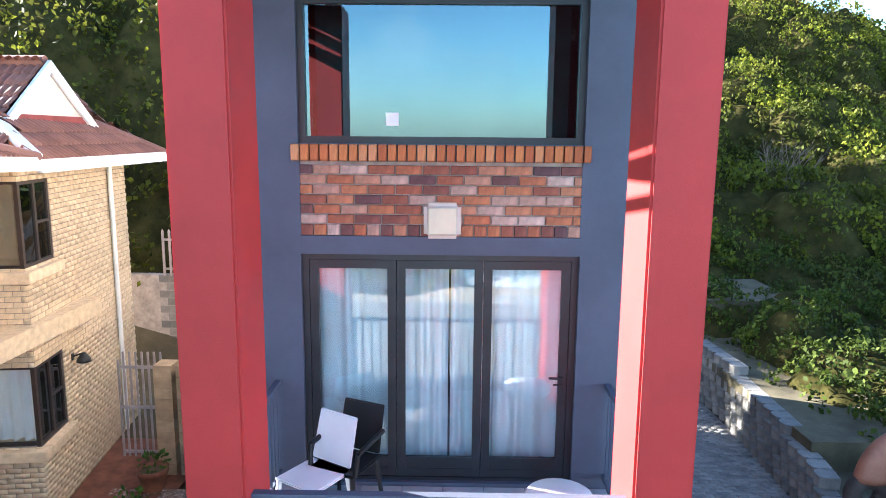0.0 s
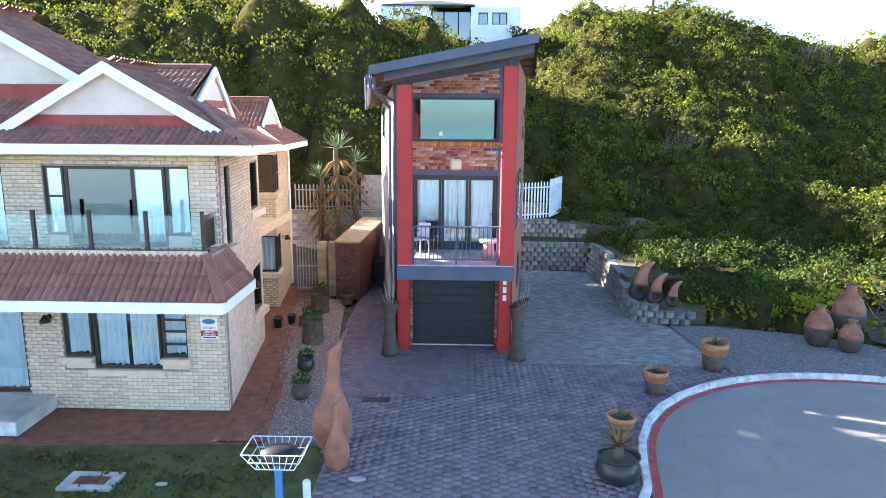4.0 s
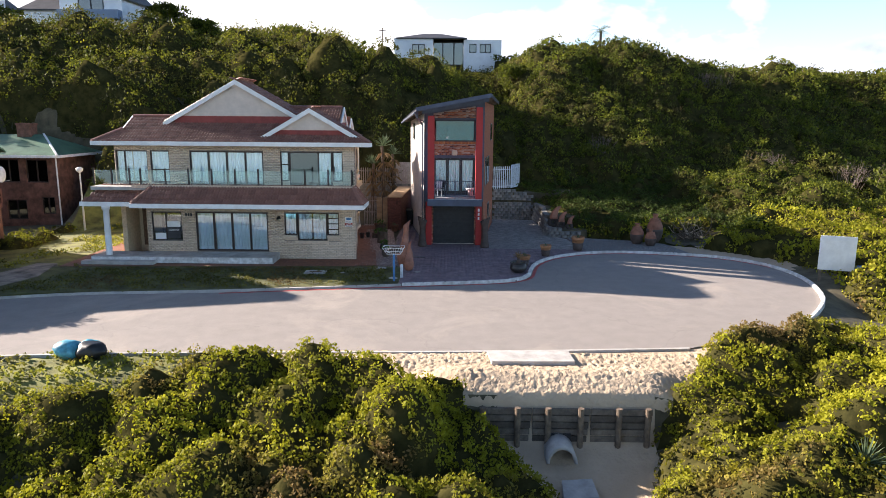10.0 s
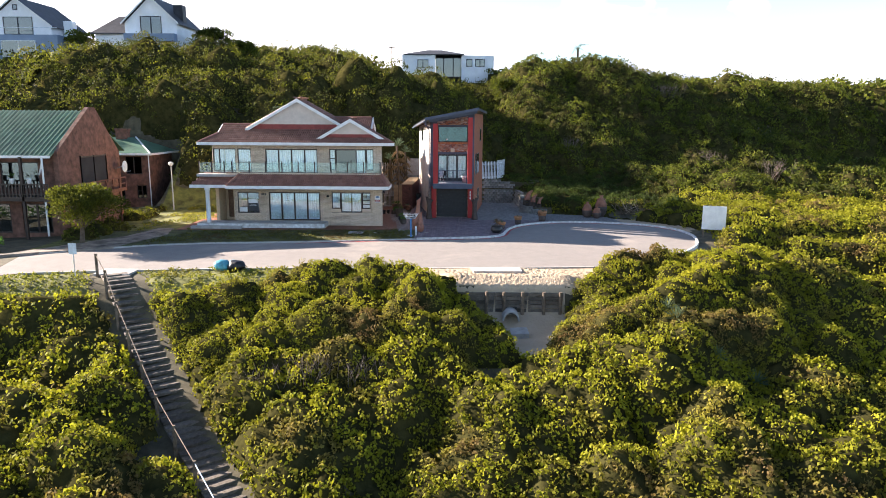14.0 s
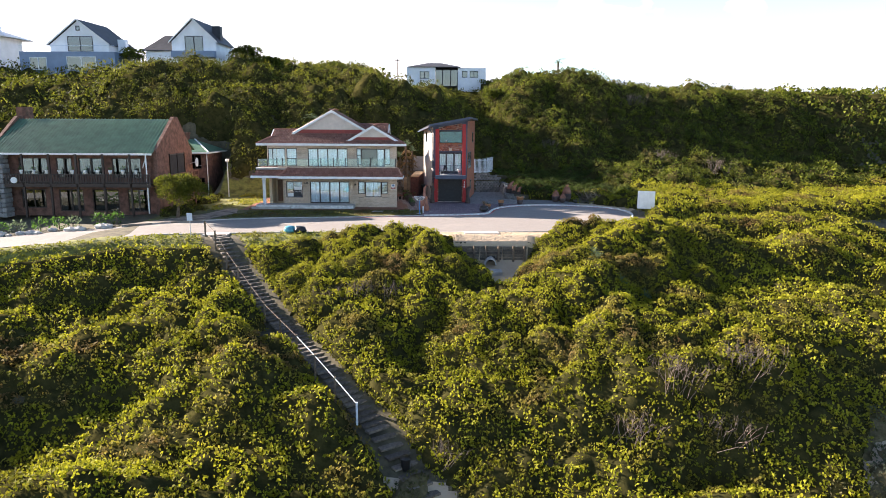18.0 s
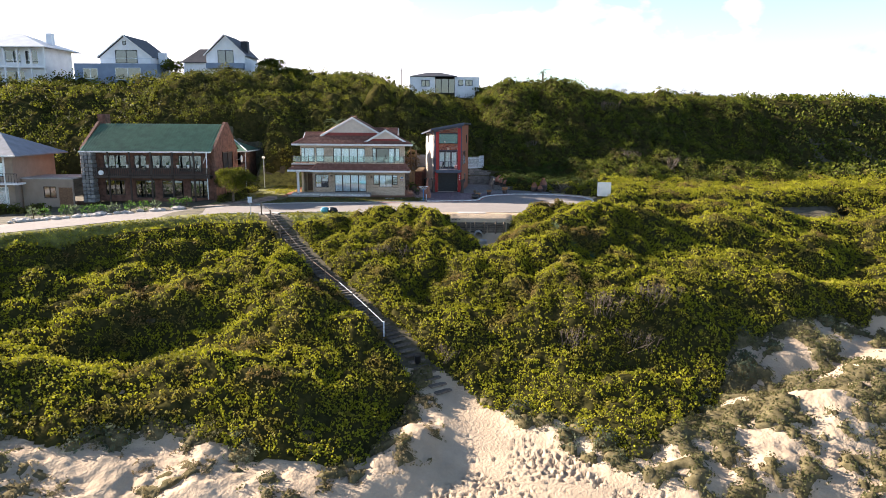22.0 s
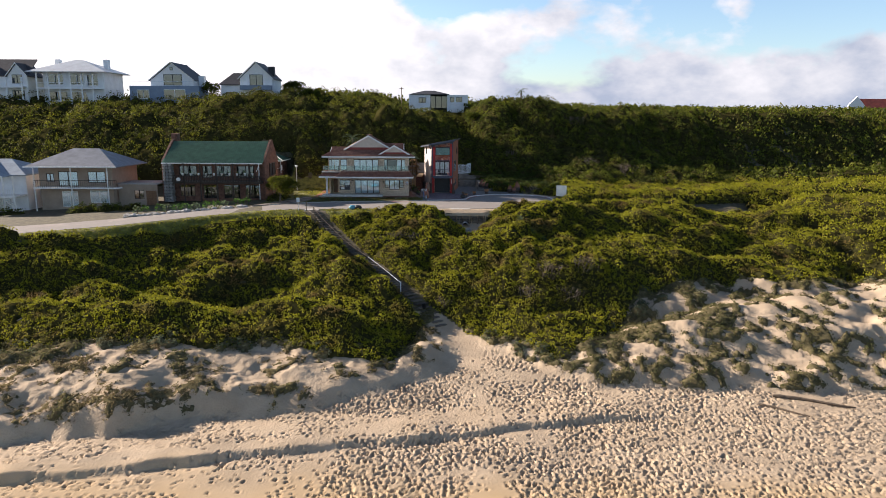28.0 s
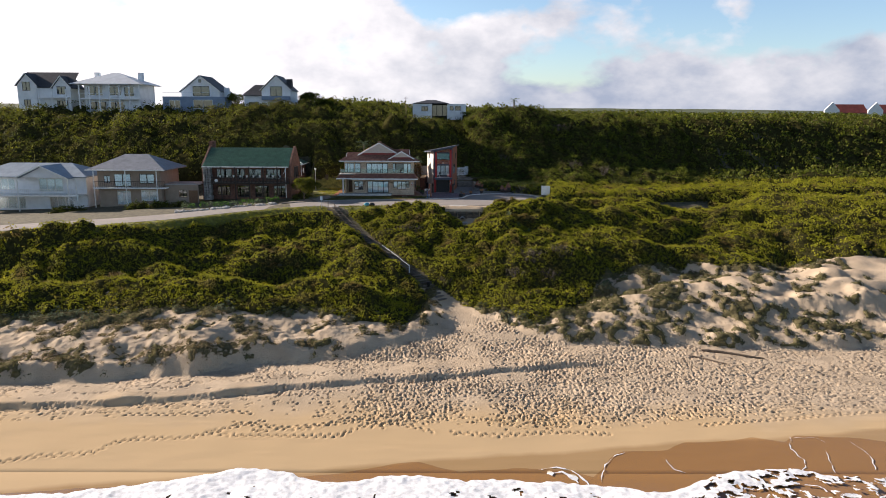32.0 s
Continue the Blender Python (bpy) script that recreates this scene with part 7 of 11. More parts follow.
tiled("main_roof", "red-brown tiled rear slope", [(-6.1, 0.2, 6.75), (-11.4, 0.2, 6.75), (-11.4, -1.8, 7.75), (-6.1, -1.8, 7.75)])
tiled("main_roof", "red-brown tiled rear slope", [(-11.4, -0.55, EZ), (-18.2, -0.55, EZ), (-17.1, -1.7, 6.58), (-17.1, -2.85, 7.22), (-11.4, -2.85, 7.22)])
tiled("gable_roof", "red-brown tiled gable roof", [(-7.6, -3.62, 7.02), (-7.6, -0.6, 7.02), (-11.38, -0.6, 9.1), (-11.38, -3.62, 9.1)])
tiled("gable_roof", "red-brown tiled gable roof", [(-15.16, -0.6, 7.02), (-15.16, -3.62, 7.02), (-11.38, -3.62, 9.1), (-11.38, -0.6, 9.1)])
tiled("gable_roof", "small red-brown tiled gable roof", [(-5.0, -4.72, 6.31), (-5.0, -2.6, 6.31), (-7.35, -2.6, 7.67), (-7.35, -4.72, 7.67)])
tiled("gable_roof", "small red-brown tiled gable roof", [(-9.7, -2.6, 6.31), (-9.7, -4.72, 6.31), (-7.35, -4.72, 7.67), (-7.35, -2.6, 7.67)])
tiled("wing_roof", "red-brown tiled rear wing roof", [(-10, 4.2, 5.81), (-6.45, 4.2, 5.81), (-6.85, 4.75, 6.22), (-6.85, 6.04, 7.2), (-10, 6.04, 7.2)])
tiled("wing_roof", "red-brown tiled rear wing hip", [(-6.0, 4.15, WZ), (-6.25, 9.1, WZ), (-6.92, 7.5, 6.2), (-6.9, 4.75, 6.22)])
tiled("wing_roof", "red-brown tiled rear slope of the wing", [(-6.25, 9.1, WZ), (-10, 9.1, WZ), (-10, 6.04, 7.18), (-6.85, 6.04, 7.18), (-6.92, 7.5, 6.2)])
for apex, half, base, y, z0 in (((-11.38, 9.1), 3.55, 7.08, -3.5, 7.2), ((-7.35, 7.67), 2.2, 6.40, -4.6, 6.5)):
    bm = bmesh.new()
    sheet(bm, [(apex[0] - half, y, base), (apex[0] + half, y, base), (apex[0], y, apex[1] - 0.05)], (0, 0.1, 0))
    g = part("gable", bm, M["cream"], house, "cream boarded gable")
    for k in range(7):
        zb = base + 0.28 + k * 0.24
        hw = half * (apex[1] - 0.1 - zb) / (apex[1] - base)
        if hw > 0.2:
            bm = bmesh.new()
            sheet(bm, [(apex[0] - hw, y - 0.012, zb), (apex[0] + hw, y - 0.012, zb), (apex[0] + hw - 0.2, y - 0.004, zb + 0.23), (apex[0] - hw + 0.2, y - 0.004, zb + 0.23)], (0, 0.006, 0))
            part("board", bm, M["cream"], g)
    bm = bmesh.new()
    box(bm, apex[0] - half + 0.25, apex[0] + half - 0.25, y - 0.03, y, base - 0.16, base + 0.24)
    M["redband"] = M.get("redband") or mat("red_band", (0.27, 0.055, 0.045), 0.7, vary=0.15)
    part("band", bm, M["redband"], g, "dark red band")
    sl = (apex[1] - base) / half
    for s in (-1, 1):
        beam("barge_board", (apex[0], y - 0.16, apex[1] + 0.07), (apex[0] + s * (half + 0.3), y - 0.16, base + 0.07 - sl * 0.3), 0.06, 0.24, M["white"], house, "white barge board")
# end gables of main roof and wing
for x, y, z, y0, z0, y1, z1, out in ((-6.08, -1.8, 7.79, -3.3, 6.82, -0.4, 6.4, 0.06), (-6.85, 6.04, 7.22, 4.65, 6.15, 7.45, 6.12, 0.05), (-17.1, -2.85, 7.26, -4.2, 6.56, -1.7, 6.56, -0.06)):
    bm = bmesh.new()
    sheet(bm, [(x, y0, z0), (x, y1, z1), (x, y, z)], (-0.1 if out > 0 else 0.1, 0, 0))
    g = part("gable", bm, M["cream"], house, "small cream end gable")
    bm = bmesh.new()
    box(bm, x - 0.02, x + 0.02, y0 + 0.35, y1 - 0.35, max(z0, z1) + 0.02, max(z0, z1) + 0.2)
    part("band", bm, M["redband"], g, "dark red band")
    for yb, zb in ((y0, z0), (y1, z1)):
        beam("barge_board", (x + out, y, z + 0.06), (x + out, yb + 0.1 * (yb - y), zb + 0.06 + 0.1 * (zb - z)), 0.06, 0.2, M["white"], house, "white barge board")
beam("valley_board", (-6.86, 4.62, 6.3), (-6.03, 4.22, 5.74), 0.16, 0.12, M["white"], house, "white board in the roof valley")
for a, b in (((-18.24, -5.34, EZ + 0.05), (-4.16, -5.34, EZ + 0.05)), ((-4.16, -5.34, EZ + 0.05), (-6.01, 4.2, WZ + 0.08)), ((-5.97, 4.15, WZ + 0.05), (-6.21, 9.14, WZ + 0.05)), ((-18.24, -5.34, EZ + 0.05), (-18.24, -0.55, EZ + 0.05))):
    beam("gutter", a, b, 0.08, 0.2, M["white"], house, "white gutter board")
bm = bmesh.new()
box(bm, -18.15, -4.3, -5.3, FY, 5.83, 5.87)
sheet(bm, [(-5.4, FY + 0.02, 5.86), (-4.35, FY + 0.02, 5.86), (-6.08, 4.1, 5.52), (-7.1, 4.1, 5.52)], (0, 0, 0.04))
part("soffit", bm, M["cream"], house)
for a, b in (((-4.2, -5.3, EZ + 0.03), (-6.12, -3.4, 6.99)), ((-6.12, -1.8, 7.81), (-11.4, -1.8, 7.81)), ((-11.38, -3.6, 9.14), (-11.38, -0.6, 9.14)), ((-7.35, -4.7, 7.71), (-7.35, -2.6, 7.71)), ((-6.2, -0.3, 6.46), (-6.05, 4.2, WZ + 0.06)), ((-6.87, 6.04, 7.25), (-10, 6.04, 7.25)), ((-6.25, 9.1, WZ + 0.03), (-6.92, 7.5, 6.24)), ((-18.2, -5.3, EZ + 0.03), (-17.1, -4.2, 6.64)), ((-17.1, -2.85, 7.28), (-14.8, -2.85, 7.28))):
    bm = bmesh.new()
    tube(bm, a, b, 0.11, 0.11, 8)
    part("ridge_tiles", bm, M["tile"], house)
# downpipe, wall lights
bm = bmesh.new()
tube(bm, (-6.55, 7.3, 5.55), (-6.55, 7.3, 0.05), 0.045)
part("downpipe", bm, M["white"], house)
for x, y, z, rz in ((-9.05, FY, 2.2, 0), (side_x(-1.5), -1.5, 2.2, 90), (-6.35, 5.2, 2.3, 97)):
    L = thing("wall_lamp", "dark metal barn-style wall lamp on the brick wall", "wall lamp", (x, y, z), rz, group="wall lamps of the brick house")
    bm = bmesh.new()
    tube(bm, (0, 0, 0), (0, -0.16, 0.05), 0.015)
    box(bm, -0.04, 0.04, -0.02, 0.0, -0.06, 0.06)
    part("bracket", bm, M["black"], L)
    bm = bmesh.new()
    lathe(bm, [(0.12, -0.09), (0.115, -0.05), (0.06, 0.03), (0.03, 0.07)], 14, (0, -0.19, 0.0))
    part("shade", bm, M["black"], L, smooth=True)
    bm = bmesh.new()
    lathe(bm, [(0.02, -0.14), (0.05, -0.12), (0.05, -0.085), (0.02, -0.06)], 10, (0, -0.19, 0.0))
    part("bulb_glass", bm, M["lamp"], L, smooth=True)
# security firm's plate and number bars on the front
plate = thing("sign_plate", "white and red security sign fixed to the brick wall", "sign", (-5.45, FY - 0.015, 1.72))
bm = bmesh.new()
box(bm, -0.19, 0.19, -0.01, 0.01, 0, 0.5)
part("plate", bm, M["white"], plate)
bm = bmesh.new()
box(bm, -0.19, 0.19, -0.014, -0.01, 0.07, 0.2)
part("red_band", bm, M["kerbred"], plate)
bm = bmesh.new()
lathe(bm, [(0.15, 0), (0.15, 0.006)], 20)
for v in bm.verts:
    v.co = Vector((v.co.x, -0.012 - v.co.z * 0.5, 0.41 + v.co.y * 0.4))
part("emblem", bm, M["blue"], plate)
lettering("SECURITY", 0.062, (0, -0.012, 0.235), M["slate"], plate)
lettering("ARMED", 0.07, (0, -0.016, 0.142), M["white"], plate)
lettering("RESPONSE", 0.062, (0, -0.016, 0.083), M["white"], plate)
bm = bmesh.new()
box(bm, -0.15, 0.15, -0.014, -0.01, 0.02, 0.045)
part("text_bars", bm, M["slate"], plate)
bm = bmesh.new()
for k in range(3):
    box(bm, -13.95 + k * 0.13, -13.86 + k * 0.13, FY - 0.02, FY, 2.2, 2.36)
part("number_bars", bm, M["slate"], house)


# ---- things round the tower house ----
def chair(name, label, at, rz, material):
    c = thing(name, label, "chair", at, rz)
    bm = bmesh.new()
    box(bm, -0.22, 0.22, -0.22, 0.22, 0.42, 0.45)
    bmesh.ops.bevel(bm, geom=bm.edges[:], offset=0.012, segments=2, affect="EDGES")
    part("seat", bm, material, c)
    bm = bmesh.new()
    sheet(bm, [(-0.21, 0.2, 0.46), (0.21, 0.2, 0.46), (0.2, 0.31, 0.86), (-0.2, 0.31, 0.86)], (0, 0.025, 0))
    bmesh.ops.bevel(bm, geom=bm.edges[:], offset=0.009, segments=2, affect="EDGES")
    part("backrest", bm, material, c)
    for sx in (-1, 1):
        for sy in (-1, 1):
            bm = bmesh.new()
            tube(bm, (sx * 0.19, sy * 0.19, 0.43), (sx * 0.225, sy * 0.235, 0), 0.024, 0.018, 8)
            part("leg", bm, material, c)
    return c


chair("plastic_chair", "white plastic chair on the tiled balcony", (-1.0, -0.66, 2.893), -32, M["plastic"])
bchair = chair("plastic_chair", "black plastic armchair tucked behind the white chair", (-0.78, -0.42, 2.893), -24, M["black"])
for s in (-1, 1):
    bm = bmesh.new()
    tube(bm, (s * 0.23, -0.16, 0.62), (s * 0.23, 0.24, 0.66), 0.022)
    tube(bm, (s * 0.23, -0.16, 0.62), (s * 0.22, -0.19, 0.44), 0.02)
    part("armrest", bm, M["black"], bchair)
tab = thing("side_table", "round white-topped side table on a pinkish drum foot", "table", (0.93, -1.05, 2.893))
bm = bmesh.new()
lathe(bm, [(0.16, 0.40), (0.24, 0.44), (0.26, 0.5), (0.25, 0.52)], 24)
part("table_top", bm, M["plastic"], tab, smooth=True)
bm = bmesh.new()
lathe(bm, [(0.17, 0), (0.16, 0.2), (0.15, 0.4)], 20)
M["pink"] = mat("pale_pink_clay", (0.45, 0.30, 0.28), 0.7, vary=0.1, scale=5)
part("drum_foot", bm, M["pink"], tab, smooth=True)

M["vase"] = mat("grey_brown_clay", (0.085, 0.06, 0.05), 0.7, vary=0.25, scale=4, bump=0.25, bump_scale=40)
M["twig"] = mat("dry_reed", (0.42, 0.33, 0.24), 0.9, vary=0.2, scale=8)


def hollow(bm, profile, seg=24, slant=0.0):
    """A turned vessel with an open, hollow mouth; slant tips the rim."""
    inner = [(max(r - 0.03, 0.01), z) for r, z in profile[::-1] if z > profile[-1][1] * 0.45]
    rings = []
    top = profile[-1][1]
    for r, z in profile + inner:
        k = max(0, (z / top - 0.6) / 0.4)
        rings.append([bm.verts.new((r * math.cos(6.28319 * i / seg), r * math.sin(6.28319 * i / seg), z + k * slant * r * math.cos(6.28319 * i / seg))) for i in range(seg)])
    for a, b in zip(rings, rings[1:]):
        for i in range(seg):
            bm.faces.new((a[i], a[(i + 1) % seg], b[(i + 1) % seg], b[i]))
    bm.faces.new(rings[0][::-1])
    bm.faces.new(rings[-1])


for x, y, s in ((-1.80, -0.80, 1), (1.80, -1.05, -1)):
    v = thing("floor_vase", "tall waisted grey-brown clay vase holding dry reeds", "vase", (x, y, 0), group="vases beside the garage")
    bm = bmesh.new()
    hollow(bm, [(0.25, 0), (0.25, 0.12), (0.2, 0.45), (0.155, 0.85), (0.17, 1.15), (0.25, 1.5), (0.29, 1.62)], 24, -0.5 * s)
    part("vessel", bm, M["vase"], v, smooth=True)
    rng = random.Random(5 + s)
    for k in range(7):
        bm = bmesh.new()
        a = Vector((rng.uniform(-0.1, 0.1), rng.uniform(-0.1, 0.1), 0.9))
        b = Vector((-s * 0.12 + rng.uniform(-0.3, 0.3), rng.uniform(-0.25, 0.25), rng.uniform(2.1, 2.55)))
        tube(bm, a, b, 0.009, 0.005, 5)
        part("reed", bm, M["twig"], v)


def leaf_crown(bm, n, centre, radius, blade, rng, flat=1.0, up=0.3, width=0.28):
    """Loose leaves over a rounded outline."""
    for _ in range(n):
        d = Vector((rng.gauss(0, 1), rng.gauss(0, 1), rng.gauss(up, 0.8)))
        d.normalize()
        r = radius * (0.55 + 0.5 * rng.random())
        c = Vector(centre) + Vector((d.x * r, d.y * r, d.z * r * flat))
        t = (d + Vector((rng.gauss(0, 0.5), rng.gauss(0, 0.5), rng.gauss(0.2, 0.5)))).normalized()
        s = t.cross(Vector((rng.gauss(0, 1), rng.gauss(0, 1), rng.gauss(0, 1)))).normalized()
        ln = blade * rng.uniform(0.6, 1.2)
        bm.faces.new([bm.verts.new(p) for p in (c, c + t * ln * 0.5 + s * ln * width, c + t * ln, c + t * ln * 0.5 - s * ln * width)])


def spikes(bm, n, centre, length, rng, rise=0.9, width=0.035, droop=0.25):
    """Stiff sword leaves from one point."""
    c = Vector(centre)
    for k in range(n):
        a = 6.283 * k / n + rng.uniform(-0.2, 0.2)
        e = rng.uniform(0.15, 1.3) * rise
        d = Vector((math.cos(a) * math.cos(e), math.sin(a) * math.cos(e), math.sin(e)))
        s = d.cross(Vector((0, 0, 1))).normalized() * width * length
        ln = length * rng.uniform(0.75, 1.1)
        m = c + d * ln * 0.55
        t = c + d * ln + Vector((0, 0, -droop * ln * math.cos(e)))
        v = [bm.verts.new(p) for p in (c - s * 0.6, c + s * 0.6, m + s, t, m - s)]
        bm.faces.new(v)


M["plant"] = leaf_mat("garden_plant", [(0.25, (0.03, 0.07, 0.015)), (0.55, (0.07, 0.15, 0.025)), (0.8, (0.15, 0.25, 0.05))], patch=3)
M["aloe"] = leaf_mat("aloe_leaf", [(0.25, (0.06, 0.09, 0.05)), (0.6, (0.13, 0.17, 0.09)), (0.8, (0.24, 0.26, 0.12))], patch=2)
M["straw"] = leaf_mat("dry_leaf", [(0.25, (0.16, 0.10, 0.05)), (0.6, (0.30, 0.20, 0.10)), (0.8, (0.42, 0.31, 0.17))], patch=2)
M["dark_clay"] = mat("dark_glazed_clay", (0.03, 0.027, 0.027), 0.35, vary=0.25, scale=5)


def pot(label, at, r, h, material, plant="plant", band=None, kind="lathe", n=60, size=0.22, group="", seed=0):
    rng = random.Random(seed)
    p = thing("plant_pot", label, "plant pot", at, group=group)
    bm = bmesh.new()
    if kind == "round":
        hollow(bm, [(r * 0.55, 0), (r * 0.95, h * 0.3), (r, h * 0.5), (r * 0.85, h * 0.8), (r * 0.8, h * 0.84), (r * 0.95, h * 0.95), (r * 0.95, h)])
    elif kind == "stump":
        hollow(bm, [(r, 0), (r * 0.92, h * 0.3), (r * 0.9, h * 0.7), (r * 0.93, h)], 11)
        for v in bm.verts:
            a = math.atan2(v.co.y, v.co.x)
            f = 1 + 0.09 * math.sin(3 * a + seed) + 0.05 * math.sin(7 * a + seed)
            v.co.x, v.co.y = v.co.x * f, v.co.y * f
    else:
        hollow(bm, [(r * 0.66, 0), (r * 0.72, h * 0.15), (r * 0.93, h * 0.78), (r, h * 0.79), (r * 1.02, h)])
    part("vessel", bm, material, p, smooth=kind != "stump")
    if band:
        bm = bmesh.new()
        lathe(bm, [(r * 0.66 * 1.02, 0.0), (r * 0.725 * 1.02, h * 0.15), (r * 0.86 * 1.02, h * 0.56), (r * 0.84, h * 0.56)], 24)
        part("band", bm, band, p, "dark lower half", True)
    bm = bmesh.new()
    lathe(bm, [(r * 0.8, h * 0.86), (r * 0.8, h * 0.87)], 16)
    part("soil", bm, M["soil"], p)
    bm = bmesh.new()
    if plant == "aloe":
        spikes(bm, n, (0, 0, h * 0.86), size * 2.2, rng, 0.95, 0.06, 0.05)
        part("plant", bm, M["aloe"], p, "spiky aloe")
    elif plant == "straw":
        spikes(bm, n, (0, 0, h * 1.3), size * 2.0, rng, 0.95, 0.05, 0.05)
        part("plant", bm, M["straw"], p, "yellowed aloe rosette")
        bm = bmesh.new()
        lathe(bm, [(0.12, h * 0.86), (0.1, h * 1.1), (0.07, h * 1.32)], 10)
        part("stem", bm, M["vase"], p)
    else:
        leaf_crown(bm, n, (0, 0, h + size * 0.25), size, size * 0.5, rng, 0.7)
        part("plant", bm, M["plant"], p, "low leafy plant")
    return p


PG = "pots beside the brick house"
pot("small square grey pot on gravel", (-5.62, 1.55, 0), 0.16, 0.34, M["dark_clay"], n=8, size=0.08, group=PG, seed=1)
pot("small dark grey pot on gravel", (-5.3, 2.0, 0), 0.15, 0.3, M["dark_clay"], n=8, size=0.08, group=PG, seed=2)
pot("tree-stump planter with leafy plant on gravel", (-4.62, 3.4, 0), 0.32, 0.62, M["bark"], kind="stump", n=60, size=0.24, group=PG, seed=3)
pot("hollow log planter with green plant on gravel", (-4.62, 1.9, 0), 0.4, 0.3, M["bark"], kind="stump", n=80, size=0.27, group=PG, seed=4)
pot("large tree-stump planter on gravel", (-4.2, 0.15, 0), 0.34, 0.68, M["bark"], kind="stump", n=50, size=0.22, group=PG, seed=5)
pot("round dark pot with bright green herb", (-3.9, -2.2, 0), 0.24, 0.4, M["dark_clay"], kind="round", n=110, size=0.2, group=PG, seed=6)
pot("round brown pot with bright green herb", (-3.62, -3.95, 0), 0.24, 0.42, M["vase"], kind="round", n=110, size=0.2, group=PG, seed=7)
pot("terracotta pot with small aloe by the brick wall", (-3.85, 4.4, 0), 0.26, 0.42, M["clay"], "aloe", n=16, size=0.16, group=PG, seed=8)
pot("terracotta pot with leafy plant by the gate", (-5.0, 5.0, 0), 0.26, 0.4, M["clay"], n=60, size=0.25, group=PG, seed=9)
PK = "pots along the white kerb"
M["pot_orange"] = mat("orange_terracotta", (0.40, 0.19, 0.09), 0.75, vary=0.2, scale=6, bump=0.2, bump_scale=40)
pot("tall terracotta pot, dark lower half, small aloes", (7.04, -1.62, 0), 0.36, 0.78, M["pot_orange"], "aloe", M["vase"], n=22, size=0.13, group=PK, seed=11)
pot("terracotta pot, dark lower half, small aloes", (5.0, -3.3, 0), 0.3, 0.6, M["pot_orange"], "aloe", M["vase"], n=20, size=0.12, group=PK, seed=12)
pot("low terracotta pot with dry plant", (3.6, -5.7, 0), 0.3, 0.5, M["pot_orange"], "aloe", M["vase"], n=20, size=0.14, group=PK, seed=13)
pot("wide black pot holding a yellowed aloe", (3.12, -7.45, 0), 0.43, 0.52, M["dark_clay"], "straw", kind="round", n=34, size=0.24, group=PK, seed=14)

M["gourd"] = mat("smooth_red_brown_clay", (0.30, 0.12, 0.075), 0.5, vary=0.25, scale=2.5, bump=0.1, bump_scale=30)
for x, y, h, lean in ((-2.42, -6.35, 2.2, 0.04), (-2.18, -7.2, 1.35, 0.02)):
    g = thing("clay_gourd", "tall red-brown clay gourd with a long neck", "sculpture", (x, y, 0), group="clay gourds by the drive")
    bm = bmesh.new()
    hollow(bm, [(0.10 * h, 0), (0.15 * h, 0.04 * h), (0.185 * h, 0.18 * h), (0.175 * h, 0.32 * h), (0.12 * h, 0.47 * h), (0.075 * h, 0.6 * h), (0.06 * h, 0.75 * h), (0.06 * h, 0.9 * h), (0.08 * h, h)], 24, 0.9)
    for v in bm.verts:
        k = max(0, v.co.z / h - 0.3)
        v.co.x += lean * h * k * k * 2
    part("vessel", bm, M["gourd"], g, smooth=True)
for x, y, r, h in ((10.95, 0.55, 0.40, 1.25), (11.6, 0.0, 0.34, 0.95), (12.2, 1.25, 0.48, 1.72)):
    a = thing("clay_jar", "large two-tone terracotta jar with a narrow neck", "jar", (x, y, 0), group="jars on the gravel")
    prof = [(0.55 * r, 0), (0.85 * r, 0.15 * h), (r, 0.4 * h), (0.95 * r, 0.58 * h), (0.7 * r, 0.74 * h), (0.34 * r, 0.85 * h), (0.28 * r, 0.92 * h), (0.42 * r, h)]
    bm = bmesh.new()
    hollow(bm, prof)
    part("vessel", bm, M["clay"], a, smooth=True)
    bm = bmesh.new()
    lathe(bm, [(q * 1.012, z) for q, z in prof[:3]] + [(r * 1.0, 0.48 * h)], 24)
    part("dark_base", bm, M["vase"], a, "smoke-darkened lower half", True)
    for s in (-1, 1):
        bm = bmesh.new()
        tube(bm, (s * 0.34 * r, 0, 0.84 * h), (s * 0.62 * r, 0, 0.84 * h), 0.03)
        tube(bm, (s * 0.62 * r, 0, 0.84 * h), (s * 0.68 * r, 0, 0.76 * h), 0.03)
        part("ear", bm, M["clay"], a)
M["horn_dark"] = mat("smoked_clay", (0.045, 0.032, 0.028), 0.7, vary=0.25, scale=5)
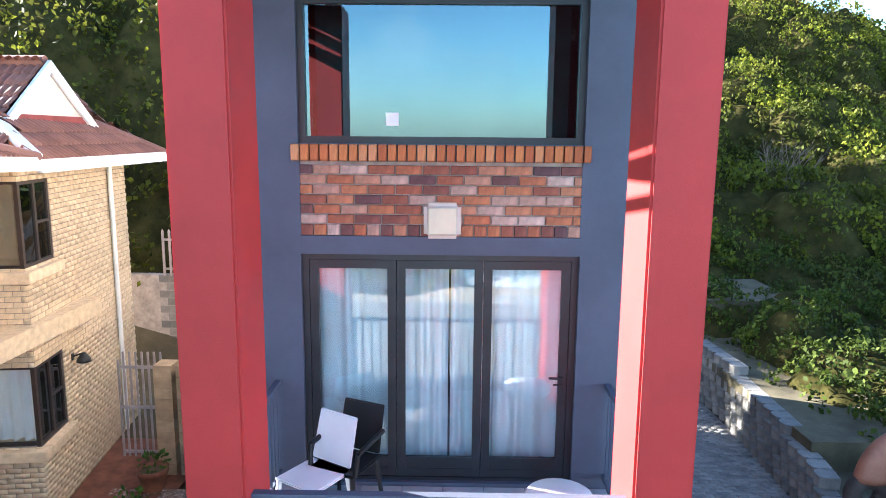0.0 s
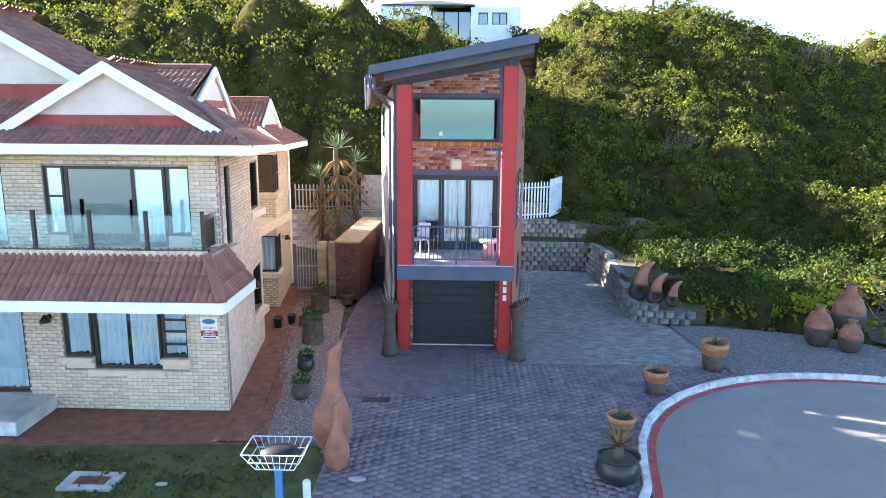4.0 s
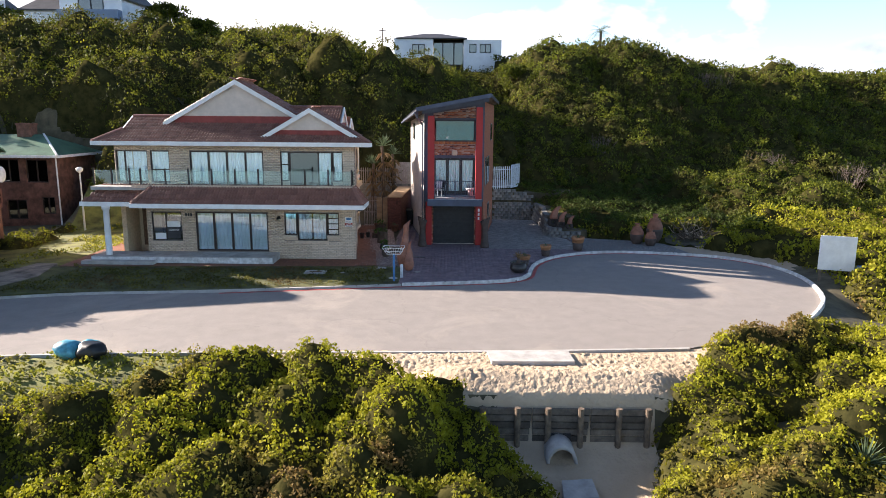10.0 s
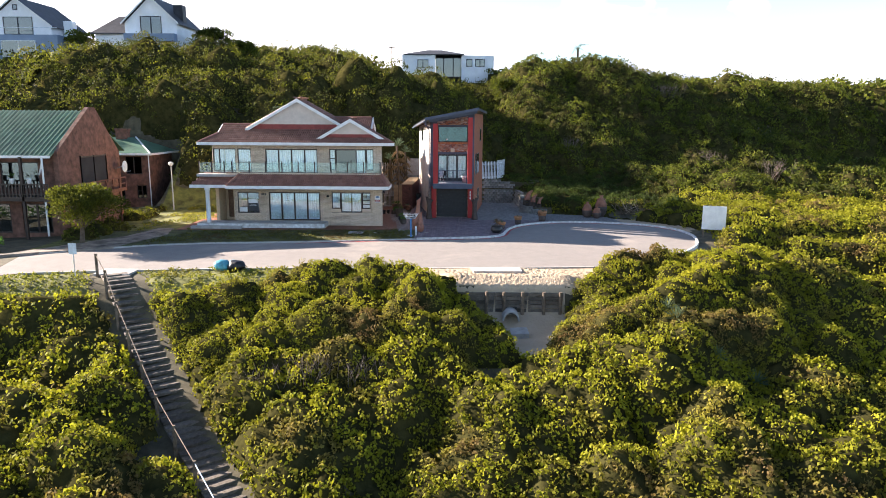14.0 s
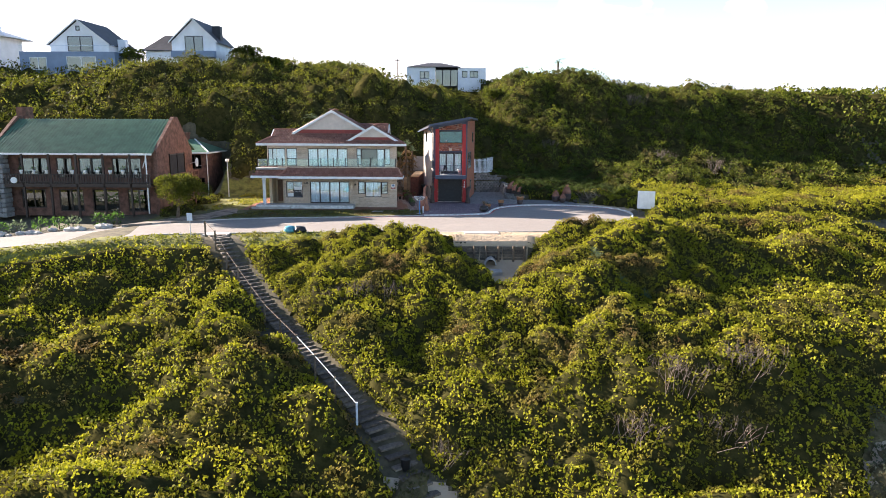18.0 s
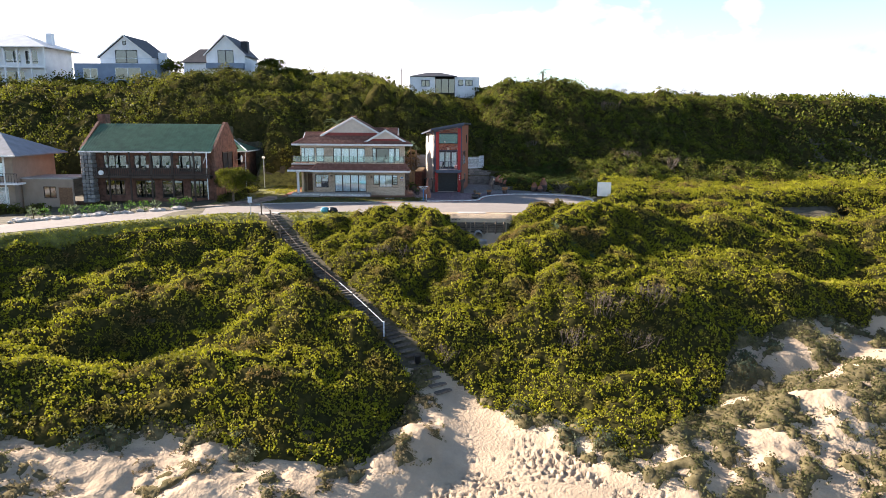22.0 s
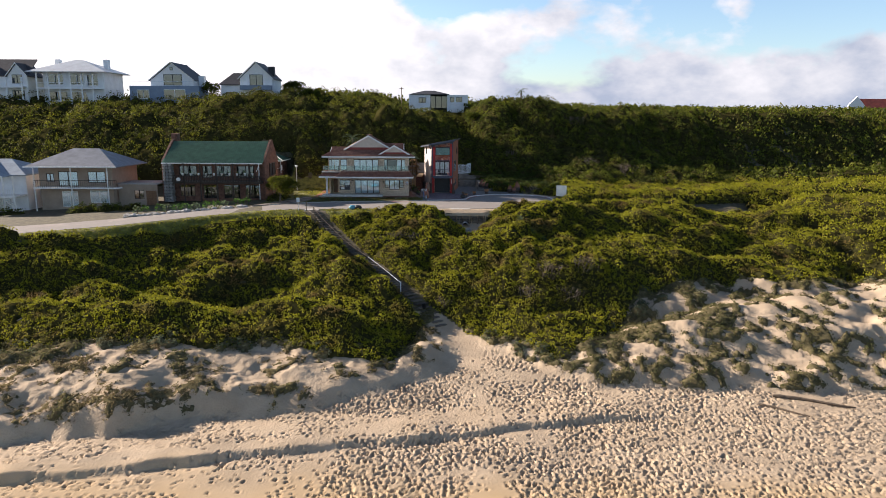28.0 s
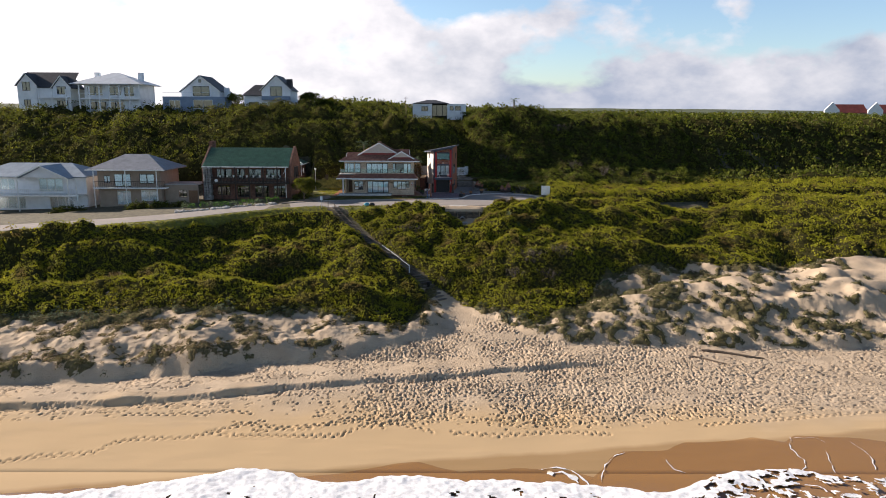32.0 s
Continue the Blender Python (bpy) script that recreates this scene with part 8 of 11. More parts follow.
for x, y, z, h in ((6.42, 3.8, 0.42, 1.52), (6.85, 3.35, 0.42, 1.2), (7.35, 3.1, 0.42, 0.96)):
    s_ = thing("horn_sculpture", "horn-shaped clay sculpture with a ring base", "sculpture", (x, y, z), group="horn sculptures on the wall")
    bm = bmesh.new()
    seg = 14
    rings = []
    for k in range(11):
        u = k / 10
        r = h * (0.17 * (1 - u) ** 0.55 + 0.012)
        cx = h * (0.02 + 0.30 * u ** 2.6)
        cz = h * (0.38 + 0.62 * (u - 0.12 * u ** 3))
        tilt = 0.95 * u ** 2
        rings.append([bm.verts.new((cx + r * math.cos(6.283 * i / seg) * math.cos(tilt), 0.62 * r * math.sin(6.283 * i / seg), cz - r * math.cos(6.283 * i / seg) * math.sin(tilt))) for i in range(seg)])
    for a, b in zip(rings, rings[1:]):
        for i in range(seg):
            bm.faces.new((a[i], a[(i + 1) % seg], b[(i + 1) % seg], b[i]))
    bm.faces.new(rings[0][::-1])
    bm.faces.new(rings[-1])
    part("horn", bm, M["gourd"], s_, "terracotta horn", True)
    bm = bmesh.new()
    n1, n2 = 24, 10
    R1, R2 = h * 0.15, h * 0.092
    vv = [[bm.verts.new(((R1 + R2 * math.cos(6.283 * j / n2)) * math.cos(6.283 * i / n1), 0.8 * R2 * math.sin(6.283 * j / n2), h * 0.24 + (R1 + R2 * math.cos(6.283 * j / n2)) * math.sin(6.283 * i / n1))) for j in range(n2)] for i in range(n1)]
    for i in range(n1):
        for j in range(n2):
            bm.faces.new((vv[i][j], vv[(i + 1) % n1][j], vv[(i + 1) % n1][(j + 1) % n2], vv[i][(j + 1) % n2]))
    part("ring", bm, M["horn_dark"], s_, "smoke-darkened ring", True)

# retaining walls of rounded concrete blocks
BLOCK_BM = bmesh.new()
prism(BLOCK_BM, [(-0.155, 0.22), (-0.165, 0.0), (-0.12, -0.085), (-0.04, -0.115), (0.04, -0.115), (0.12, -0.085), (0.165, 0.0), (0.155, 0.22)], 0, 0.19)
BLOCK = data_of("block", BLOCK_BM, M["block"])


def block_wall(label, line, z0, heights, side=1):
    root = thing("retaining_wall", label, "retaining wall", kind="structure")
    pts = np.array(line, float)
    s = np.r_[0, np.cumsum(np.hypot(*np.diff(pts, axis=0).T))]
    for r in range(12):
        k = 0.17 + (0.17 if r % 2 else 0)
        while k < s[-1]:
            if np.interp(k / s[-1], *heights) > r * 0.2 + 0.1:
                x, y = np.interp(k, s, pts[:, 0]), np.interp(k, s, pts[:, 1])
                e = min(k + 0.05, s[-1])
                dx, dy = np.interp(e, s, pts[:, 0]) - np.interp(k - 0.05, s, pts[:, 0]), np.interp(e, s, pts[:, 1]) - np.interp(k - 0.05, s, pts[:, 1])
                a = math.degrees(math.atan2(dy, dx)) + (0 if side > 0 else 180)
                back = Vector((-dy, dx, 0)).normalized() * 0.045 * r * side
                piece("block", BLOCK, root, pose(x + back.x, y + back.y, z0 + r * 0.2, 0, 0, a + random.uniform(-3, 3)))
            k += 0.34
    return root


block_wall("grey concrete block wall round the paved yard", [(2.9, 10.7), (5.95, 10.6), (6.15, 8.5), (6.05, 5.0), (5.85, 3.7), (6.05, 3.0), (6.6, 2.72), (7.9, 2.55)], -0.03, ((0, 0.3, 0.6, 0.78, 1), (1.2, 1.2, 0.95, 0.6, 0.42)))
block_wall("upper tier of grey concrete blocks", [(2.9, 12.3), (4.6, 12.3), (6.0, 12.0)], 1.2, ((0, 0.6, 1), (0.8, 0.7, 0.4)))
block_wall("highest tier of grey concrete blocks", [(2.9, 13.8), (4.4, 13.7)], 2.0, ((0, 1), (0.7, 0.5)))
bm = bmesh.new()
prism(bm, [(6.2, 3.0), (6.7, 2.85), (8.4, 2.7), (8.6, 5.0), (6.4, 6.0), (6.2, 4.5)], -0.2, 0.42)
prism(bm, [(2.7, 10.85), (6.1, 10.8), (6.3, 5.2), (9.5, 5.2), (9.5, 12.1), (2.7, 12.2)], -0.2, 0.95)
prism(bm, [(2.7, 12.5), (6.2, 12.2), (9.5, 12.0), (9.5, 15), (2.7, 15)], 0, 1.75)
tagged(part("planting_bed", bm, M["soil"]), "dark soil bank held by the block walls", "planting bed", kind="structure")


def palisade(label, a, b, z0, z1, material, step=0.16, group=""):
    """An upright-bar fence with two rails and pointed tops."""
    f = thing("palisade_fence", label, "fence", group=group)
    a, b = Vector((*a, 0)), Vector((*b, 0))
    n = int((b - a).length / step)
    for z in (z0 + 0.2, z1 - 0.25):
        beam("rail", (a.x, a.y, z), (b.x, b.y, z), 0.04, 0.05, material, f)
    bm = bmesh.new()
    box(bm, -0.03, 0.03, -0.012, 0.012, z0, z1 - 0.07)
    v = [bm.verts.new(p) for p in ((-0.03, -0.012, z1 - 0.07), (0.03, -0.012, z1 - 0.07), (0.03, 0.012, z1 - 0.07), (-0.03, 0.012, z1 - 0.07), (0, 0, z1))]
    for k in range(4):
        bm.faces.new((v[k], v[(k + 1) % 4], v[4]))
    me = data_of("pale", bm, material)
    ang = math.degrees(math.atan2(b.y - a.y, b.x - a.x))
    for k in range(n + 1):
        p = a + (b - a) * (k / n)
        piece("pale", me, f, pose(p.x, p.y, 0, 0, 0, ang))
    return f


M["palewhite"] = mat("white_steel_paint", (0.60, 0.66, 0.72), 0.5, vary=0.12, scale=5)
M["palegrey"] = mat("grey_steel_paint", (0.36, 0.31, 0.30), 0.5, vary=0.15, scale=5)
palisade("white steel palisade fence above the block wall", (4.4, 12.4), (5.2, 14.2), 2.1, 3.9, M["palewhite"])
palisade("white steel palisade fence above the block wall", (2.9, 11.6), (4.4, 12.4), 2.1, 3.8, M["palewhite"])
palisade("grey steel palisade fence on the back wall", (-7.2, 11.0), (-2.9, 11.0), 2.5, 3.7, M["palegrey"])
# back wall of blocks
bw = thing("back_wall", "rough concrete block wall behind the houses", "wall", kind="structure")
bm = bmesh.new()
box(bm, -9.0, -2.9, 11.1, 11.3, -0.1, 2.5)
box(bm, -4.4, -2.7, 12.2, 12.4, 2.4, 4.0)
part("wall_core", bm, M["mortar"], bw)
WB_BM = bmesh.new()
box(WB_BM, 0, 0.385, -0.012, 0.02, 0, 0.185)
WB = data_of("block", WB_BM, M["cobble"])
for r in range(13):
    for k in range(11):
        piece("block", WB, bw, pose(-7.4 + k * 0.4 + (0.2 if r % 2 else 0), 11.1, -0.1 + r * 0.2))
# gate, gate pillars, brick store
gate = thing("side_gate", "closed grey steel bar gate beside the house", "gate", (-6.05, 6.1, 0))
for nm, a in (("gate_frame", (0, 0.03, -0.02, 0.02, 0.05, 1.95)), ("gate_frame", (0.87, 0.9, -0.02, 0.02, 0.05, 1.95)), ("rail", (0.03, 0.87, -0.02, 0.02, 0.12, 0.17)), ("rail", (0.03, 0.87, -0.02, 0.02, 1.0, 1.05)), ("rail", (0.03, 0.87, -0.02, 0.02, 1.78, 1.83))):
    bm = bmesh.new()
    box(bm, *a)
    part(nm, bm, M["palegrey"], gate)
for k in range(7):
    bm = bmesh.new()
    box(bm, 0.1 + k * 0.115, 0.135 + k * 0.115, -0.012, 0.012, 0.05, 2.1)
    part("bar", bm, M["palegrey"], gate)
M["tanblock"] = mat_tones("tan_block", [(0.0, (0.36, 0.24, 0.14)), (1.0, (0.46, 0.33, 0.20))], vary=0.2, scale=4)
for x0, x1 in ((-5.12, -4.80), (-4.72, -4.42)):
    p = thing("gate_pillar", "tan concrete block gate pillar", "pillar", group="gate pillars")
    for r in range(10):
        bm = bmesh.new()
        box(bm, x0, x1, 5.5, 5.86, r * 0.205, r * 0.205 + 0.198)
        part("block", bm, M["tanblock"], p)
store = thing("brick_store", "low brown brick store beside the gate", "store")
bm = bmesh.new()
sheet(bm, [(-4.36, 5.0, 0), (-3.48, 5.0, 0), (-3.48, 5.0, 2.12), (-4.36, 5.0, 2.12)], (0, 4.6, 0))
for v in bm.verts:
    v.co.x += (v.co.y - 5.0) * 0.09
    if v.co.z > 1:
        v.co.z += (v.co.y - 5.0) * 0.05
part("wall", bm, M["brick_dark"], store)
bm = bmesh.new()
sheet(bm, [(-4.4, 4.97, 2.12), (-3.44, 4.97, 2.12), (-3.02, 9.6, 2.36), (-3.98, 9.6, 2.36)], (0, 0, 0.07))
part("coping", bm, M["tanblock"], store)
for r in range(24):
    for k in range(4):
        x = -4.36 + k * 0.234 - (0.117 if r % 2 else 0)
        a, b = max(x, -4.36), min(x + 0.222, -3.48)
        if b - a > 0.04:
            bm = bmesh.new()
            box(bm, a, b, 4.985, 5.0, r * 0.087, r * 0.087 + 0.075)
            part("brick", bm, M["brick_dark"], store)
wb = thing("wheelie_bin", "black plastic wheelie bin against the store", "bin", (-2.95, 7.3, 0))
bm = bmesh.new()
sheet(bm, [(-0.24, -0.27, 0.08), (0.24, -0.27, 0.08), (0.29, -0.34, 1.0), (-0.29, -0.34, 1.0)], (0, 0.62, 0))
part("body", bm, M["black"], wb)
bm = bmesh.new()
sheet(bm, [(-0.31, -0.38, 1.0), (0.31, -0.38, 1.0), (0.31, 0.33, 1.07), (-0.31, 0.33, 1.07)], (0, 0, 0.04))
part("lid", bm, M["black"], wb)
for s in (-0.24, 0.24):
    bm = bmesh.new()
    tube(bm, (s - 0.03, 0.3, 0.1), (s + 0.03, 0.3, 0.1), 0.1, seg=12)
    part("wheel", bm, M["black"], wb)

# kerbside bin on a blue post, short pale post, covers
kb = thing("litter_basket", "white wire basket with black bag on a blue post", "litter bin", (-2.72, -9.35, -0.03))
bm = bmesh.new()
box(bm, -0.05, 0.05, -0.05, 0.05, 0, 1.25)
part("post", bm, M["blue"], kb)
for z, w, d in ((1.28, 0.3, 0.2), (1.42, 0.4, 0.26), (1.58, 0.48, 0.32)):
    bm = bmesh.new()
    for p, q in (((-w, -d, z), (w, -d, z)), ((w, -d, z), (w, d, z)), ((w, d, z), (-w, d, z)), ((-w, d, z), (-w, -d, z))):
        tube(bm, p, q, 0.009, seg=5)
    part("hoop", bm, M["palewhite"], kb)
for k in range(9):
    u = -1 + k / 4
    for s in (-1, 1):
        bm = bmesh.new()
        tube(bm, (u * 0.3, s * 0.2, 1.28), (u * 0.48, s * 0.32, 1.58), 0.006, seg=5)
        part("wire", bm, M["palewhite"], kb)
bm = bmesh.new()
bmesh.ops.create_icosphere(bm, subdivisions=3, radius=0.3)
for v in bm.verts:
    v.co = Vector((v.co.x * 1.1, v.co.y * 0.8, v.co.z * 0.5)) * (1 + 0.12 * noise.noise(v.co * 5)) + Vector((0.05, 0, 1.44))
part("bin_bag", bm, M["black"], kb, "glossy black bin bag", True)
bm = bmesh.new()
lathe(bm, [(0.07, 0), (0.07, 0.6), (0.05, 0.64)], 12, (-2.42, -8.75, -0.02))
tagged(part("marker_post", bm, M["palewhite"], smooth=True), "short pale blue marker post by the drive", "post")
mh = thing("drain_cover", "concrete drain frame with a rusty lid in the lawn", "drain cover", (-6.62, -7.85, -0.03))
bm = bmesh.new()
wall_panel(bm, -0.5, 0.5, -0.3, 0.3, 0, 0.06, [(-0.3, 0.32, -0.16, 0.16)])
for v in bm.verts:
    v.co = Vector((v.co.x, v.co.z, v.co.y))
part("frame", bm, M["concrete"], mh)
bm = bmesh.new()
box(bm, -0.3, 0.32, -0.16, 0.16, 0, 0.04)
M["rust"] = mat("rusty_iron", (0.14, 0.06, 0.04), 0.8, vary=0.3, scale=8)
part("lid", bm, M["rust"], mh)
bm = bmesh.new()
box(bm, -2.15, -1.5, -4.12, -3.85, -0.02, 0.012)
tagged(part("drain_grate", bm, M["black"]), "dark drain grate in the paved drive", "drain grate")
for x, y, r in ((-5.3, -7.9, 0.09), (-3.6, -6.8, 0.22), (-2.8, -8.9, 0.16), (-1.75, -7.6, 0.13)):
    bm = bmesh.new()
    bmesh.ops.create_icosphere(bm, subdivisions=2, radius=r)
    for v in bm.verts:
        v.co = Vector((v.co.x * 1.3, v.co.y * 0.8, v.co.z * 0.3)) * (1 + 0.3 * noise.noise(v.co * 7 + Vector((x, y, 0)))) + Vector((x, y, 0.0))
    tagged(part("stone", bm, M["concrete"], smooth=True), "flat pale stone lying by the drive", "stone", group="stones by the drive")


# ---- plants that stand out ----
def yucca(label, at, trunk, blade, n, seed, skirt=True, group=""):
    rng = random.Random(seed)
    p = thing("yucca", label, "yucca", at, group=group)
    bm = bmesh.new()
    tube(bm, (0, 0, -0.2), (rng.uniform(-0.15, 0.15), 0, trunk), 0.14, 0.1, 8)
    part("trunk", bm, M["bark"], p)
    bm = bmesh.new()
    spikes(bm, n, (0, 0, trunk), blade, rng, 1.0, 0.035, 0.1)
    spikes(bm, n // 2, (0, 0, trunk + 0.1), blade * 0.8, rng, 1.25, 0.035, 0.05)
    part("crown", bm, M["aloe"], p, "rosette of stiff sword leaves")
    if skirt:
        bm = bmesh.new()
        for k in range(5):
            spikes(bm, 14, (0, 0, trunk * (0.35 + 0.14 * k)), blade * 0.8, rng, -1.0, 0.03, 0.5)
        part("dead_skirt", bm, M["straw"], p, "skirt of dry drooping leaves")["kind"] = "stuff"
    return p


YG = "yuccas behind the yard"
yucca("tall yucca with a dry brown skirt", (-5.1, 10.2, 0.4), 4.9, 0.95, 34, 1, group=YG)
yucca("yucca with a dry brown skirt", (-6.0, 10.4, 0.3), 3.7, 0.9, 30, 2, group=YG)
yucca("yucca with a dry brown skirt", (-4.4, 10.6, 0.4), 4.3, 0.8, 26, 3, group=YG)
YD = "yuccas on the dune"
for k, (x, y) in enumerate(((9.6, -24.6), (9.7, -25.9), (10.8, -27.6), (12.3, -28.0))):
    yucca("grey-green yucca among the dune bush", (x, y, gz(x, y)), 0.7 + 0.1 * k, 0.75, 34, 10 + k, False, YD)


def palm(label, at, trunk, frond, n, seed):
    rng = random.Random(seed)
    p = thing("palm", label, "palm", at)
    bm = bmesh.new()
    tube(bm, (0, 0, -0.5), (0, 0, trunk), 0.2, 0.15, 8)
    part("trunk", bm, M["bark"], p)
    bm = bmesh.new()
    for k in range(n):
        a = 6.283 * k / n + rng.uniform(-0.2, 0.2)
        e = rng.uniform(-0.2, 1.2)
        pts = []
        for j in range(7):
            u = j / 6
            pts.append(Vector((math.cos(a) * frond * u * math.cos(e * (1 - u * 0.5)), math.sin(a) * frond * u * math.cos(e * (1 - u * 0.5)), trunk + frond * (u * math.sin(e) - 0.55 * u * u))))
        for q, r_ in zip(pts, pts[1:]):
            d = (r_ - q).normalized()
            s = d.cross(Vector((0, 0, 1))).normalized()
            for sg in (-1, 1):
                for h in (0, 0.5):
                    o = q + (r_ - q) * h
                    t = o + (s * sg * 0.8 + d * 0.6 + Vector((0, 0, -0.25))) * frond * 0.24
                    bm.faces.new([bm.verts.new(v) for v in (o, o + d * 0.07, t)])
    part("fronds", bm, M["aloe"], p, "arching grey-green fronds")
    return p


palm("palm standing behind the brick house", (-15.8, 12.5, gz(-15.8, 12.5) + 0.5), 3.2, 2.0, 18, 4)
palm("lone palm on the hill crest", (17.7, 45.9, gz(17.7, 45.9) + 0.5), 3.2, 1.7, 16, 5)

M["dead_twig"] = mat("dead_twig", (0.15, 0.115, 0.09), 0.9, vary=0.3, scale=6)


def bare_twigs(label, x, y, z, wide, tall, n, seed):
    """A patch of leafless grey twigs that fork twice."""
    rng = random.Random(seed)
    bm = bmesh.new()
    for k in range(n):
        foot = Vector((x + rng.gauss(0, wide * 0.45), y + rng.gauss(0, wide * 0.4), z - 0.4))
        lean = Vector((rng.gauss(0.1, 0.35), rng.gauss(-0.15, 0.35), 1)).normalized()
        top = foot + lean * (tall * rng.uniform(0.5, 0.8) + 0.4)
        tube(bm, foot, top, 0.016, 0.010, 3)
        for q in range(3):
            tip = top + (lean + Vector((rng.gauss(0, 0.5), rng.gauss(0, 0.5), rng.gauss(0.1, 0.3)))).normalized() * tall * rng.uniform(0.25, 0.5)
            tube(bm, top + (tip - top) * 0.0, tip, 0.009, 0.004, 3)
    return tagged(part("bare_twigs", bm, M["dead_twig"]), label, "twigs", group="bare twigs in the bush", kind="stuff")


for k, (x, y, up, wide, tall, n) in enumerate(((-7.6, -28.4, 0.7, 1.0, 1.0, 40), (-5.7, -28.0, 0.8, 1.1, 1.2, 50), (-3.6, -27.8, 0.8, 0.9, 1.1, 40), (11.4, -36.8, 0.5, 1.5, 1.3, 70), (15.4, -35.6, 0.5, 1.6, 1.3, 80), (9.1, -38.6, 0.4, 1.2, 1.0, 45), (-0.3, -39.7, 0.3, 0.9, 0.8, 30), (13.6, -38.4, 0.3, 1.5, 1.1, 60))):
    bare_twigs("bare grey-brown twigs among the dune bush", x, y, gz(x, y) + up, wide, tall, n, 300 + k)
for k, (x, y, up, wide, tall, n) in enumerate(((28.0, 22.3, 1.2, 1.5, 1.9, 60), (13.0, 20.8, 1.2, 0.9, 1.4, 30), (27.0, 36.0, 1.3, 2.2, 1.3, 60), (34.5, 19.5, 1.3, 1.5, 2.0, 40))):
    bare_twigs("bare grey twigs among the hillside bush", x, y, gz(x, y) + up, wide, tall, n, 320 + k)

bp = thing("branch_pile", "pile of dead grey-brown branches on sand", "branches", (15.0, 2.6, gz(15.0, 2.6)))
rng = random.Random(3)
for k in range(60):
    bm = bmesh.new()
    a = Vector((rng.uniform(-1.1, 1.1), rng.uniform(-0.6, 0.6), rng.uniform(0, 0.4)))
    d = Vector((rng.gauss(0, 1), rng.gauss(0, 0.6), abs(rng.gauss(0.5, 0.5)))).normalized()
    b = a + d * rng.uniform(0.5, 1.0)
    c = b + (d + Vector((rng.gauss(0, 0.5), rng.gauss(0, 0.5), rng.gauss(0.1, 0.5)))).normalized() * rng.uniform(0.3, 0.7)
    r = rng.uniform(0.012, 0.05)
    tube(bm, a, b, r, r * 0.7, 5)
    tube(bm, b, c, r * 0.7, r * 0.25, 5)
    part("branch", bm, M["twig"] if k % 4 == 0 else M["bark"], bp)

# sign board and boxes at the end of the turning circle
sb = thing("sign_board", "plain white board on two timber legs", "sign board", (17.65, -8.6, 0.0), -18)
bm = bmesh.new()
box(bm, -0.75, 0.75, -0.02, 0.02, 0.5, 2.1)
part("board", bm, M["white"], sb)
for x in (-0.62, 0.62):
    bm = bmesh.new()
    box(bm, x - 0.05, x + 0.05, 0.02, 0.12, -0.3, 2.0)
    part("leg", bm, M["timber"], sb)
for x, y, m_, l_ in ((18.9, -8.4, "blue", "blue plastic box beside the sign board"), (19.5, -8.2, "white", "white box beside the sign board")):
    u = thing("utility_box", l_, "box", (x, y, 0.1))
    bm = bmesh.new()
    box(bm, -0.25, 0.25, -0.2, 0.2, 0, 0.5)
    bmesh.ops.bevel(bm, geom=bm.edges[:], offset=0.03, segments=2, affect="EDGES")
    part("body", bm, M[m_], u)
    bm = bmesh.new()
    box(bm, -0.27, 0.27, -0.22, 0.22, 0.5, 0.55)
    part("lid", bm, M[m_], u)


# ---- steps down the dune ----
stair = thing("beach_steps", "long flight of weathered timber steps down the dune", "steps", kind="structure")
sp = np.array(STAIR, float)
ss = np.r_[0, np.cumsum(np.hypot(*np.diff(sp, axis=0).T))]


def on_stair(s):
    x, y = np.interp(s, ss, sp[:, 0]), np.interp(s, ss, sp[:, 1])
    e = s + 0.1 if s + 0.1 < ss[-1] else s
    dx, dy = np.interp(e, ss, sp[:, 0]) - np.interp(e - 0.1, ss, sp[:, 0]), np.interp(e, ss, sp[:, 1]) - np.interp(e - 0.1, ss, sp[:, 1])
    return x, y, math.degrees(math.atan2(dy, dx))


def stair_z(s):
    x, y, _ = on_stair(s)
    return gz(x, y) + 0.12


TREAD_BM = bmesh.new()
box(TREAD_BM, -0.2, 0.2, -0.62, 0.62, -0.12, 0.0)
bmesh.ops.bevel(TREAD_BM, geom=TREAD_BM.edges[:], offset=0.012, segments=1, affect="EDGES")
M["sleeper"] = mat_tones("weathered_sleeper", [(0.0, (0.085, 0.07, 0.056)), (1.0, (0.175, 0.145, 0.115))], 0.9, 6.0, 0.25)
TREAD = data_of("tread", TREAD_BM, M["sleeper"])
s_at, last = 0.4, None
while s_at < ss[-1] - 0.5:
    x, y, a = on_stair(s_at)
    piece("tread", TREAD, stair, pose(x, y, stair_z(s_at) + random.uniform(-0.015, 0.015), 0, 0, a + random.uniform(-2, 2)))
    s_at += 0.42 if s_at < 22 else 0.62
bm = bmesh.new()
box(bm, -18.1, -16.3, -20.9, -19.6, -0.5, -0.05)
part("top_landing", bm, M["concrete"], stair)
hr = thing("handrail", "weathered timber handrail on dark posts beside the steps", "handrail")
prev = None
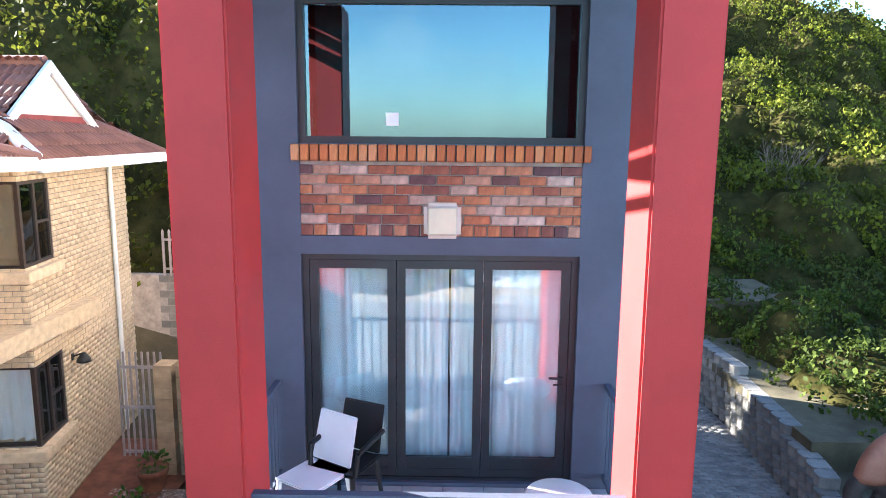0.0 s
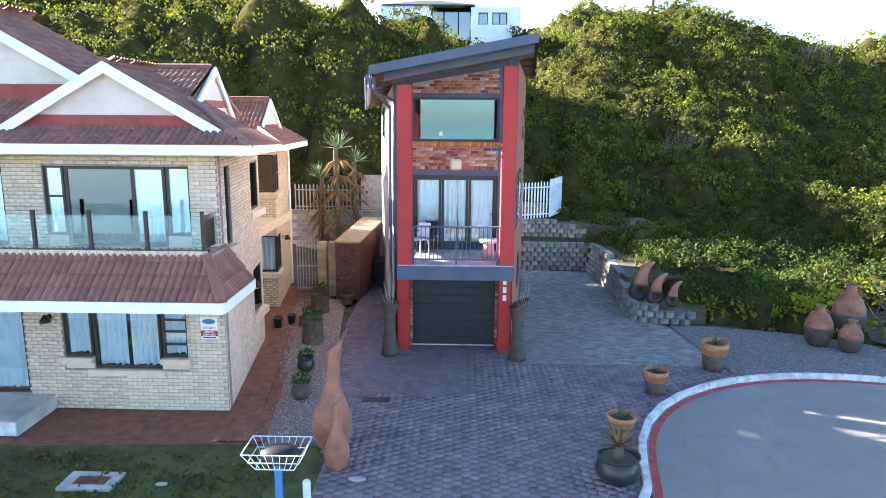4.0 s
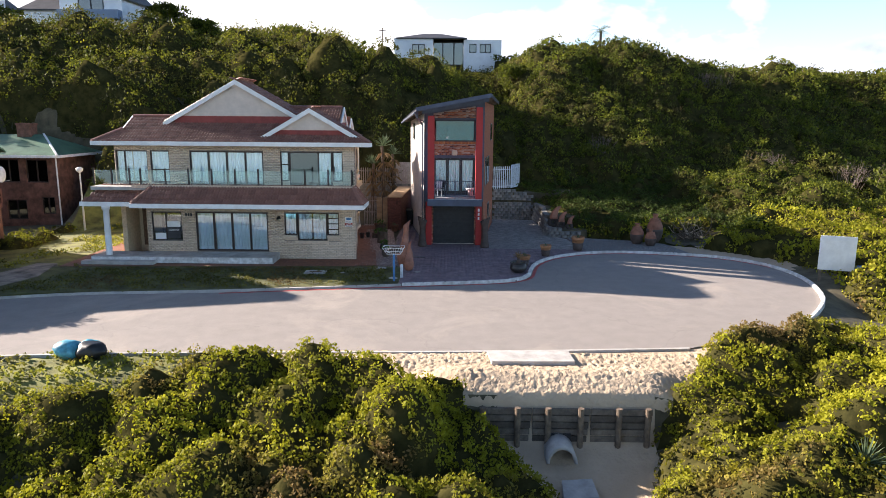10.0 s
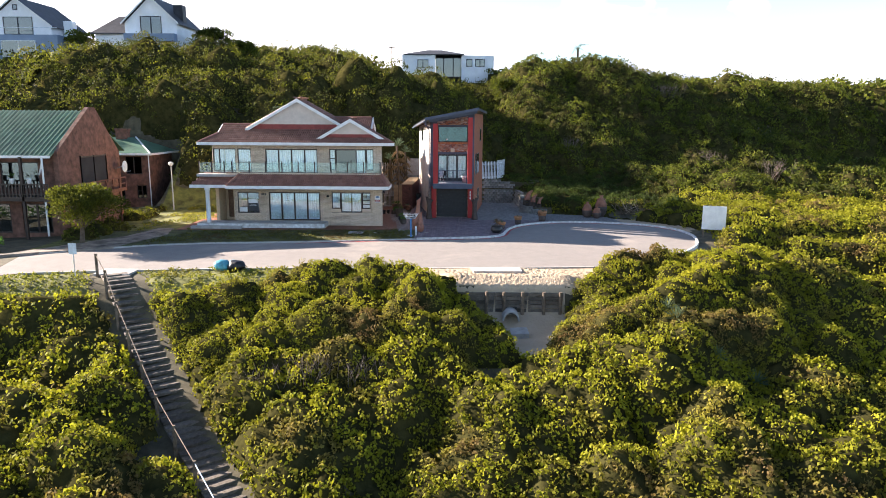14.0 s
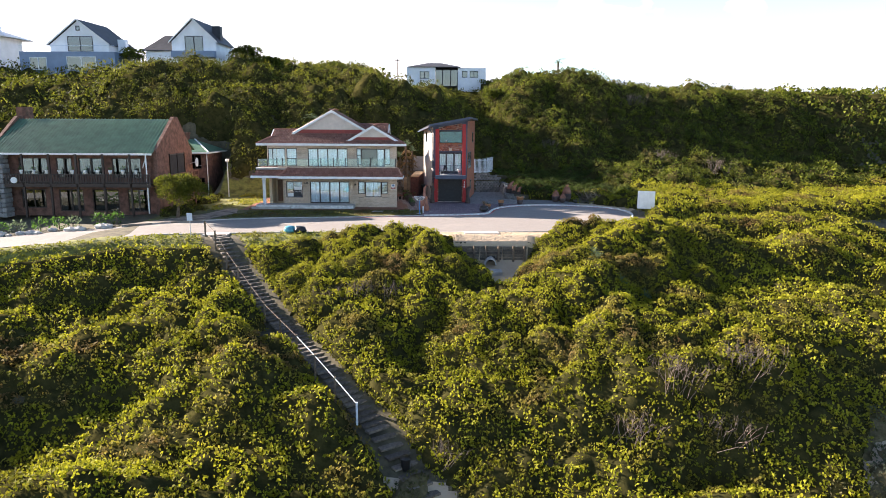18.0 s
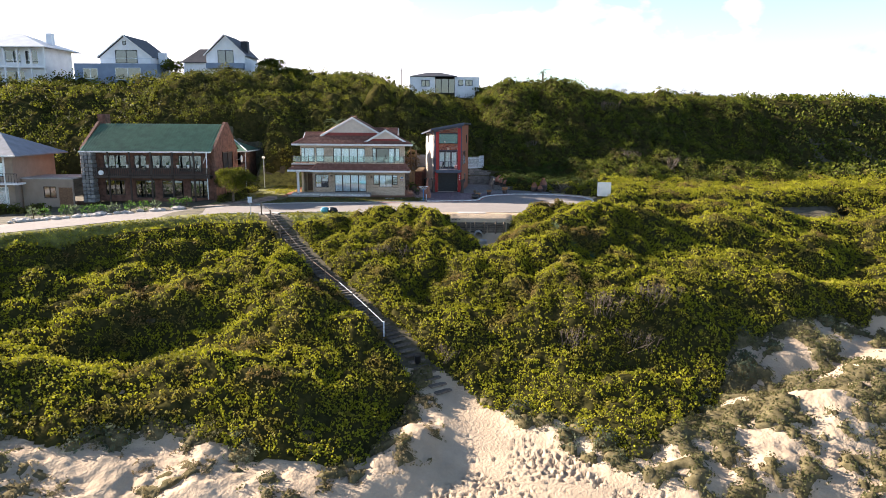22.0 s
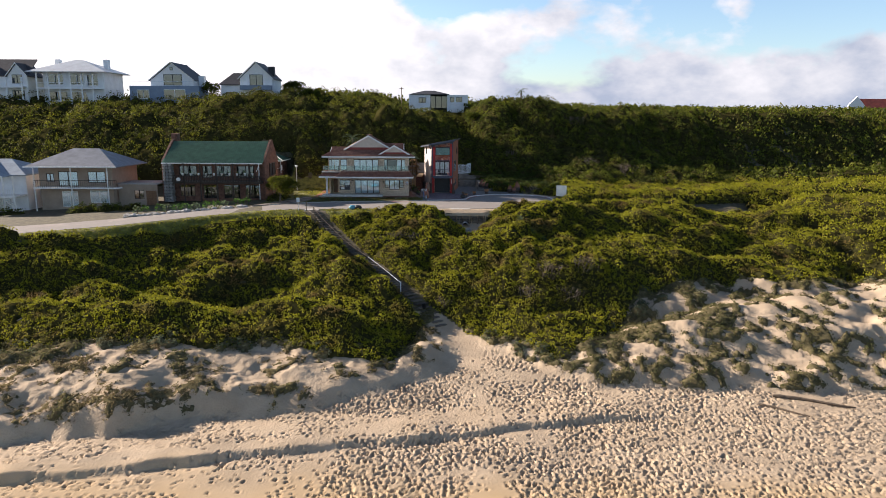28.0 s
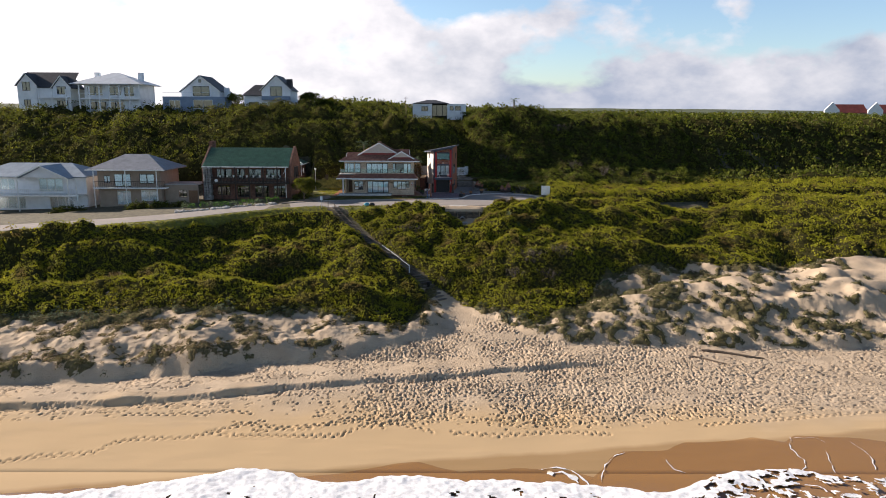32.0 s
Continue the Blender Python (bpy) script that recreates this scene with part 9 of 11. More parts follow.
for k, s in enumerate(np.arange(0.0, 23.6, 2.15)):
    x, y, a = on_stair(s)
    n = Vector((math.sin(math.radians(a)), -math.cos(math.radians(a)), 0)) * 0.72
    p = Vector((x, y, stair_z(s))) + n
    h = 1.05
    bm = bmesh.new()
    box(bm, p.x - 0.05, p.x + 0.05, p.y - 0.05, p.y + 0.05, p.z - 0.5, p.z + h)
    last_post = k >= 10
    part("post", bm, M["palewhite"] if last_post else M["timber"], hr, "white end post" if last_post else "")
    if prev is not None:
        bm = bmesh.new()
        tube(bm, prev, (p.x, p.y, p.z + h - 0.08), 0.022)
        part("rail", bm, M["palewhite"] if k >= 8 else M["timber"], hr)
    prev = (p.x, p.y, p.z + h - 0.08)
bm = bmesh.new()
lathe(bm, [(0.2, 0), (0.22, 0.1), (0.24, 0.55), (0.26, 0.6)], 14, (-2.0, -40.3, gz(-2.0, -40.3)))
tagged(part("litter_drum", bm, M["black"], smooth=True), "black litter drum at the foot of the steps", "litter bin")

# ---- timber wall, culvert and apron at the gully ----
tw = thing("timber_wall", "low timber plank wall holding back sand", "retaining wall", kind="structure")
for x in (0.8, 1.75, 2.6, 3.5, 4.55, 5.35):
    bm = bmesh.new()
    tube(bm, (x, -21.84, -2.6), (x, -21.84, -0.56), 0.085, 0.085, 10)
    part("post", bm, M["timber"], tw)
for r in range(6):
    for x0, x1 in ((0.7, 2.16), (2.18, 3.78), (3.8, 5.5)):
        bm = bmesh.new()
        box(bm, x0, x1 - (0.02 * r), -21.75, -21.67, -0.8 - r * 0.2, -0.625 - r * 0.2)
        bmesh.ops.bevel(bm, geom=bm.edges[:], offset=0.01, segments=1, affect="EDGES")
        part("plank", bm, M["sleeper"], tw)
cv = thing("culvert", "rounded concrete culvert mouth below the timber wall", "culvert", (2.9, -22.15, -1.72))
bm = bmesh.new()
n = 12
for y0, y1, r in ((-0.45, 0.55, 0.42),):
    rings = [[bm.verts.new((q * math.cos(math.pi * i / n), y, q * 1.2 * math.sin(math.pi * i / n) - 0.1)) for i in range(n + 1)] for y, q in ((y0, r), (y1, r), (y1, r - 0.08), (y0, r - 0.08))]
    for a, b in zip(rings, rings[1:] + rings[:1]):
        for i in range(n):
            bm.faces.new((a[i], a[i + 1], b[i + 1], b[i]))
part("shell", bm, M["concrete"], cv, smooth=True)
# near-black panel added as the shade inside the pipe
bm = bmesh.new()
box(bm, -0.34, 0.34, 0.3, 0.34, -0.3, 0.4)
part("mouth_shade", bm, M["dark"], cv)
bm = bmesh.new()
sheet(bm, [(2.75, -23.9, -2.05), (3.65, -23.8, -2.05), (3.6, -23.1, -1.95), (2.8, -23.2, -1.95)], (0, 0, -0.25))
tagged(part("concrete_slab", bm, M["concrete"]), "tilted grey concrete slab in the sandy gully", "slab")
bm = bmesh.new()
prism(bm, [(1.15, -19.7), (3.69, -19.63), (3.65, -18.7), (1.04, -18.78)], -0.4, -0.01)
tagged(part("concrete_apron", bm, M["concrete"]), "pale concrete apron at the road edge", "slab", kind="structure")
bm = bmesh.new()
pts = ribbon_points([(-22, -20.75), (-12, -19.2), (1, -18.73), (7.7, -18.15)], 1.0)
for (ax, ay), (bx, by) in zip(pts, pts[1:]):
    prism(bm, [(ax, ay - 0.06), (bx, by - 0.06), (bx, by + 0.05), (ax, ay + 0.05)], -0.3, -0.045)
ob = tagged(part("road_edging", bm, M["concrete"]), "worn pale concrete edging of the road", "edging", kind="structure")

# ---- road-side things ----
lampp = thing("street_lamp", "slim grey street lamp beside the lawn", "street lamp", (-24.2, 4.2, -0.1))
bm = bmesh.new()
tube(bm, (0, 0, 0), (0, 0, 3.8), 0.07, 0.045, 8)
part("pole", bm, M["galv"], lampp)
bm = bmesh.new()
lathe(bm, [(0.08, 3.78), (0.2, 3.9), (0.22, 4.05), (0.1, 4.14)], 12)
part("lantern", bm, M["white"], lampp, smooth=True)
spst = thing("road_sign", "small white road sign on a grey pole", "road sign", (-18.75, -21.3, -0.7))
bm = bmesh.new()
tube(bm, (0, 0, 0), (0, 0, 2.3), 0.03)
part("pole", bm, M["galv"], spst)
bm = bmesh.new()
box(bm, -0.2, 0.2, -0.045, -0.03, 1.75, 2.3)
part("plate", bm, M["palewhite"], spst)
for k, (x, y, r, m_, l_) in enumerate(((-11.95, -19.5, 0.38, "teal", "tied teal refuse bag at the road edge"), (-11.45, -19.25, 0.3, "teal", "tied pale blue refuse bag at the road edge"), (-11.2, -19.6, 0.40, "black", "tied black refuse bag at the road edge"))):
    if "teal" not in M:
        M["teal"] = mat("teal_plastic", (0.08, 0.32, 0.42), 0.4, vary=0.3, scale=5)
    bm = bmesh.new()
    bmesh.ops.create_icosphere(bm, subdivisions=3, radius=r)
    for v in bm.verts:
        v.co = Vector((v.co.x * 1.15, v.co.y, v.co.z * 0.8)) * (1 + 0.22 * noise.noise(v.co * 4 + Vector((k, 0, 0)))) + Vector((x, y, 0.15))
    b = tagged(part("refuse_bag", bm, M[m_], smooth=True), l_, "refuse bag", group="refuse bags at the road edge")

def tree(label, at, crown, trunk, blade, n, seed, material="leaf_hill", group=""):
    """Tapered trunk, forking limbs, and a crown of many leaves in uneven clumps."""
    rng = random.Random(seed)
    t = thing("tree", label, "tree", at, group=group)
    cx, cy, cz = crown
    bm = bmesh.new()
    tube(bm, (0, 0, -0.3), (0.1, 0.05, trunk), 0.05 * cz + 0.06, 0.1, 8)
    part("trunk", bm, M["bark"], t)
    lm = bmesh.new()
    for k in range(15):
        a, e = rng.uniform(0, 6.283), rng.uniform(0.05, 1.35)
        c = Vector((math.cos(a) * math.cos(e) * cx * 0.72, math.sin(a) * math.cos(e) * cy * 0.72, trunk + cz * (0.2 + 0.55 * math.sin(e))))
        bm = bmesh.new()
        tube(bm, (0.1, 0.05, trunk * 0.9), c, 0.07, 0.02, 5)
        part("limb", bm, M["bark"], t)
        leaf_crown(lm, n // 15, c, cx * rng.uniform(0.3, 0.48), blade, rng, 0.62, 0.5)
    part("crown", lm, M[material], t, "uneven dense green crown")
    return t


tree("low spreading round-crowned tree beside the green-roofed house", (-23.2, -12.5, -0.2), (2.7, 2.6, 2.7), 1.2, 0.17, 13000, 41, "leaf_left")

TG = "trees on the hill crest"
for k, (x, y, w, h, tr, n) in enumerate(((-30.4, 36.0, 3.1, 3.8, 1.1, 4500), (-27.0, 35.6, 2.3, 2.8, 0.8, 2700), (-17.7, 36.0, 2.8, 2.4, 0.6, 2400), (-21.0, 36.5, 1.8, 1.4, 0.6, 1500), (6.7, 36.0, 1.9, 1.9, 0.9, 1800), (-48.0, 36.0, 2.4, 2.6, 1.5, 1800))):
    tree("round-crowned dark green tree on the hill crest", (x, y, gz(x, y) + 0.6), (w, w, h), tr, 0.3, n, 60 + k, group=TG)

# ---- neighbouring houses along the road ----
gh = thing("green_roofed_house", "long dark red brick house with a green sheet roof", "house")
bm = bmesh.new()
wall_panel(bm, -40.2, -26.2, -0.4, 5.3, -9.0, -8.75, [(-38.6, -36.0, 3.2, 4.8), (-35.2, -33.8, 3.0, 4.8), (-33.2, -31.0, 3.2, 4.8), (-30.2, -27.6, 3.0, 4.8), (-38.6, -36.4, 0.3, 2.0), (-35.2, -33.0, 0.0, 2.0), (-32.2, -29.8, 0.0, 2.0), (-29.0, -27.0, 0.0, 2.0)])
part("front_wall", bm, M["brick_wall_dark"], gh, "dark red brick front")
# inner walls coloured near-black to pass for unlit rooms
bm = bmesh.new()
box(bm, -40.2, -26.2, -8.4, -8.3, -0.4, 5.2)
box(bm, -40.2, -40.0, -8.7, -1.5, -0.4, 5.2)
part("inner_shade_wall", bm, M["dark"], gh)
for x0, x1, z0, z1 in ((-38.6, -36.0, 3.2, 4.8), (-35.2, -33.8, 3.0, 4.8), (-33.2, -31.0, 3.2, 4.8), (-30.2, -27.6, 3.0, 4.8), (-38.6, -36.4, 0.3, 2.0), (-35.2, -33.0, 0.0, 2.0), (-32.2, -29.8, 0.0, 2.0), (-29.0, -27.0, 0.0, 2.0)):
    glazed(gh, "window", x0, x1, z0, z1, -8.95, M["brown"], M["tinted"], splits=((x0 + x1) / 2,), bar=0.08, curtain=1 if x0 in (-33.2,) else 0)
bm = bmesh.new()
sheet(bm, [(-40.7, -10.1, 5.25), (-26.1, -10.1, 5.25), (-26.1, -5.0, 8.2), (-40.7, -5.0, 8.2)], (0, 0, -0.1))
part("front_roof", bm, M["green_roof"], gh, "weathered green corrugated sheet roof")
bm = bmesh.new()
sheet(bm, [(-40.7, -5.0, 8.2), (-26.1, -5.0, 8.2), (-26.1, 0, 5.25), (-40.7, 0, 5.25)], (0, 0, -0.1))
part("rear_roof", bm, M["green_roof"], gh)
for k in range(47):
    x = -40.55 + k * 0.31
    bm = bmesh.new()
    sheet(bm, [(x, -10.1, 5.26), (x + 0.08, -10.1, 5.26), (x + 0.08, -5.02, 8.21), (x, -5.02, 8.21)], (0, 0, 0.04))
    part("roof_rib", bm, M["green_roof"], gh)
beam("gutter", (-40.7, -10.15, 5.27), (-26.1, -10.15, 5.27), 0.1, 0.16, M["white"], gh, "white gutter")
for x in (-26.2, -40.9):
    bm = bmesh.new()
    sheet(bm, [(x, -9.6, -0.4), (x, -1.3, -0.4), (x, -1.3, 5.2), (x, -4.4, 8.45), (x, -5.2, 8.45), (x, -9.6, 5.5)], (0.3, 0, 0))
    part("gable_wall", bm, M["brick_wall_dark"], gh, "stepped dark red brick gable wall")
bm = bmesh.new()
box(bm, -41.2, -40.3, -4.4, -3.2, 7.5, 9.3)
part("chimney", bm, M["brick_wall_dark"], gh)
bm = bmesh.new()
box(bm, -40.0, -26.3, -10.3, -9.0, 2.3, 2.6)
part("balcony_floor", bm, M["brown"], gh, "dark timber balcony")
for z in (2.75, 3.4):
    beam("rail", (-40.0, -10.28, z + 0.06), (-26.3, -10.28, z + 0.06), 0.06, 0.08, M["brown"], gh)
for k in range(59):
    bm = bmesh.new()
    box(bm, -39.95 + k * 0.234, -39.85 + k * 0.234, -10.3, -10.26, 2.6, 3.4)
    part("baluster", bm, M["brown"], gh)
for k in range(6):
    bm = bmesh.new()
    box(bm, -39.95 + k * 2.37, -39.79 + k * 2.37, -10.3, -10.14, -0.4, 5.2)
    part("post", bm, M["brown"], gh)
for k in range(10):
    bm = bmesh.new()
    x = -37.6 + k * 1.12
    lathe(bm, [(0.1, 0), (0.16, 0.3), (0.17, 0.34)], 10, (x, -10.28, 3.46))
    w = tagged(part("plant_pot", bm, M["white"], smooth=True), "small white pot on the dark balcony rail", "plant pot", group="pots on the balcony rail")
    bm = bmesh.new()
    leaf_crown(bm, 18, (x, -10.28, 3.9), 0.16, 0.14, random.Random(k))
    part("plant", bm, M["plant"], w)
bm = bmesh.new()
tube(bm, (-26.6, -10.2, 5.2), (-26.6, -10.25, 0), 0.06)
tube(bm, (-26.6, -10.2, 4.9), (-27.1, -9.8, 4.0), 0.05)
part("downpipe", bm, M["white"], gh)
# rear wing behind the gable: brick walls, hipped green roof, chimney
bm = bmesh.new()
wall_panel(bm, -33.6, -27.6, -0.4, 4.75, 7.4, 7.65, [(-31.6, -30.2, 2.7, 4.3), (-29.7, -28.2, 2.7, 4.3), (-31.3, -29.9, 0.1, 1.5), (-28.8, -27.9, 0.5, 1.7)])
part("wing_wall", bm, M["brick_wall_dark"], gh, "weathered red-brown brick wall of the rear wing")
for b6 in ((-27.85, -27.6, 7.65, 12.5, -0.4, 4.75), (-33.6, -27.6, 12.5, 12.7, -0.4, 4.75), (-33.6, -33.4, 7.65, 12.5, -0.4, 4.75)):
    bm = bmesh.new()
    box(bm, *b6)
    part("wing_wall", bm, M["brick_wall_dark"], gh)
# near-black panel in place of the wing's shaded rooms
bm = bmesh.new()
box(bm, -33.3, -27.9, 8.6, 8.7, -0.4, 4.7)
part("wing_shade_panel", bm, M["dark"], gh)
for a in ((-31.6, -30.2, 2.7, 4.3), (-29.7, -28.2, 2.7, 4.3), (-31.3, -29.9, 0.1, 1.5), (-28.8, -27.9, 0.5, 1.7)):
    glazed(gh, "window", *a, 7.46, M["brown"], M["tinted"], splits=((a[0] + a[1]) / 2,), bar=0.07)
for pts in ([(-34, 6.8, 4.6), (-27.1, 6.8, 4.6), (-29.7, 9.9, 5.95), (-34, 9.9, 5.95)], [(-27.1, 6.8, 4.6), (-27.1, 13.1, 4.6), (-29.7, 9.9, 5.95)], [(-27.1, 13.1, 4.6), (-34, 13.1, 4.6), (-34, 9.9, 5.95), (-29.7, 9.9, 5.95)]):
    bm = bmesh.new()
    sheet(bm, pts, (0, 0, -0.08))
    part("wing_roof", bm, M["green_roof"], gh)
beam("wing_gutter", (-33.9, 6.77, 4.62), (-27.1, 6.77, 4.62), 0.08, 0.18, M["white"], gh, "white gutter board")
beam("wing_gutter", (-27.07, 6.8, 4.62), (-27.07, 13.1, 4.62), 0.08, 0.18, M["white"], gh, "white gutter board")
beam("wing_hip", (-27.08, 6.78, 4.68), (-29.7, 9.9, 6.03), 0.12, 0.08, M["white"], gh)
bm = bmesh.new()
box(bm, -31.4, -30.4, 9.5, 10.3, 5.2, 6.75)
box(bm, -31.46, -30.34, 9.44, 10.36, 6.6, 6.75)
part("wing_chimney", bm, M["brick_wall_dark"], gh)
bm = bmesh.new()
tube(bm, (-27.5, 7.3, 4.5), (-27.5, 7.3, -0.3), 0.05)
part("downpipe", bm, M["white"], gh)
# dish aerial on the gable corner
dish = new("dish_aerial")
dish.parent = gh
tagged(dish, "round pale dish aerial on a bracket")
bm = bmesh.new()
lathe(bm, [(0.0, 0.0), (0.2, 0.03), (0.36, 0.1), (0.45, 0.17), (0.45, 0.19), (0.0, 0.03)], 20)
for v in bm.verts:
    v.co = Vector((-25.35 + v.co.z * 0.9, -2.0 + v.co.x * 0.9, 4.05 + v.co.y))
part("dish", bm, M["palewhite"], dish, smooth=True)
bm = bmesh.new()
tube(bm, (-25.9, -2.0, 3.9), (-25.36, -2.0, 4.05), 0.03)
tube(bm, (-25.3, -2.0, 3.65), (-24.75, -2.0, 3.72), 0.015)
part("bracket", bm, M["galv"], dish)
# timber balcony along the gable wall
bm = bmesh.new()
box(bm, -25.88, -24.9, -9.4, -2.6, 2.3, 2.55)
part("side_balcony", bm, M["balcony_red"], gh, "red-brown timber balcony along the gable wall")
for z in (2.85, 3.3):
    beam("rail", (-24.93, -9.4, z + 0.05), (-24.93, -2.6, z + 0.05), 0.05, 0.08, M["balcony_red"], gh)
for k in range(8):
    bm = bmesh.new()
    box(bm, -24.98, -24.88, -9.4 + k * 0.96, -9.3 + k * 0.96, (-0.2 if k % 3 == 0 else 2.5), 3.35)
    part("post", bm, M["balcony_red"], gh)
# opening high in the gable wall, with its frame and a basin-shaped lamp
# near-black sheet instead of a pane: the opening's inner shade as colour
bm = bmesh.new()
box(bm, -25.9, -25.88, -6.9, -3.5, 3.2, 5.0)
part("side_window_dark", bm, M["dark"], gh)
for a, b in (((-25.86, -6.95, 3.15), (-25.86, -3.45, 3.15)), ((-25.86, -6.95, 5.05), (-25.86, -3.45, 5.05)), ((-25.86, -6.95, 3.1), (-25.86, -6.95, 5.1)), ((-25.86, -5.2, 3.1), (-25.86, -5.2, 5.1)), ((-25.86, -3.45, 3.1), (-25.86, -3.45, 5.1))):
    beam("side_window_frame", a, b, 0.09, 0.09, M["brown"], gh)
bm = bmesh.new()
lathe(bm, [(0.3, 0), (0.3, 0.05)], 20)
for v in bm.verts:
    v.co = Vector((-38.3 + v.co.x, -10.31 - v.co.z, 2.9 + v.co.y * 0.9))
part("round_plaque", bm, M["white"], gh, "round white plaque")
rs = random.Random(5)
pillar = new("stone_pillar")
pillar.parent = gh
tagged(pillar, "rough natural stone corner pillar")
for r in range(13):
    for c in range(3):
        bm = bmesh.new()
        w = 0.42 + rs.uniform(-0.05, 0.05)
        box(bm, -40.45 + c * 0.42, -40.45 + c * 0.42 + w * 0.93, -10.4 - rs.uniform(0, 0.05), -9.3, -0.4 + r * 0.43, -0.4 + r * 0.43 + 0.39)
        bmesh.ops.bevel(bm, geom=bm.edges[:], offset=0.05, segments=1, affect="EDGES")
        part("stone", bm, M["cobble"], pillar)
# garden in front of it: stones, shrubs
bm = bmesh.new()
rng = random.Random(8)
for k in range(46):
    x = rng.uniform(-41, -27)
    y = -17.0 + (x + 27) * 0.5 + rng.uniform(-0.4, 1.6)
    st = bmesh.ops.create_icosphere(bm, subdivisions=1, radius=rng.uniform(0.2, 0.5))
    for v in st["verts"]:
        v.co = Vector((v.co.x * 1.3, v.co.y, v.co.z * 0.6)) + Vector((x, y, gz(x, y) + 0.1))
tagged(part("garden_stones", bm, M["concrete"]), "row of pale garden stones along the road", "stones", kind="stuff")
for k in range(12):
    x = -40 + k * 1.15
    y = -15.6 + (x + 27) * 0.45 + rng.uniform(-0.6, 1.5)
    sh = thing("garden_shrub", "small grey-green garden shrub before the dark house", "shrub", (x, y, gz(x, y)), group="garden shrubs")
    bm = bmesh.new()
    leaf_crown(bm, 120, (0, 0, 0.5), 0.6, 0.22, rng, 0.8)
    part("leaves", bm, M["aloe"] if k % 3 == 0 else M["plant"], sh)
    bm = bmesh.new()
    tube(bm, (0, 0, -0.1), (0, 0, 0.5), 0.04)
    part("stem", bm, M["bark"], sh)


def hip_roof(parent, x0, x1, y0, y1, z, top, material, inset=None, label=""):
    """A hipped roof over a rectangle: four slopes as parts."""
    i = inset if inset is not None else (y1 - y0) / 2
    ym = (y0 + y1) / 2
    a, b, c, d = (x0, y0, z), (x1, y0, z), (x1, y1, z), (x0, y1, z)
    e, f = (x0 + i, ym, top), (x1 - i, ym, top)
    for pts in ([a, b, f, e], [b, c, f], [c, d, e, f], [d, a, e]):
        bm = bmesh.new()
        sheet(bm, pts, (0, 0, -0.12))
        part("roof_slope", bm, material, parent, label)


M["tanwall"] = mat("tan_plaster", (0.34, 0.26, 0.20), 0.8, vary=0.1, scale=1.0, bump=0.2, bump_scale=30)
h4 = thing("tan_house", "two-storey tan house with a grey hipped roof", "house", (0, 0, -1.0))
F4 = -12.0
W4 = [(-54.7, -51.9, 3.0, 5.1), (-50.5, -48.0, 3.5, 5.1), (-56.4, -55.3, 3.6, 4.8), (-54.4, -52.1, 0.0, 2.3), (-50.4, -47.7, 0.6, 2.4)]
bm = bmesh.new()
wall_panel(bm, -57.4, -47.0, -0.4, 5.8, F4, F4 + 0.25, W4)
part("front_wall", bm, M["tanwall"], h4)
bm = bmesh.new()
box(bm, -57.4, -57.15, F4 + 0.25, -4, -0.4, 5.8)
box(bm, -47.25, -47.0, F4 + 0.25, -4, -0.4, 5.8)
box(bm, -57.1, -47.3, -10.5, -10.4, -0.4, 5.8)
part("side_wall", bm, M["tanwall"], h4)
for a in W4:
    glazed(h4, "window", *a, F4 + 0.05, M["white"] if a[2] < 1 else M["brown"], M["glass"], splits=((a[0] + a[1]) / 2,), bar=0.09, curtain=1)
hip_roof(h4, -58.6, -45.6, -13.6, -3.4, 5.85, 8.2, M["grey_roof"], 4.6, "grey hipped sheet roof")
beam("gutter", (-58.6, -13.62, 5.9), (-45.6, -13.62, 5.9), 0.1, 0.18, M["white"], h4)
bm = bmesh.new()
box(bm, -57.6, -45.7, -13.4, F4, 2.75, 2.95)
part("balcony_floor", bm, M["white"], h4)
for x in (-57.4, -52.2, -47.1):
    bm = bmesh.new()
    tube(bm, (x, -13.3, -0.4), (x, -13.3, 5.8), 0.09)
    part("post", bm, M["white"], h4)
for k in range(40):
    bm = bmesh.new()
    box(bm, -57.5 + k * 0.3, -57.47 + k * 0.3, -13.36, -13.33, 2.95, 3.9)
    part("baluster", bm, M["brown"], h4)
beam("rail", (-57.5, -13.34, 3.98), (-45.8, -13.34, 3.98), 0.06, 0.07, M["brown"], h4)
an = thing("garage_annex", "low tan garage between two houses", "garage", (0, 0, -0.9))
bm = bmesh.new()
wall_panel(bm, -46.8, -41.2, -0.3, 3.1, -11.0, -10.8, [(-44.5, -43.1, 1.0, 2.3)])
part("front_wall", bm, M["tanwall"], an)
bm = bmesh.new()
box(bm, -46.9, -41.1, -11.1, -6, 3.1, 3.25)
part("flat_roof", bm, M["concrete"], an)
glazed(an, "window", -44.5, -43.1, 1.0, 2.3, -10.95, M["brown"], M["glass"], splits=(-43.8,), bar=0.08)
bm = bmesh.new()
box(bm, -42.8, -41.3, -11.02, -10.98, -0.3, 2.2)
part("garage_door", bm, M["wood"], an)

h5 = thing("white_beach_house", "white beach house with a blue-grey roof and balcony", "house", (0, 0, -2.0))
F5 = -11.5
W5 = [(-75.0, -71.5, 3.3, 5.2), (-67.5, -63.5, 3.1, 5.3), (-74.5, -70.0, 0.2, 2.2), (-66.0, -62.0, 0.2, 2.2)]
bm = bmesh.new()
wall_panel(bm, -78, -59.6, -0.4, 5.6, F5, F5 + 0.25, W5)
part("front_wall", bm, M["ashwhite"], h5)
bm = bmesh.new()
box(bm, -59.85, -59.6, F5 + 0.25, -4, -0.4, 5.6)
box(bm, -77.9, -59.9, -10.0, -9.9, -0.4, 5.6)
part("side_wall", bm, M["ashwhite"], h5)
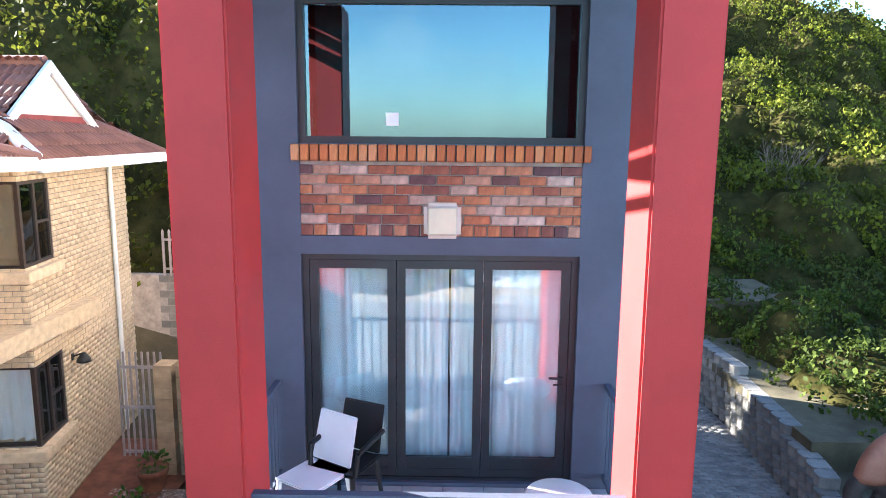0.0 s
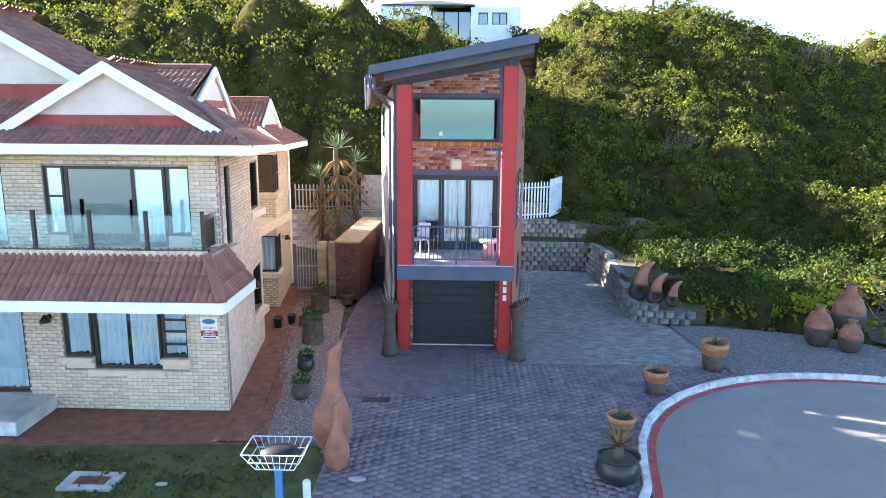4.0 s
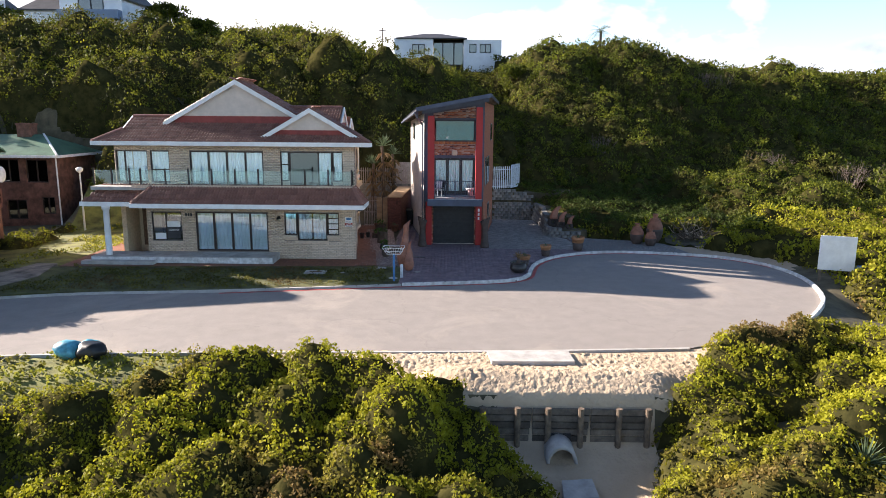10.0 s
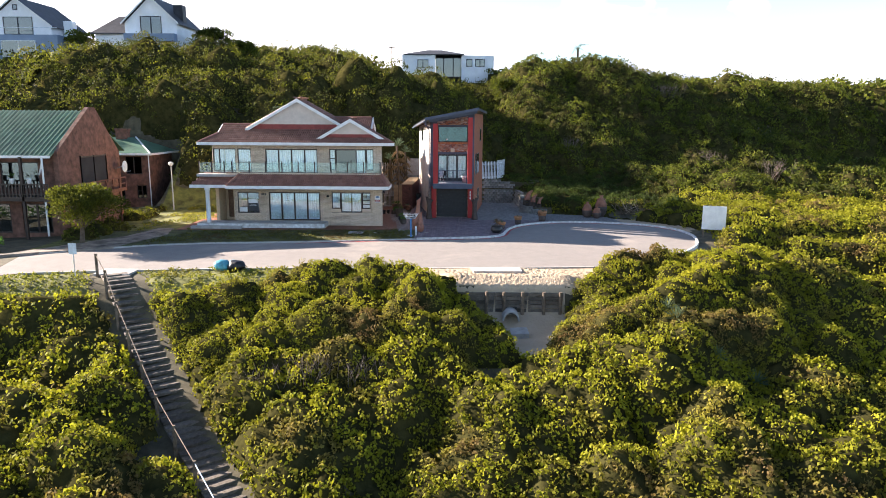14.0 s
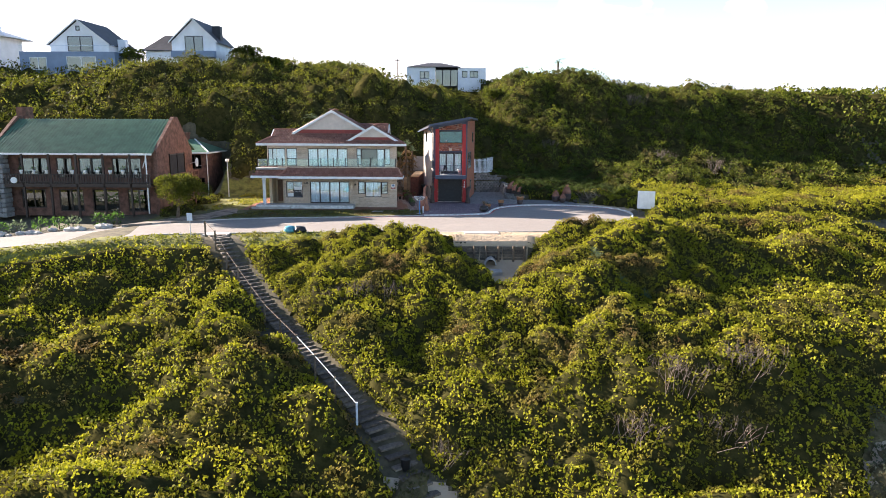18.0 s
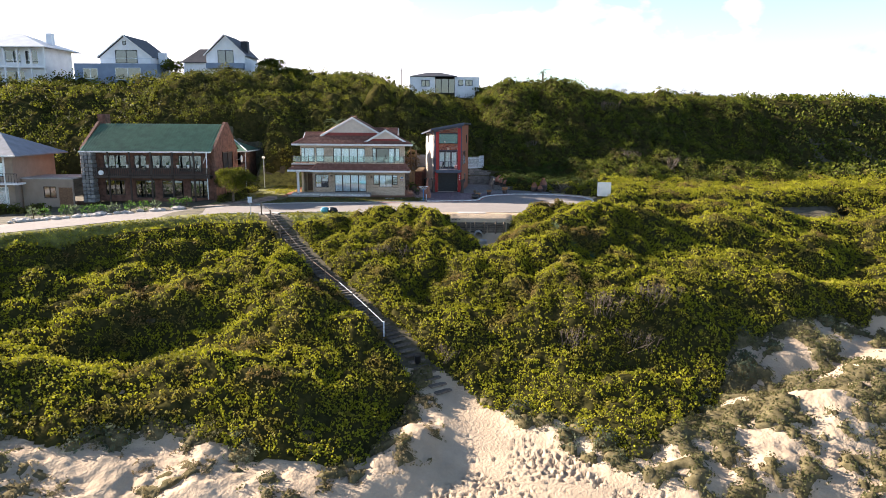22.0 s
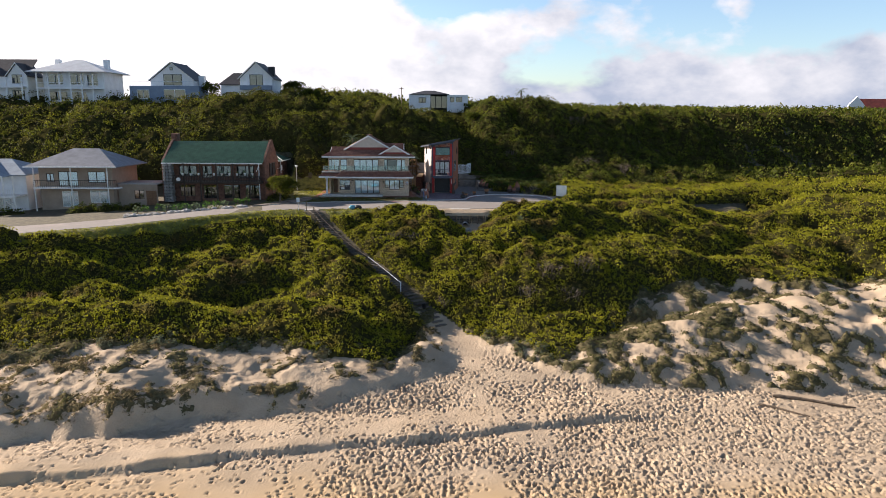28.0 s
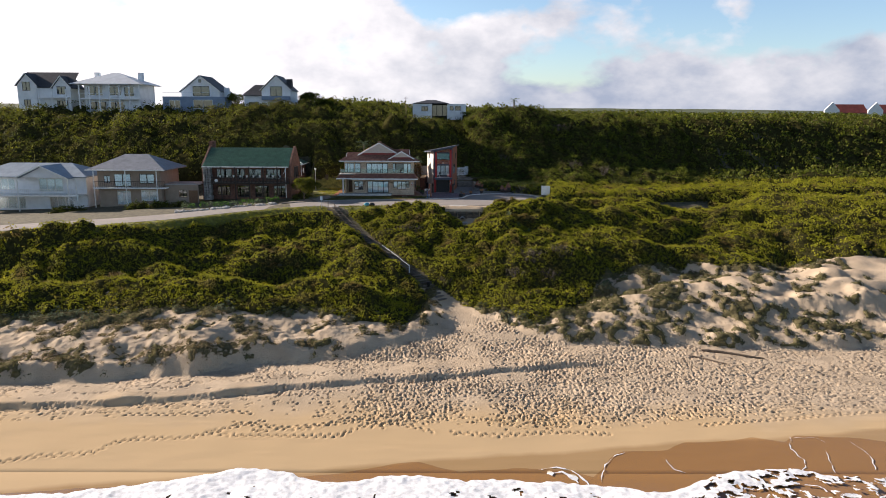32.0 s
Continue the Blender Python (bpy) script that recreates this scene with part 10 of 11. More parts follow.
for a in W5:
    glazed(h5, "window", *a, F5 + 0.05, M["white"], M["glass"], splits=((2 * a[0] + a[1]) / 3, (a[0] + 2 * a[1]) / 3), bar=0.09)
M["bluegrey"] = mat("blue_grey_roof", (0.22, 0.27, 0.32), 0.5, vary=0.12, scale=1.0)
hip_roof(h5, -79, -59.0, -12.4, -3.0, 5.6, 7.6, M["bluegrey"], 4.7, "blue-grey hipped sheet roof")
for s in (-1, 1):
    bm = bmesh.new()
    sheet(bm, [(-65.5, -14.4, 7.5), (-65.5 + s * 4.3, -14.4, 5.5), (-65.5 + s * 4.3, -8, 5.5), (-65.5, -8, 7.5)], (0, 0, -0.12))
    part("gable_roof", bm, M["bluegrey"], h5)
    beam("barge_board", (-65.5, -14.45, 7.6), (-65.5 + s * 4.4, -14.45, 5.55), 0.1, 0.25, M["white"], h5)
bm = bmesh.new()
sheet(bm, [(-68.9, -13.9, 5.6), (-62.1, -13.9, 5.6), (-65.5, -13.9, 7.3)], (0, 0.15, 0))
part("gable", bm, M["ashwhite"], h5)
bm = bmesh.new()
box(bm, -78, -59.6, -14.2, F5, 2.5, 2.75)
part("balcony_floor", bm, M["white"], h5)
for x in (-77.5, -73, -69.6, -61.4, -60.0):
    bm = bmesh.new()
    tube(bm, (x, -14.0, -0.5), (x, -14.0, 5.5), 0.11)
    part("post", bm, M["white"], h5)
for k in range(60):
    bm = bmesh.new()
    box(bm, -77.9 + k * 0.305, -77.84 + k * 0.305, -14.15, -14.11, 2.75, 3.6)
    part("baluster", bm, M["white"], h5)
beam("rail", (-78, -14.13, 3.7), (-59.6, -14.13, 3.7), 0.08, 0.09, M["white"], h5)
for k in range(12):
    bm = bmesh.new()
    box(bm, -60.9 + k * 0.25, -60.65 + k * 0.25, -15.0, -14.2, 2.3 - k * 0.22, 2.42 - k * 0.22)
    part("stair_tread", bm, M["white"], h5)

# ---- houses on the hill crest ----
def flat_windows(parent, wins, y, frame_mat=None):
    for a in wins:
        glazed(parent, "window", *a, y - 0.06, frame_mat or M["slate"], M["dark_glass"], splits=((a[0] + a[1]) / 2,) if a[1] - a[0] > 1.2 else (), bar=0.09, depth=0.1)


def gable_front(parent, xm, half, y, z0, eave, apex, depth, wall, roof_mat, wins, overhang=0.35):
    """A wing whose gable faces the sea, with a steep roof."""
    bm = bmesh.new()
    sheet(bm, [(xm - half, y, z0), (xm + half, y, z0), (xm + half, y, eave), (xm, y, apex), (xm - half, y, eave)], (0, depth, 0))
    part("gable_wall", bm, wall, parent)
    sl = (apex - eave) / half
    for s in (-1, 1):
        bm = bmesh.new()
        sheet(bm, [(xm, y - overhang, apex + 0.12), (xm + s * (half + overhang), y - overhang, eave + 0.12 - sl * overhang), (xm + s * (half + overhang), y + depth, eave + 0.12 - sl * overhang), (xm, y + depth, apex + 0.12)], (0, 0, 0.16))
        part("roof_slope", bm, roof_mat, parent)
        beam("barge_board", (xm, y - overhang - 0.03, apex + 0.3), (xm + s * (half + overhang), y - overhang - 0.03, eave + 0.3 - sl * overhang), 0.06, 0.22, M["white"], parent)
    flat_windows(parent, wins, y)


HY = 36.0
ha = thing("gabled_hill_house", "white hill house with two dark steep gables", "house")
gable_front(ha, -96.0, 2.2, HY, 13.5, 20.5, 22.9, 6, M["ashwhite"], M["slate"], [(-97.0, -95.2, 19.2, 21.2), (-96.9, -95.4, 15.6, 17.2)])
gable_front(ha, -88.0, 2.0, HY, 13.5, 20.0, 22.3, 6, M["ashwhite"], M["slate"], [(-89.1, -87.0, 18.4, 20.2), (-89.3, -86.8, 15.2, 17.0)])
bm = bmesh.new()
box(bm, -97.5, -86.3, HY + 0.6, HY + 7, 13.5, 20.2)
part("wall", bm, M["ashwhite"], ha)
bm = bmesh.new()
sheet(bm, [(-98.2, HY + 0.3, 20.0), (-86.0, HY + 0.3, 20.0), (-86.0, HY + 4.5, 23.6), (-98.2, HY + 4.5, 23.6)], (0, 0, -0.2))
part("roof_slope", bm, M["slate"], ha)
bm = bmesh.new()
box(bm, -92.8, -86.2, HY - 1.6, HY, 17.5, 17.8)
part("balcony_floor", bm, M["ashwhite"], ha)
for x in (-92.6, -89.6, -86.4):
    bm = bmesh.new()
    box(bm, x - 0.12, x + 0.12, HY - 1.5, HY - 1.26, 13.5, 19.6)
    part("post", bm, M["ashwhite"], ha)
hb = thing("white_villa", "large white hill villa with a pale hipped roof", "house")
WB_ = [(-82.4, -78.8, 18.2, 20.3), (-77.4, -74.6, 18.2, 20.3), (-73.9, -71.6, 18.0, 20.3), (-82.4, -78.2, 15.0, 16.8), (-77.6, -74.2, 15.0, 16.8)]
bm = bmesh.new()
wall_panel(bm, -83.0, -70.3, 13.5, 20.8, HY + 0.5, HY + 0.8, WB_)
part("front_wall", bm, M["ashwhite"], hb)
bm = bmesh.new()
box(bm, -70.6, -70.3, HY + 0.8, HY + 9, 13.5, 20.8)
box(bm, -82.9, -70.7, HY + 1.6, HY + 1.7, 13.5, 20.8)
part("side_wall", bm, M["ashwhite"], hb)
flat_windows(hb, WB_, HY + 0.58, M["ashwhite"])
M["paleroof"] = mat("pale_roof_sheet", (0.52, 0.55, 0.58), 0.5, vary=0.08, scale=0.8)
hip_roof(hb, -85.4, -68.9, HY - 1.6, HY + 10, 20.8, 23.5, M["paleroof"], 7.4, "pale hipped sheet roof")
bm = bmesh.new()
box(bm, -83.8, -69.6, HY - 1.0, HY + 0.5, 17.3, 17.6)
part("balcony_floor", bm, M["ashwhite"], hb)
beam("rail", (-83.8, HY - 0.95, 18.6), (-69.6, HY - 0.95, 18.6), 0.08, 0.08, M["ashwhite"], hb)
for k in range(7):
    x = -83.6 + k * 2.3
    bm = bmesh.new()
    box(bm, x - 0.12, x + 0.12, HY - 0.95, HY - 0.7, 13.5, 20.7)
    part("post", bm, M["ashwhite"], hb)
for x in (-81.6, -71.4):
    bm = bmesh.new()
    box(bm, x - 0.5, x + 0.5, HY + 4, HY + 5, 21, 23.6)
    part("chimney", bm, M["ashwhite"], hb)
hc = thing("blue_white_house", "white gabled hill house with a blue lower storey", "house")
gable_front(hc, -55.9, 4.4, HY - 0.4, 14.0, 19.2, 22.6, 9, M["ashwhite"], M["slate"], [(-57.6, -53.8, 18.2, 20.4), (-56.2, -55.6, 21.2, 21.9)])
M["bluewall"] = mat("blue_grey_plaster", (0.20, 0.26, 0.36), 0.7, vary=0.08, scale=1)
bm = bmesh.new()
box(bm, -64.0, -49.8, HY - 2.2, HY + 3, 13.6, 18.0)
part("lower_storey", bm, M["bluewall"], hc, "blue-grey flat-roofed lower storey")
flat_windows(hc, [(-62.5, -60.0, 15.4, 17.2), (-57.0, -52.6, 15.3, 17.3)], HY - 2.2, M["white"])
beam("rail", (-64.0, HY - 2.1, 18.9), (-49.8, HY - 2.1, 18.9), 0.06, 0.06, M["palewhite"], hc)
bm = bmesh.new()
box(bm, -51.2, -50.0, HY + 2, HY + 3, 18, 20.2)
part("chimney", bm, M["ashwhite"], hc)
hd = thing("gabled_white_house", "white hill house with a steep dark gable", "house")
gable_front(hd, -38.3, 3.3, HY - 1.2, 13.8, 19.6, 22.7, 8, M["ashwhite"], M["slate"], [(-39.6, -36.9, 18.2, 20.4), (-39.8, -36.6, 15.0, 17.0)])
bm = bmesh.new()
box(bm, -45.8, -41.6, HY - 0.6, HY + 5, 13.8, 18.4)
part("side_wing", bm, M["ashwhite"], hd)
flat_windows(hd, [(-44.8, -42.4, 15.2, 16.9)], HY - 0.6)
bm = bmesh.new()
sheet(bm, [(-46.2, HY - 1.0, 18.4), (-41.4, HY - 1.0, 18.4), (-41.4, HY + 2.6, 20.9), (-44.0, HY + 2.6, 20.9)], (0, 0, -0.15))
part("wing_roof", bm, M["slate"], hd)
bm = bmesh.new()
box(bm, -41.4, -35.0, HY - 2.2, HY - 1.2, 17.3, 18.2)
part("balcony", bm, M["bluewall"], hd)
bm = bmesh.new()
box(bm, -36.4, -35.2, HY + 1.6, HY + 2.8, 20, 22.2)
part("chimney", bm, M["slate"], hd)
he = thing("hilltop_house", "low white flat-roofed house on the hill crest", "house", (0.0, 5.0, 0.55))
bm = bmesh.new()
wall_panel(bm, -7.4, -2.6, 12.5, 16.5, 42.6, 42.9, [(-5.2, -3.6, 14.6, 15.8)])
box(bm, -7.4, -2.6, 42.9, 48, 16.3, 16.5)
box(bm, -7.4, -7.2, 42.9, 48, 12.5, 16.3)
part("left_wing", bm, M["ashwhite"], he)
bm = bmesh.new()
wall_panel(bm, 1.2, 5.9, 12.5, 16.4, 42.8, 43.1, [(1.9, 2.8, 14.8, 15.9), (3.2, 4.6, 14.8, 15.9)])
box(bm, 1.2, 5.9, 43.1, 48, 16.2, 16.4)
box(bm, 5.7, 5.9, 43.1, 48, 12.5, 16.2)
part("right_wing", bm, M["ashwhite"], he)
flat_windows(he, [(-5.2, -3.6, 14.6, 15.8)], 42.75)
flat_windows(he, [(1.9, 2.8, 14.8, 15.9), (3.2, 4.6, 14.8, 15.9)], 42.95)
glazed(he, "sliding_door", -2.6, 1.2, 13.4, 16.2, 44.2, M["slate"], M["dark_glass"], splits=(-1.4, 0.0), bar=0.1)
# back of the recess, its shade put in as near-black colour
bm = bmesh.new()
box(bm, -2.6, 1.2, 44.8, 45, 12.5, 16.6)
part("recess_shade_wall", bm, M["dark"], he)
hip_roof(he, -7.2, 1.6, 42.4, 49, 16.55, 17.4, M["slate"], 3.3, "dark low hipped roof")
pl = thing("utility_pole", "thin dark utility pole on the hill crest", "pole", (-9.3, 52.0, 13.6))
bm = bmesh.new()
tube(bm, (0, 0, -0.5), (0, 0, 5.2), 0.09, 0.07, 6)
part("pole", bm, M["timber"], pl)
bm = bmesh.new()
box(bm, -0.5, 0.5, -0.04, 0.04, 4.8, 4.9)
part("cross_arm", bm, M["timber"], pl)
hf = thing("red_roofed_house", "white-gabled house with red roofs on the far crest", "house", (0, 0, 0.9))
M["redroof"] = mat("red_roof_tile", (0.22, 0.05, 0.035), 0.6, vary=0.2, scale=0.8)
for xm in (156.0, 173.5):
    bm = bmesh.new()
    sheet(bm, [(xm - 3.0, 150, 12), (xm + 3.0, 150, 12), (xm + 3.0, 150, 16.5), (xm, 150, 19.6), (xm - 3.0, 150, 16.5)], (0, 0.6, 0))
    part("gable_wall", bm, M["ashwhite"], hf)
for x0, x1 in ((157, 171), (175, 192)):
    bm = bmesh.new()
    box(bm, x0, x1, 151, 158, 12, 15.8)
    part("wall", bm, M["tanwall"], hf)
    bm = bmesh.new()
    sheet(bm, [(x0, 150.4, 15.6), (x1, 150.4, 15.6), (x1, 154.5, 18.9), (x0, 154.5, 18.9)], (0, 0, -0.2))
    part("roof_slope", bm, M["redroof"], hf)

# ---- on the beach ----
for (ax, ay), (bx, by), r in (((27.8, -55.0), (33.8, -56.7), 0.17), ((25.9, -56.5), (29.2, -58.2), 0.12)):
    rings = []
    for k in range(13):
        u = k / 12
        x, y = ax + (bx - ax) * u, ay + (by - ay) * u + 0.15 * math.sin(u * 5)
        c, q = Vector((x, y, gz(x, y) + r * 0.6)), r * (1.05 - 0.6 * u) * (1 + 0.12 * math.sin(k * 2.3)) * (0.6 if k in (0, 12) else 1)
        rings.append([c + Vector((0, q * math.cos(0.785 * j), q * math.sin(0.785 * j))) for j in range(8)])
    bm = bmesh.new()
    vs = [[bm.verts.new(p) for p in ring] for ring in rings]
    for ra, rb in zip(vs, vs[1:]):
        for j in range(8):
            bm.faces.new((ra[j], ra[(j + 1) % 8], rb[(j + 1) % 8], rb[j]))
    bm.faces.new(vs[0][::-1])
    bm.faces.new(vs[-1])
    tagged(part("driftwood_log", bm, M["timber"]), "long dark driftwood log half sunk in sand", "driftwood", group="driftwood logs")


# ---- bricks, tiles and pavers laid one by one ----
BRICK_BM = bmesh.new()
box(BRICK_BM, 0, 0.222, -0.011, 0.02, 0, 0.073)
bmesh.ops.bevel(BRICK_BM, geom=[e for e in BRICK_BM.edges if all(v.co.y < 0 for v in e.verts)], offset=0.004, segments=1, affect="EDGES")
BRICK = data_of("brick", BRICK_BM, M["brick"])


def brick_rows(u0, u1, v0, v1, holes, course=0.085, length=0.234, header=False):
    """Where the bricks of a running bond lie: (start, end, bottom, top), cut at openings."""
    r = 0
    v = v0
    while v < v1 - 0.03:
        x = u0 - (length / 2 if r % 2 else 0)
        while x < u1:
            a, b = max(x, u0), min(x + length - 0.012, u1)
            top = min(v + course - 0.012, v1)
            cuts = [(a, b)]
            for h in holes:
                if h[2] < top - 0.02 and h[3] > v + 0.02:
                    cuts = [q for s, e in cuts for q in ((s, min(e, h[0])), (max(s, h[1]), e)) if q[1] - q[0] > 0.03]
            for s, e in cuts:
                if e - s > 0.03:
                    yield s, e, v, top
            x += length
        v += course
        r += 1


def lay(parent, frame_m, rows, me, material, single, near):
    """Lay bricks: the nearest ones as objects, the rest in one mesh."""
    n, vs = 0, []
    for a, b, c, d in rows:
        j = random.uniform(-0.002, 0.003)
        m = frame_m @ Matrix.Translation((a, j, c)) @ Matrix.Diagonal(((b - a) / 0.222, 1, (d - c) / 0.073, 1))
        if n < single and near(a, b, c, d):
            piece("brick", me, parent, m)
            n += 1
        else:
            q = np.array([(a, -0.011 + j, c), (b, -0.011 + j, c), (b, -0.011 + j, d), (a, -0.011 + j, d), (a, 0.01, c), (b, 0.01, c), (b, 0.01, d), (a, 0.01, d)])
            vs.append(q @ np.array(frame_m.to_3x3()).T + np.array(frame_m.translation))
    if vs:
        k = np.array([(0, 1, 2, 3), (0, 4, 5, 1), (1, 5, 6, 2), (2, 6, 7, 3), (3, 7, 4, 0)])
        ob = new("bricks", mesh_np("bricks", np.vstack(vs), np.vstack([k + 8 * i for i in range(len(vs))]), material))
        ob.parent = parent
        ob["kind"] = "stuff"


always = lambda a, b, c, d: True
I4 = Matrix.Identity(4)
# tower: lower panel, header course, upper panel, brick sill
tp = Matrix.Translation((0, 0.012, 0))
lay(panel, tp, brick_rows(-1.2, 1.2, 5.31, 5.84, []), BRICK, M["brick"], 300, always)
lay(panel, tp, brick_rows(-1.2, 1.2, 5.205, 5.31, [], 0.105, 0.115), BRICK, M["brick"], 300, always)
rows = [q for q in brick_rows(-1.2, 1.2, 7.315, 8.2, []) if q[3] < roof_z((q[0] + q[1]) / 2, 0) - 0.36]
lay(panel, tp, rows, BRICK, M["brick"], 300, always)
SILL_BM = bmesh.new()
box(SILL_BM, 0, 0.222, -0.06, 0.05, 0, 0.073)
bmesh.ops.bevel(SILL_BM, geom=SILL_BM.edges[:], offset=0.006, segments=1, affect="EDGES")
SILL = data_of("brick", SILL_BM, M["brick_sill"])
lay(panel, I4, brick_rows(-1.26, 1.26, 5.845, 5.985, [], 0.15, 0.082), SILL, M["brick_sill"], 300, always)
# brick house: front and side
FB_BM = bmesh.new()
box(FB_BM, 0, 0.222, -0.011, 0.02, 0, 0.073)
FB = data_of("brick", FB_BM, M["facebrick"])
m_front = Matrix.Translation((0, FY - 0.001, 0))
lay(front, m_front, brick_rows(-15.95, -5.1, 0.0, 2.84, [h for h in HOLES_F if h[3] < 3]), FB, M["facebrick"], 240, lambda a, b, c, d: a > -7.6 and b - a > 0.2)
lay(front, m_front, brick_rows(-17.4, -5.1, 3.82, 5.82, [h for h in HOLES_F if h[3] > 3]), FB, M["facebrick"], 60, lambda a, b, c, d: a > -5.75 and b - a > 0.2)
m_side = Matrix.Translation((side_x(0) + 0.002, 0, 0)) @ Matrix.Rotation(math.radians(90 + math.degrees(math.atan(0.125))), 4, "Z")
lay(side, m_side, brick_rows(FY, 0.5, 0.0, 5.76, HOLES_S), FB, M["facebrick"], 300, lambda a, b, c, d: a < -3.3 and b - a > 0.2)

# rear wing: bricks on its front and its side
YB_BM = bmesh.new()
box(YB_BM, 0, 0.222, -0.011, 0.02, 0, 0.073)
YB = data_of("brick", YB_BM, M["yellow"])
lay(wing, Matrix.Translation((0, 3.199, 0)), brick_rows(-6.8, XW, 0.0, 5.7, HW), YB, M["yellow"], 120, lambda a, b, c, d: c > 2.2 and b - a > 0.2)
lay(wing, Matrix.Translation((XW + 0.001, 0, 0)) @ Matrix.Rotation(math.radians(90), 4, "Z"), brick_rows(3.2, 7.55, 0.0, 5.7, [(3.2, 4.14, 4.06, 5.36), (3.2, 4.14, 1.27, 2.55)]), YB, M["yellow"], 180, lambda a, b, c, d: c > 2.4 and b - a > 0.2)
# boards of the path along the house
path = thing("board_path", "red-brown plank path along the brick house", "path", kind="structure")
for k in range(7):
    y0 = -6.2
    while y0 < 1.3:
        ln = min(random.uniform(1.6, 2.6), 1.4 - y0)
        if k < 5 or y0 < -4.5:
            x, z = side_x(y0) + 0.04 + k * 0.145, 0.022 + random.uniform(-0.003, 0.003)
            bm = bmesh.new()
            box(bm, x, x + 0.138, y0, y0 + ln - 0.012, -0.03, z)
            for v in bm.verts:
                v.co.x -= 0.125 * (v.co.y - y0)
            part("board", bm, M["deck"], path)
        y0 += ln


# loose stones of the gravel beds
def pebbles(name, label, poly, n, r, z, material, seed):
    g = np.random.default_rng(seed)
    xs, ys = [p[0] for p in poly], [p[1] for p in poly]
    pts = [(x, y) for x, y in zip(g.uniform(min(xs), max(xs), n), g.uniform(min(ys), max(ys), n)) if inside((x, y), poly)]
    c = np.c_[np.array(pts), np.full(len(pts), z)]
    o = np.array([(1, 0, 0), (0, 1, 0), (-1, 0, 0), (0, -1, 0), (0, 0, 0.7), (0, 0, -0.5)], float)
    s_ = g.uniform(r[0], r[1], (len(c), 1, 1)) * g.uniform(0.7, 1.3, (len(c), 6, 3))
    tri = np.array([(0, 1, 4), (1, 2, 4), (2, 3, 4), (3, 0, 4)])
    ob = new(name, mesh_np(name, (c[:, None] + o[None] * s_).reshape(-1, 3), np.vstack([tri + 6 * i for i in range(len(c))]), material))
    return tagged(ob, label, "gravel", kind="stuff")


# pavers: six-sided on the drive, oblong blocks in the yard beside the tower
HEX_BM = bmesh.new()
prism(HEX_BM, [(0.112 * math.cos(math.radians(60 * k)), 0.112 * math.sin(math.radians(60 * k))) for k in range(6)], -0.05, 0.0)
HEX = data_of("paver", HEX_BM, M["paver"])
drive = thing("paving", "purple-brown six-sided clay pavers of the drive", "paving", kind="structure")
DRIVE = [(-2.45, -9.85), (1.8, -9.2), (2.85, -8.8), (3.4, -8.0), (3.65, -6.7), (4.0, -5.3), (4.8, -3.9), (5.8, -2.95), (7.4, -2.1), (7.3, -1.4), (-3.2, -1.4), (-2.55, -6.3)]
WALKWAY = [(-3.15, -1.4), (1.9, -1.4), (1.7, -0.02), (-1.75, -0.02), (-3.1, 8.4), (-3.4, 8.4), (-3.45, 2.0)]


def inside(p, poly):
    x, y = p
    hit = False
    for (ax, ay), (bx, by) in zip(poly, poly[1:] + poly[:1]):
        if (ay > y) != (by > y) and x < ax + (bx - ax) * (y - ay) / (by - ay):
            hit = not hit
    return hit


k6 = np.array([(math.cos(math.radians(60 * k)), math.sin(math.radians(60 * k))) for k in range(6)])
vs, near = [], 0
for i in range(-25, 62):
    for j in range(0, 100):
        x = -3.6 + (i + 25) * 0.177
        y = -9.9 + j * 0.2045 + (0.102 if i % 2 else 0)
        if inside((x, y), DRIVE) or inside((x, y), WALKWAY):
            z = random.uniform(-0.003, 0.002)
            if abs(x) < 2.6 and -3.6 < y < 0.2 and near < 300:
                piece("paver", HEX, drive, Matrix.Translation((x, y, z)))
                near += 1
            else:
                top = np.c_[k6 * 0.112 + (x, y), np.full(6, z)]
                bot = np.c_[k6 * 0.114 + (x, y), np.full(6, z - 0.035)]
                vs.append(np.vstack([top, bot]))
q = np.array([(0, 1, 2, 3), (0, 3, 4, 5)] + [(k, k + 6, (k + 1) % 6 + 6, (k + 1) % 6) for k in range(6)])
ob = new("pavers", mesh_np("pavers", np.vstack(vs), np.vstack([q + 12 * i for i in range(len(vs))]), M["paver"]))
ob.parent = drive
ob["kind"] = "stuff"
yard = thing("paving", "grey oblong concrete pavers of the side yard", "paving", kind="structure")
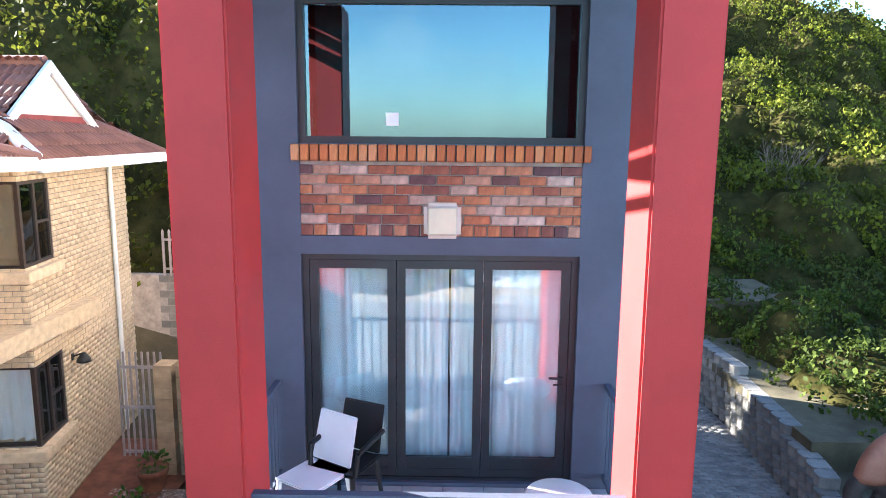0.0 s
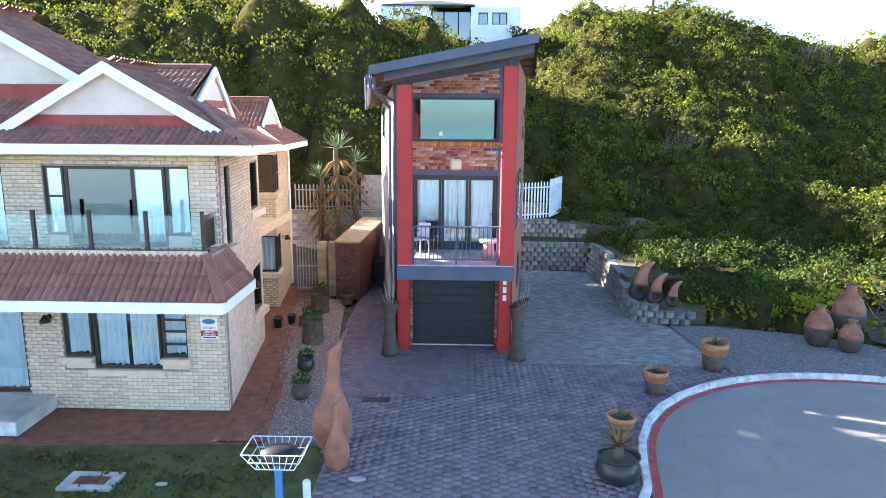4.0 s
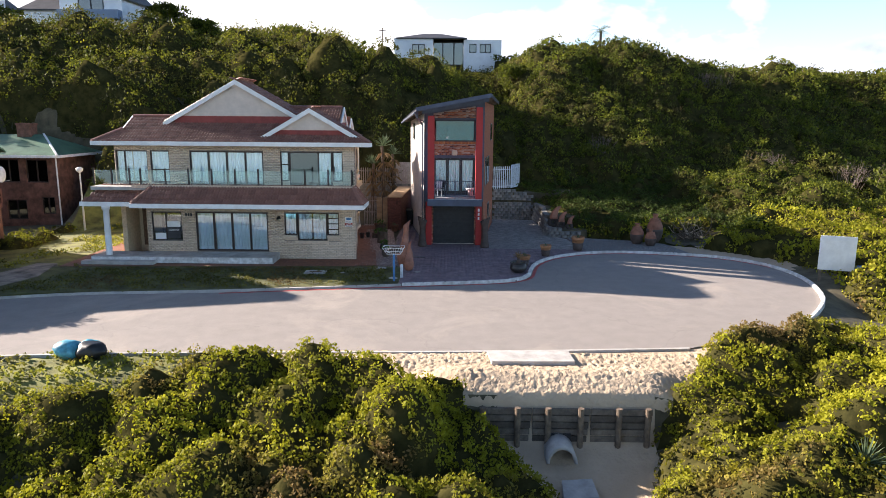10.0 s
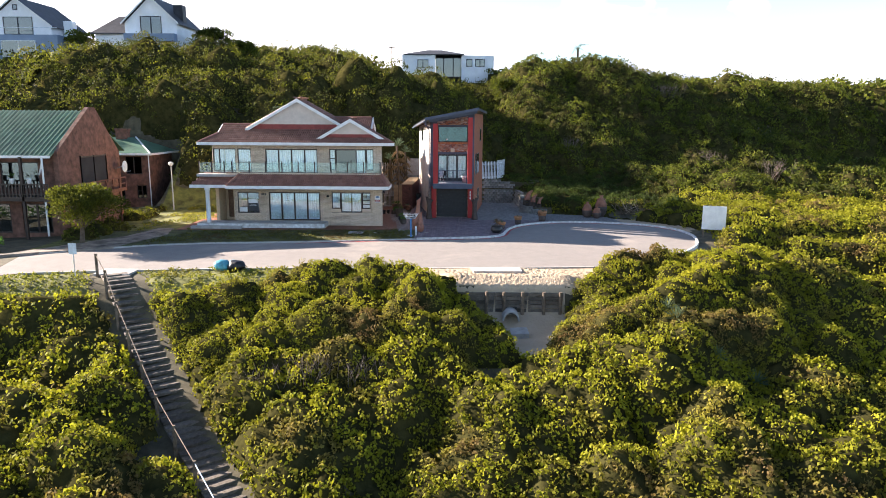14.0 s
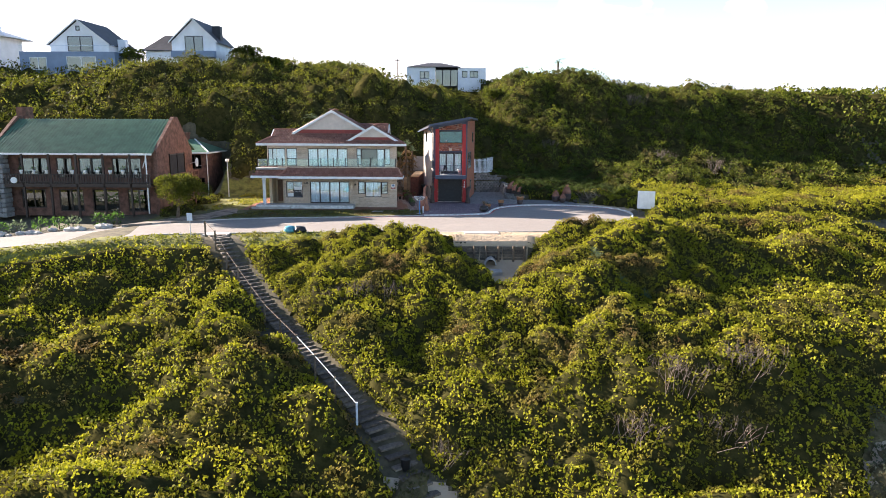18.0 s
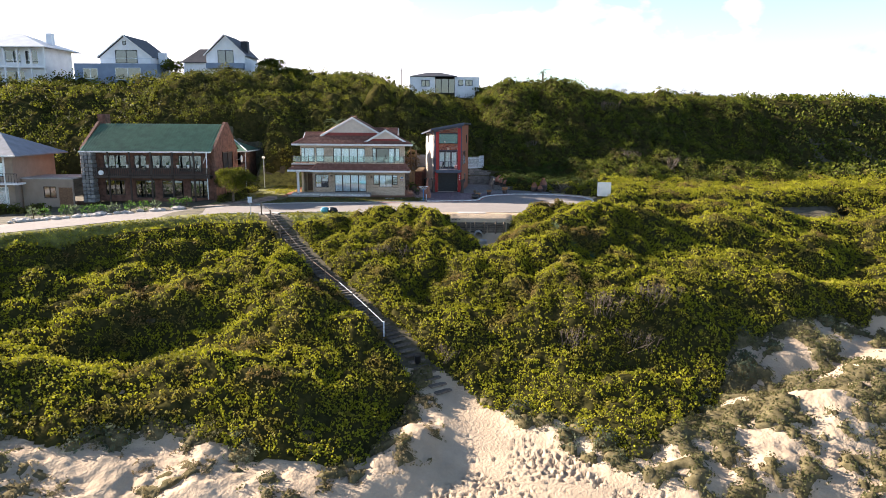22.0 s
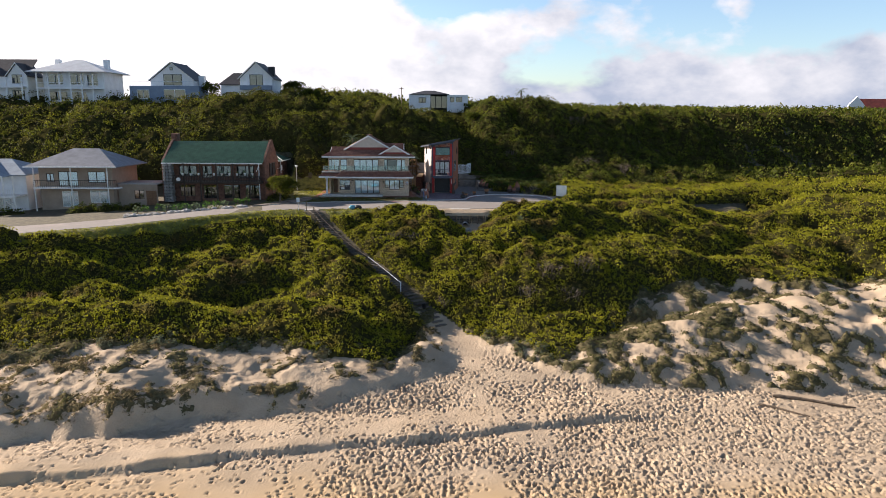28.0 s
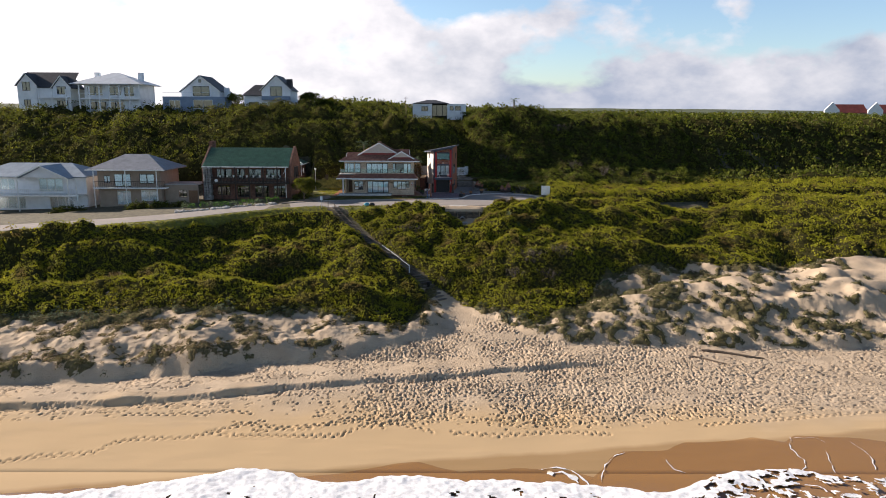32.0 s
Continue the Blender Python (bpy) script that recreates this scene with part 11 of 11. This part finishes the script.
YARD = [(1.95, -1.38), (7.25, -1.38), (6.95, 2.1), (6.1, 3.1), (5.85, 10.1), (2.95, 10.3), (2.75, 8.3), (1.8, 0.2)]
PAV_BM = bmesh.new()
box(PAV_BM, 0, 0.194, 0, 0.094, -0.05, 0)
PAV = data_of("paver", PAV_BM, M["cobble"])
vs, near = [], 0
for i in range(0, 28):
    for j in range(0, 120):
        x, y = 1.85 + i * 0.2 + (0.1 if j % 2 else 0), -1.38 + j * 0.1
        if inside((x + 0.1, y + 0.05), YARD):
            z = random.uniform(-0.003, 0.002)
            if near < 300 and x < 6.0 and y < 2.2:
                piece("paver", PAV, yard, Matrix.Translation((x, y, z)))
                near += 1
            else:
                vs.append(np.array([(x, y, z), (x + 0.194, y, z), (x + 0.194, y + 0.094, z), (x, y + 0.094, z), (x, y, -0.04), (x + 0.194, y, -0.04), (x + 0.194, y + 0.094, -0.04), (x, y + 0.094, -0.04)]))
q = np.array([(0, 1, 2, 3), (0, 4, 5, 1), (1, 5, 6, 2), (2, 6, 7, 3), (3, 7, 4, 0)])
ob = new("pavers", mesh_np("pavers", np.vstack(vs), np.vstack([q + 8 * i for i in range(len(vs))]), M["cobble"]))
ob.parent = yard
ob["kind"] = "stuff"

M["pebble"] = mat_tones("mixed_pebbles", [(0.0, (0.16, 0.12, 0.11)), (0.5, (0.30, 0.22, 0.19)), (1.0, (0.48, 0.40, 0.36))], 0.9, 12.0, 0.2)
pebbles("pebble", "loose pinkish pebbles of the gravel bed", [(-5.0, -6.2), (-2.6, -6.2), (-3.55, 1.0), (-4.0, 5.0), (-5.7, 5.0), (-5.4, 0.5), (-4.0, -4.2)], 9000, (0.018, 0.034), 0.008, M["pebble"], 3)
pebbles("pebble", "loose grey pebbles behind the white kerb", [(7.5, -2.1), (9.5, -1.75), (11.6, -2.05), (13.2, -2.5), (12.6, 0.6), (10.8, 1.6), (8.2, 2.3), (7.1, 2.3), (7.3, 0)], 12000, (0.02, 0.04), 0.004, M["block"], 4)
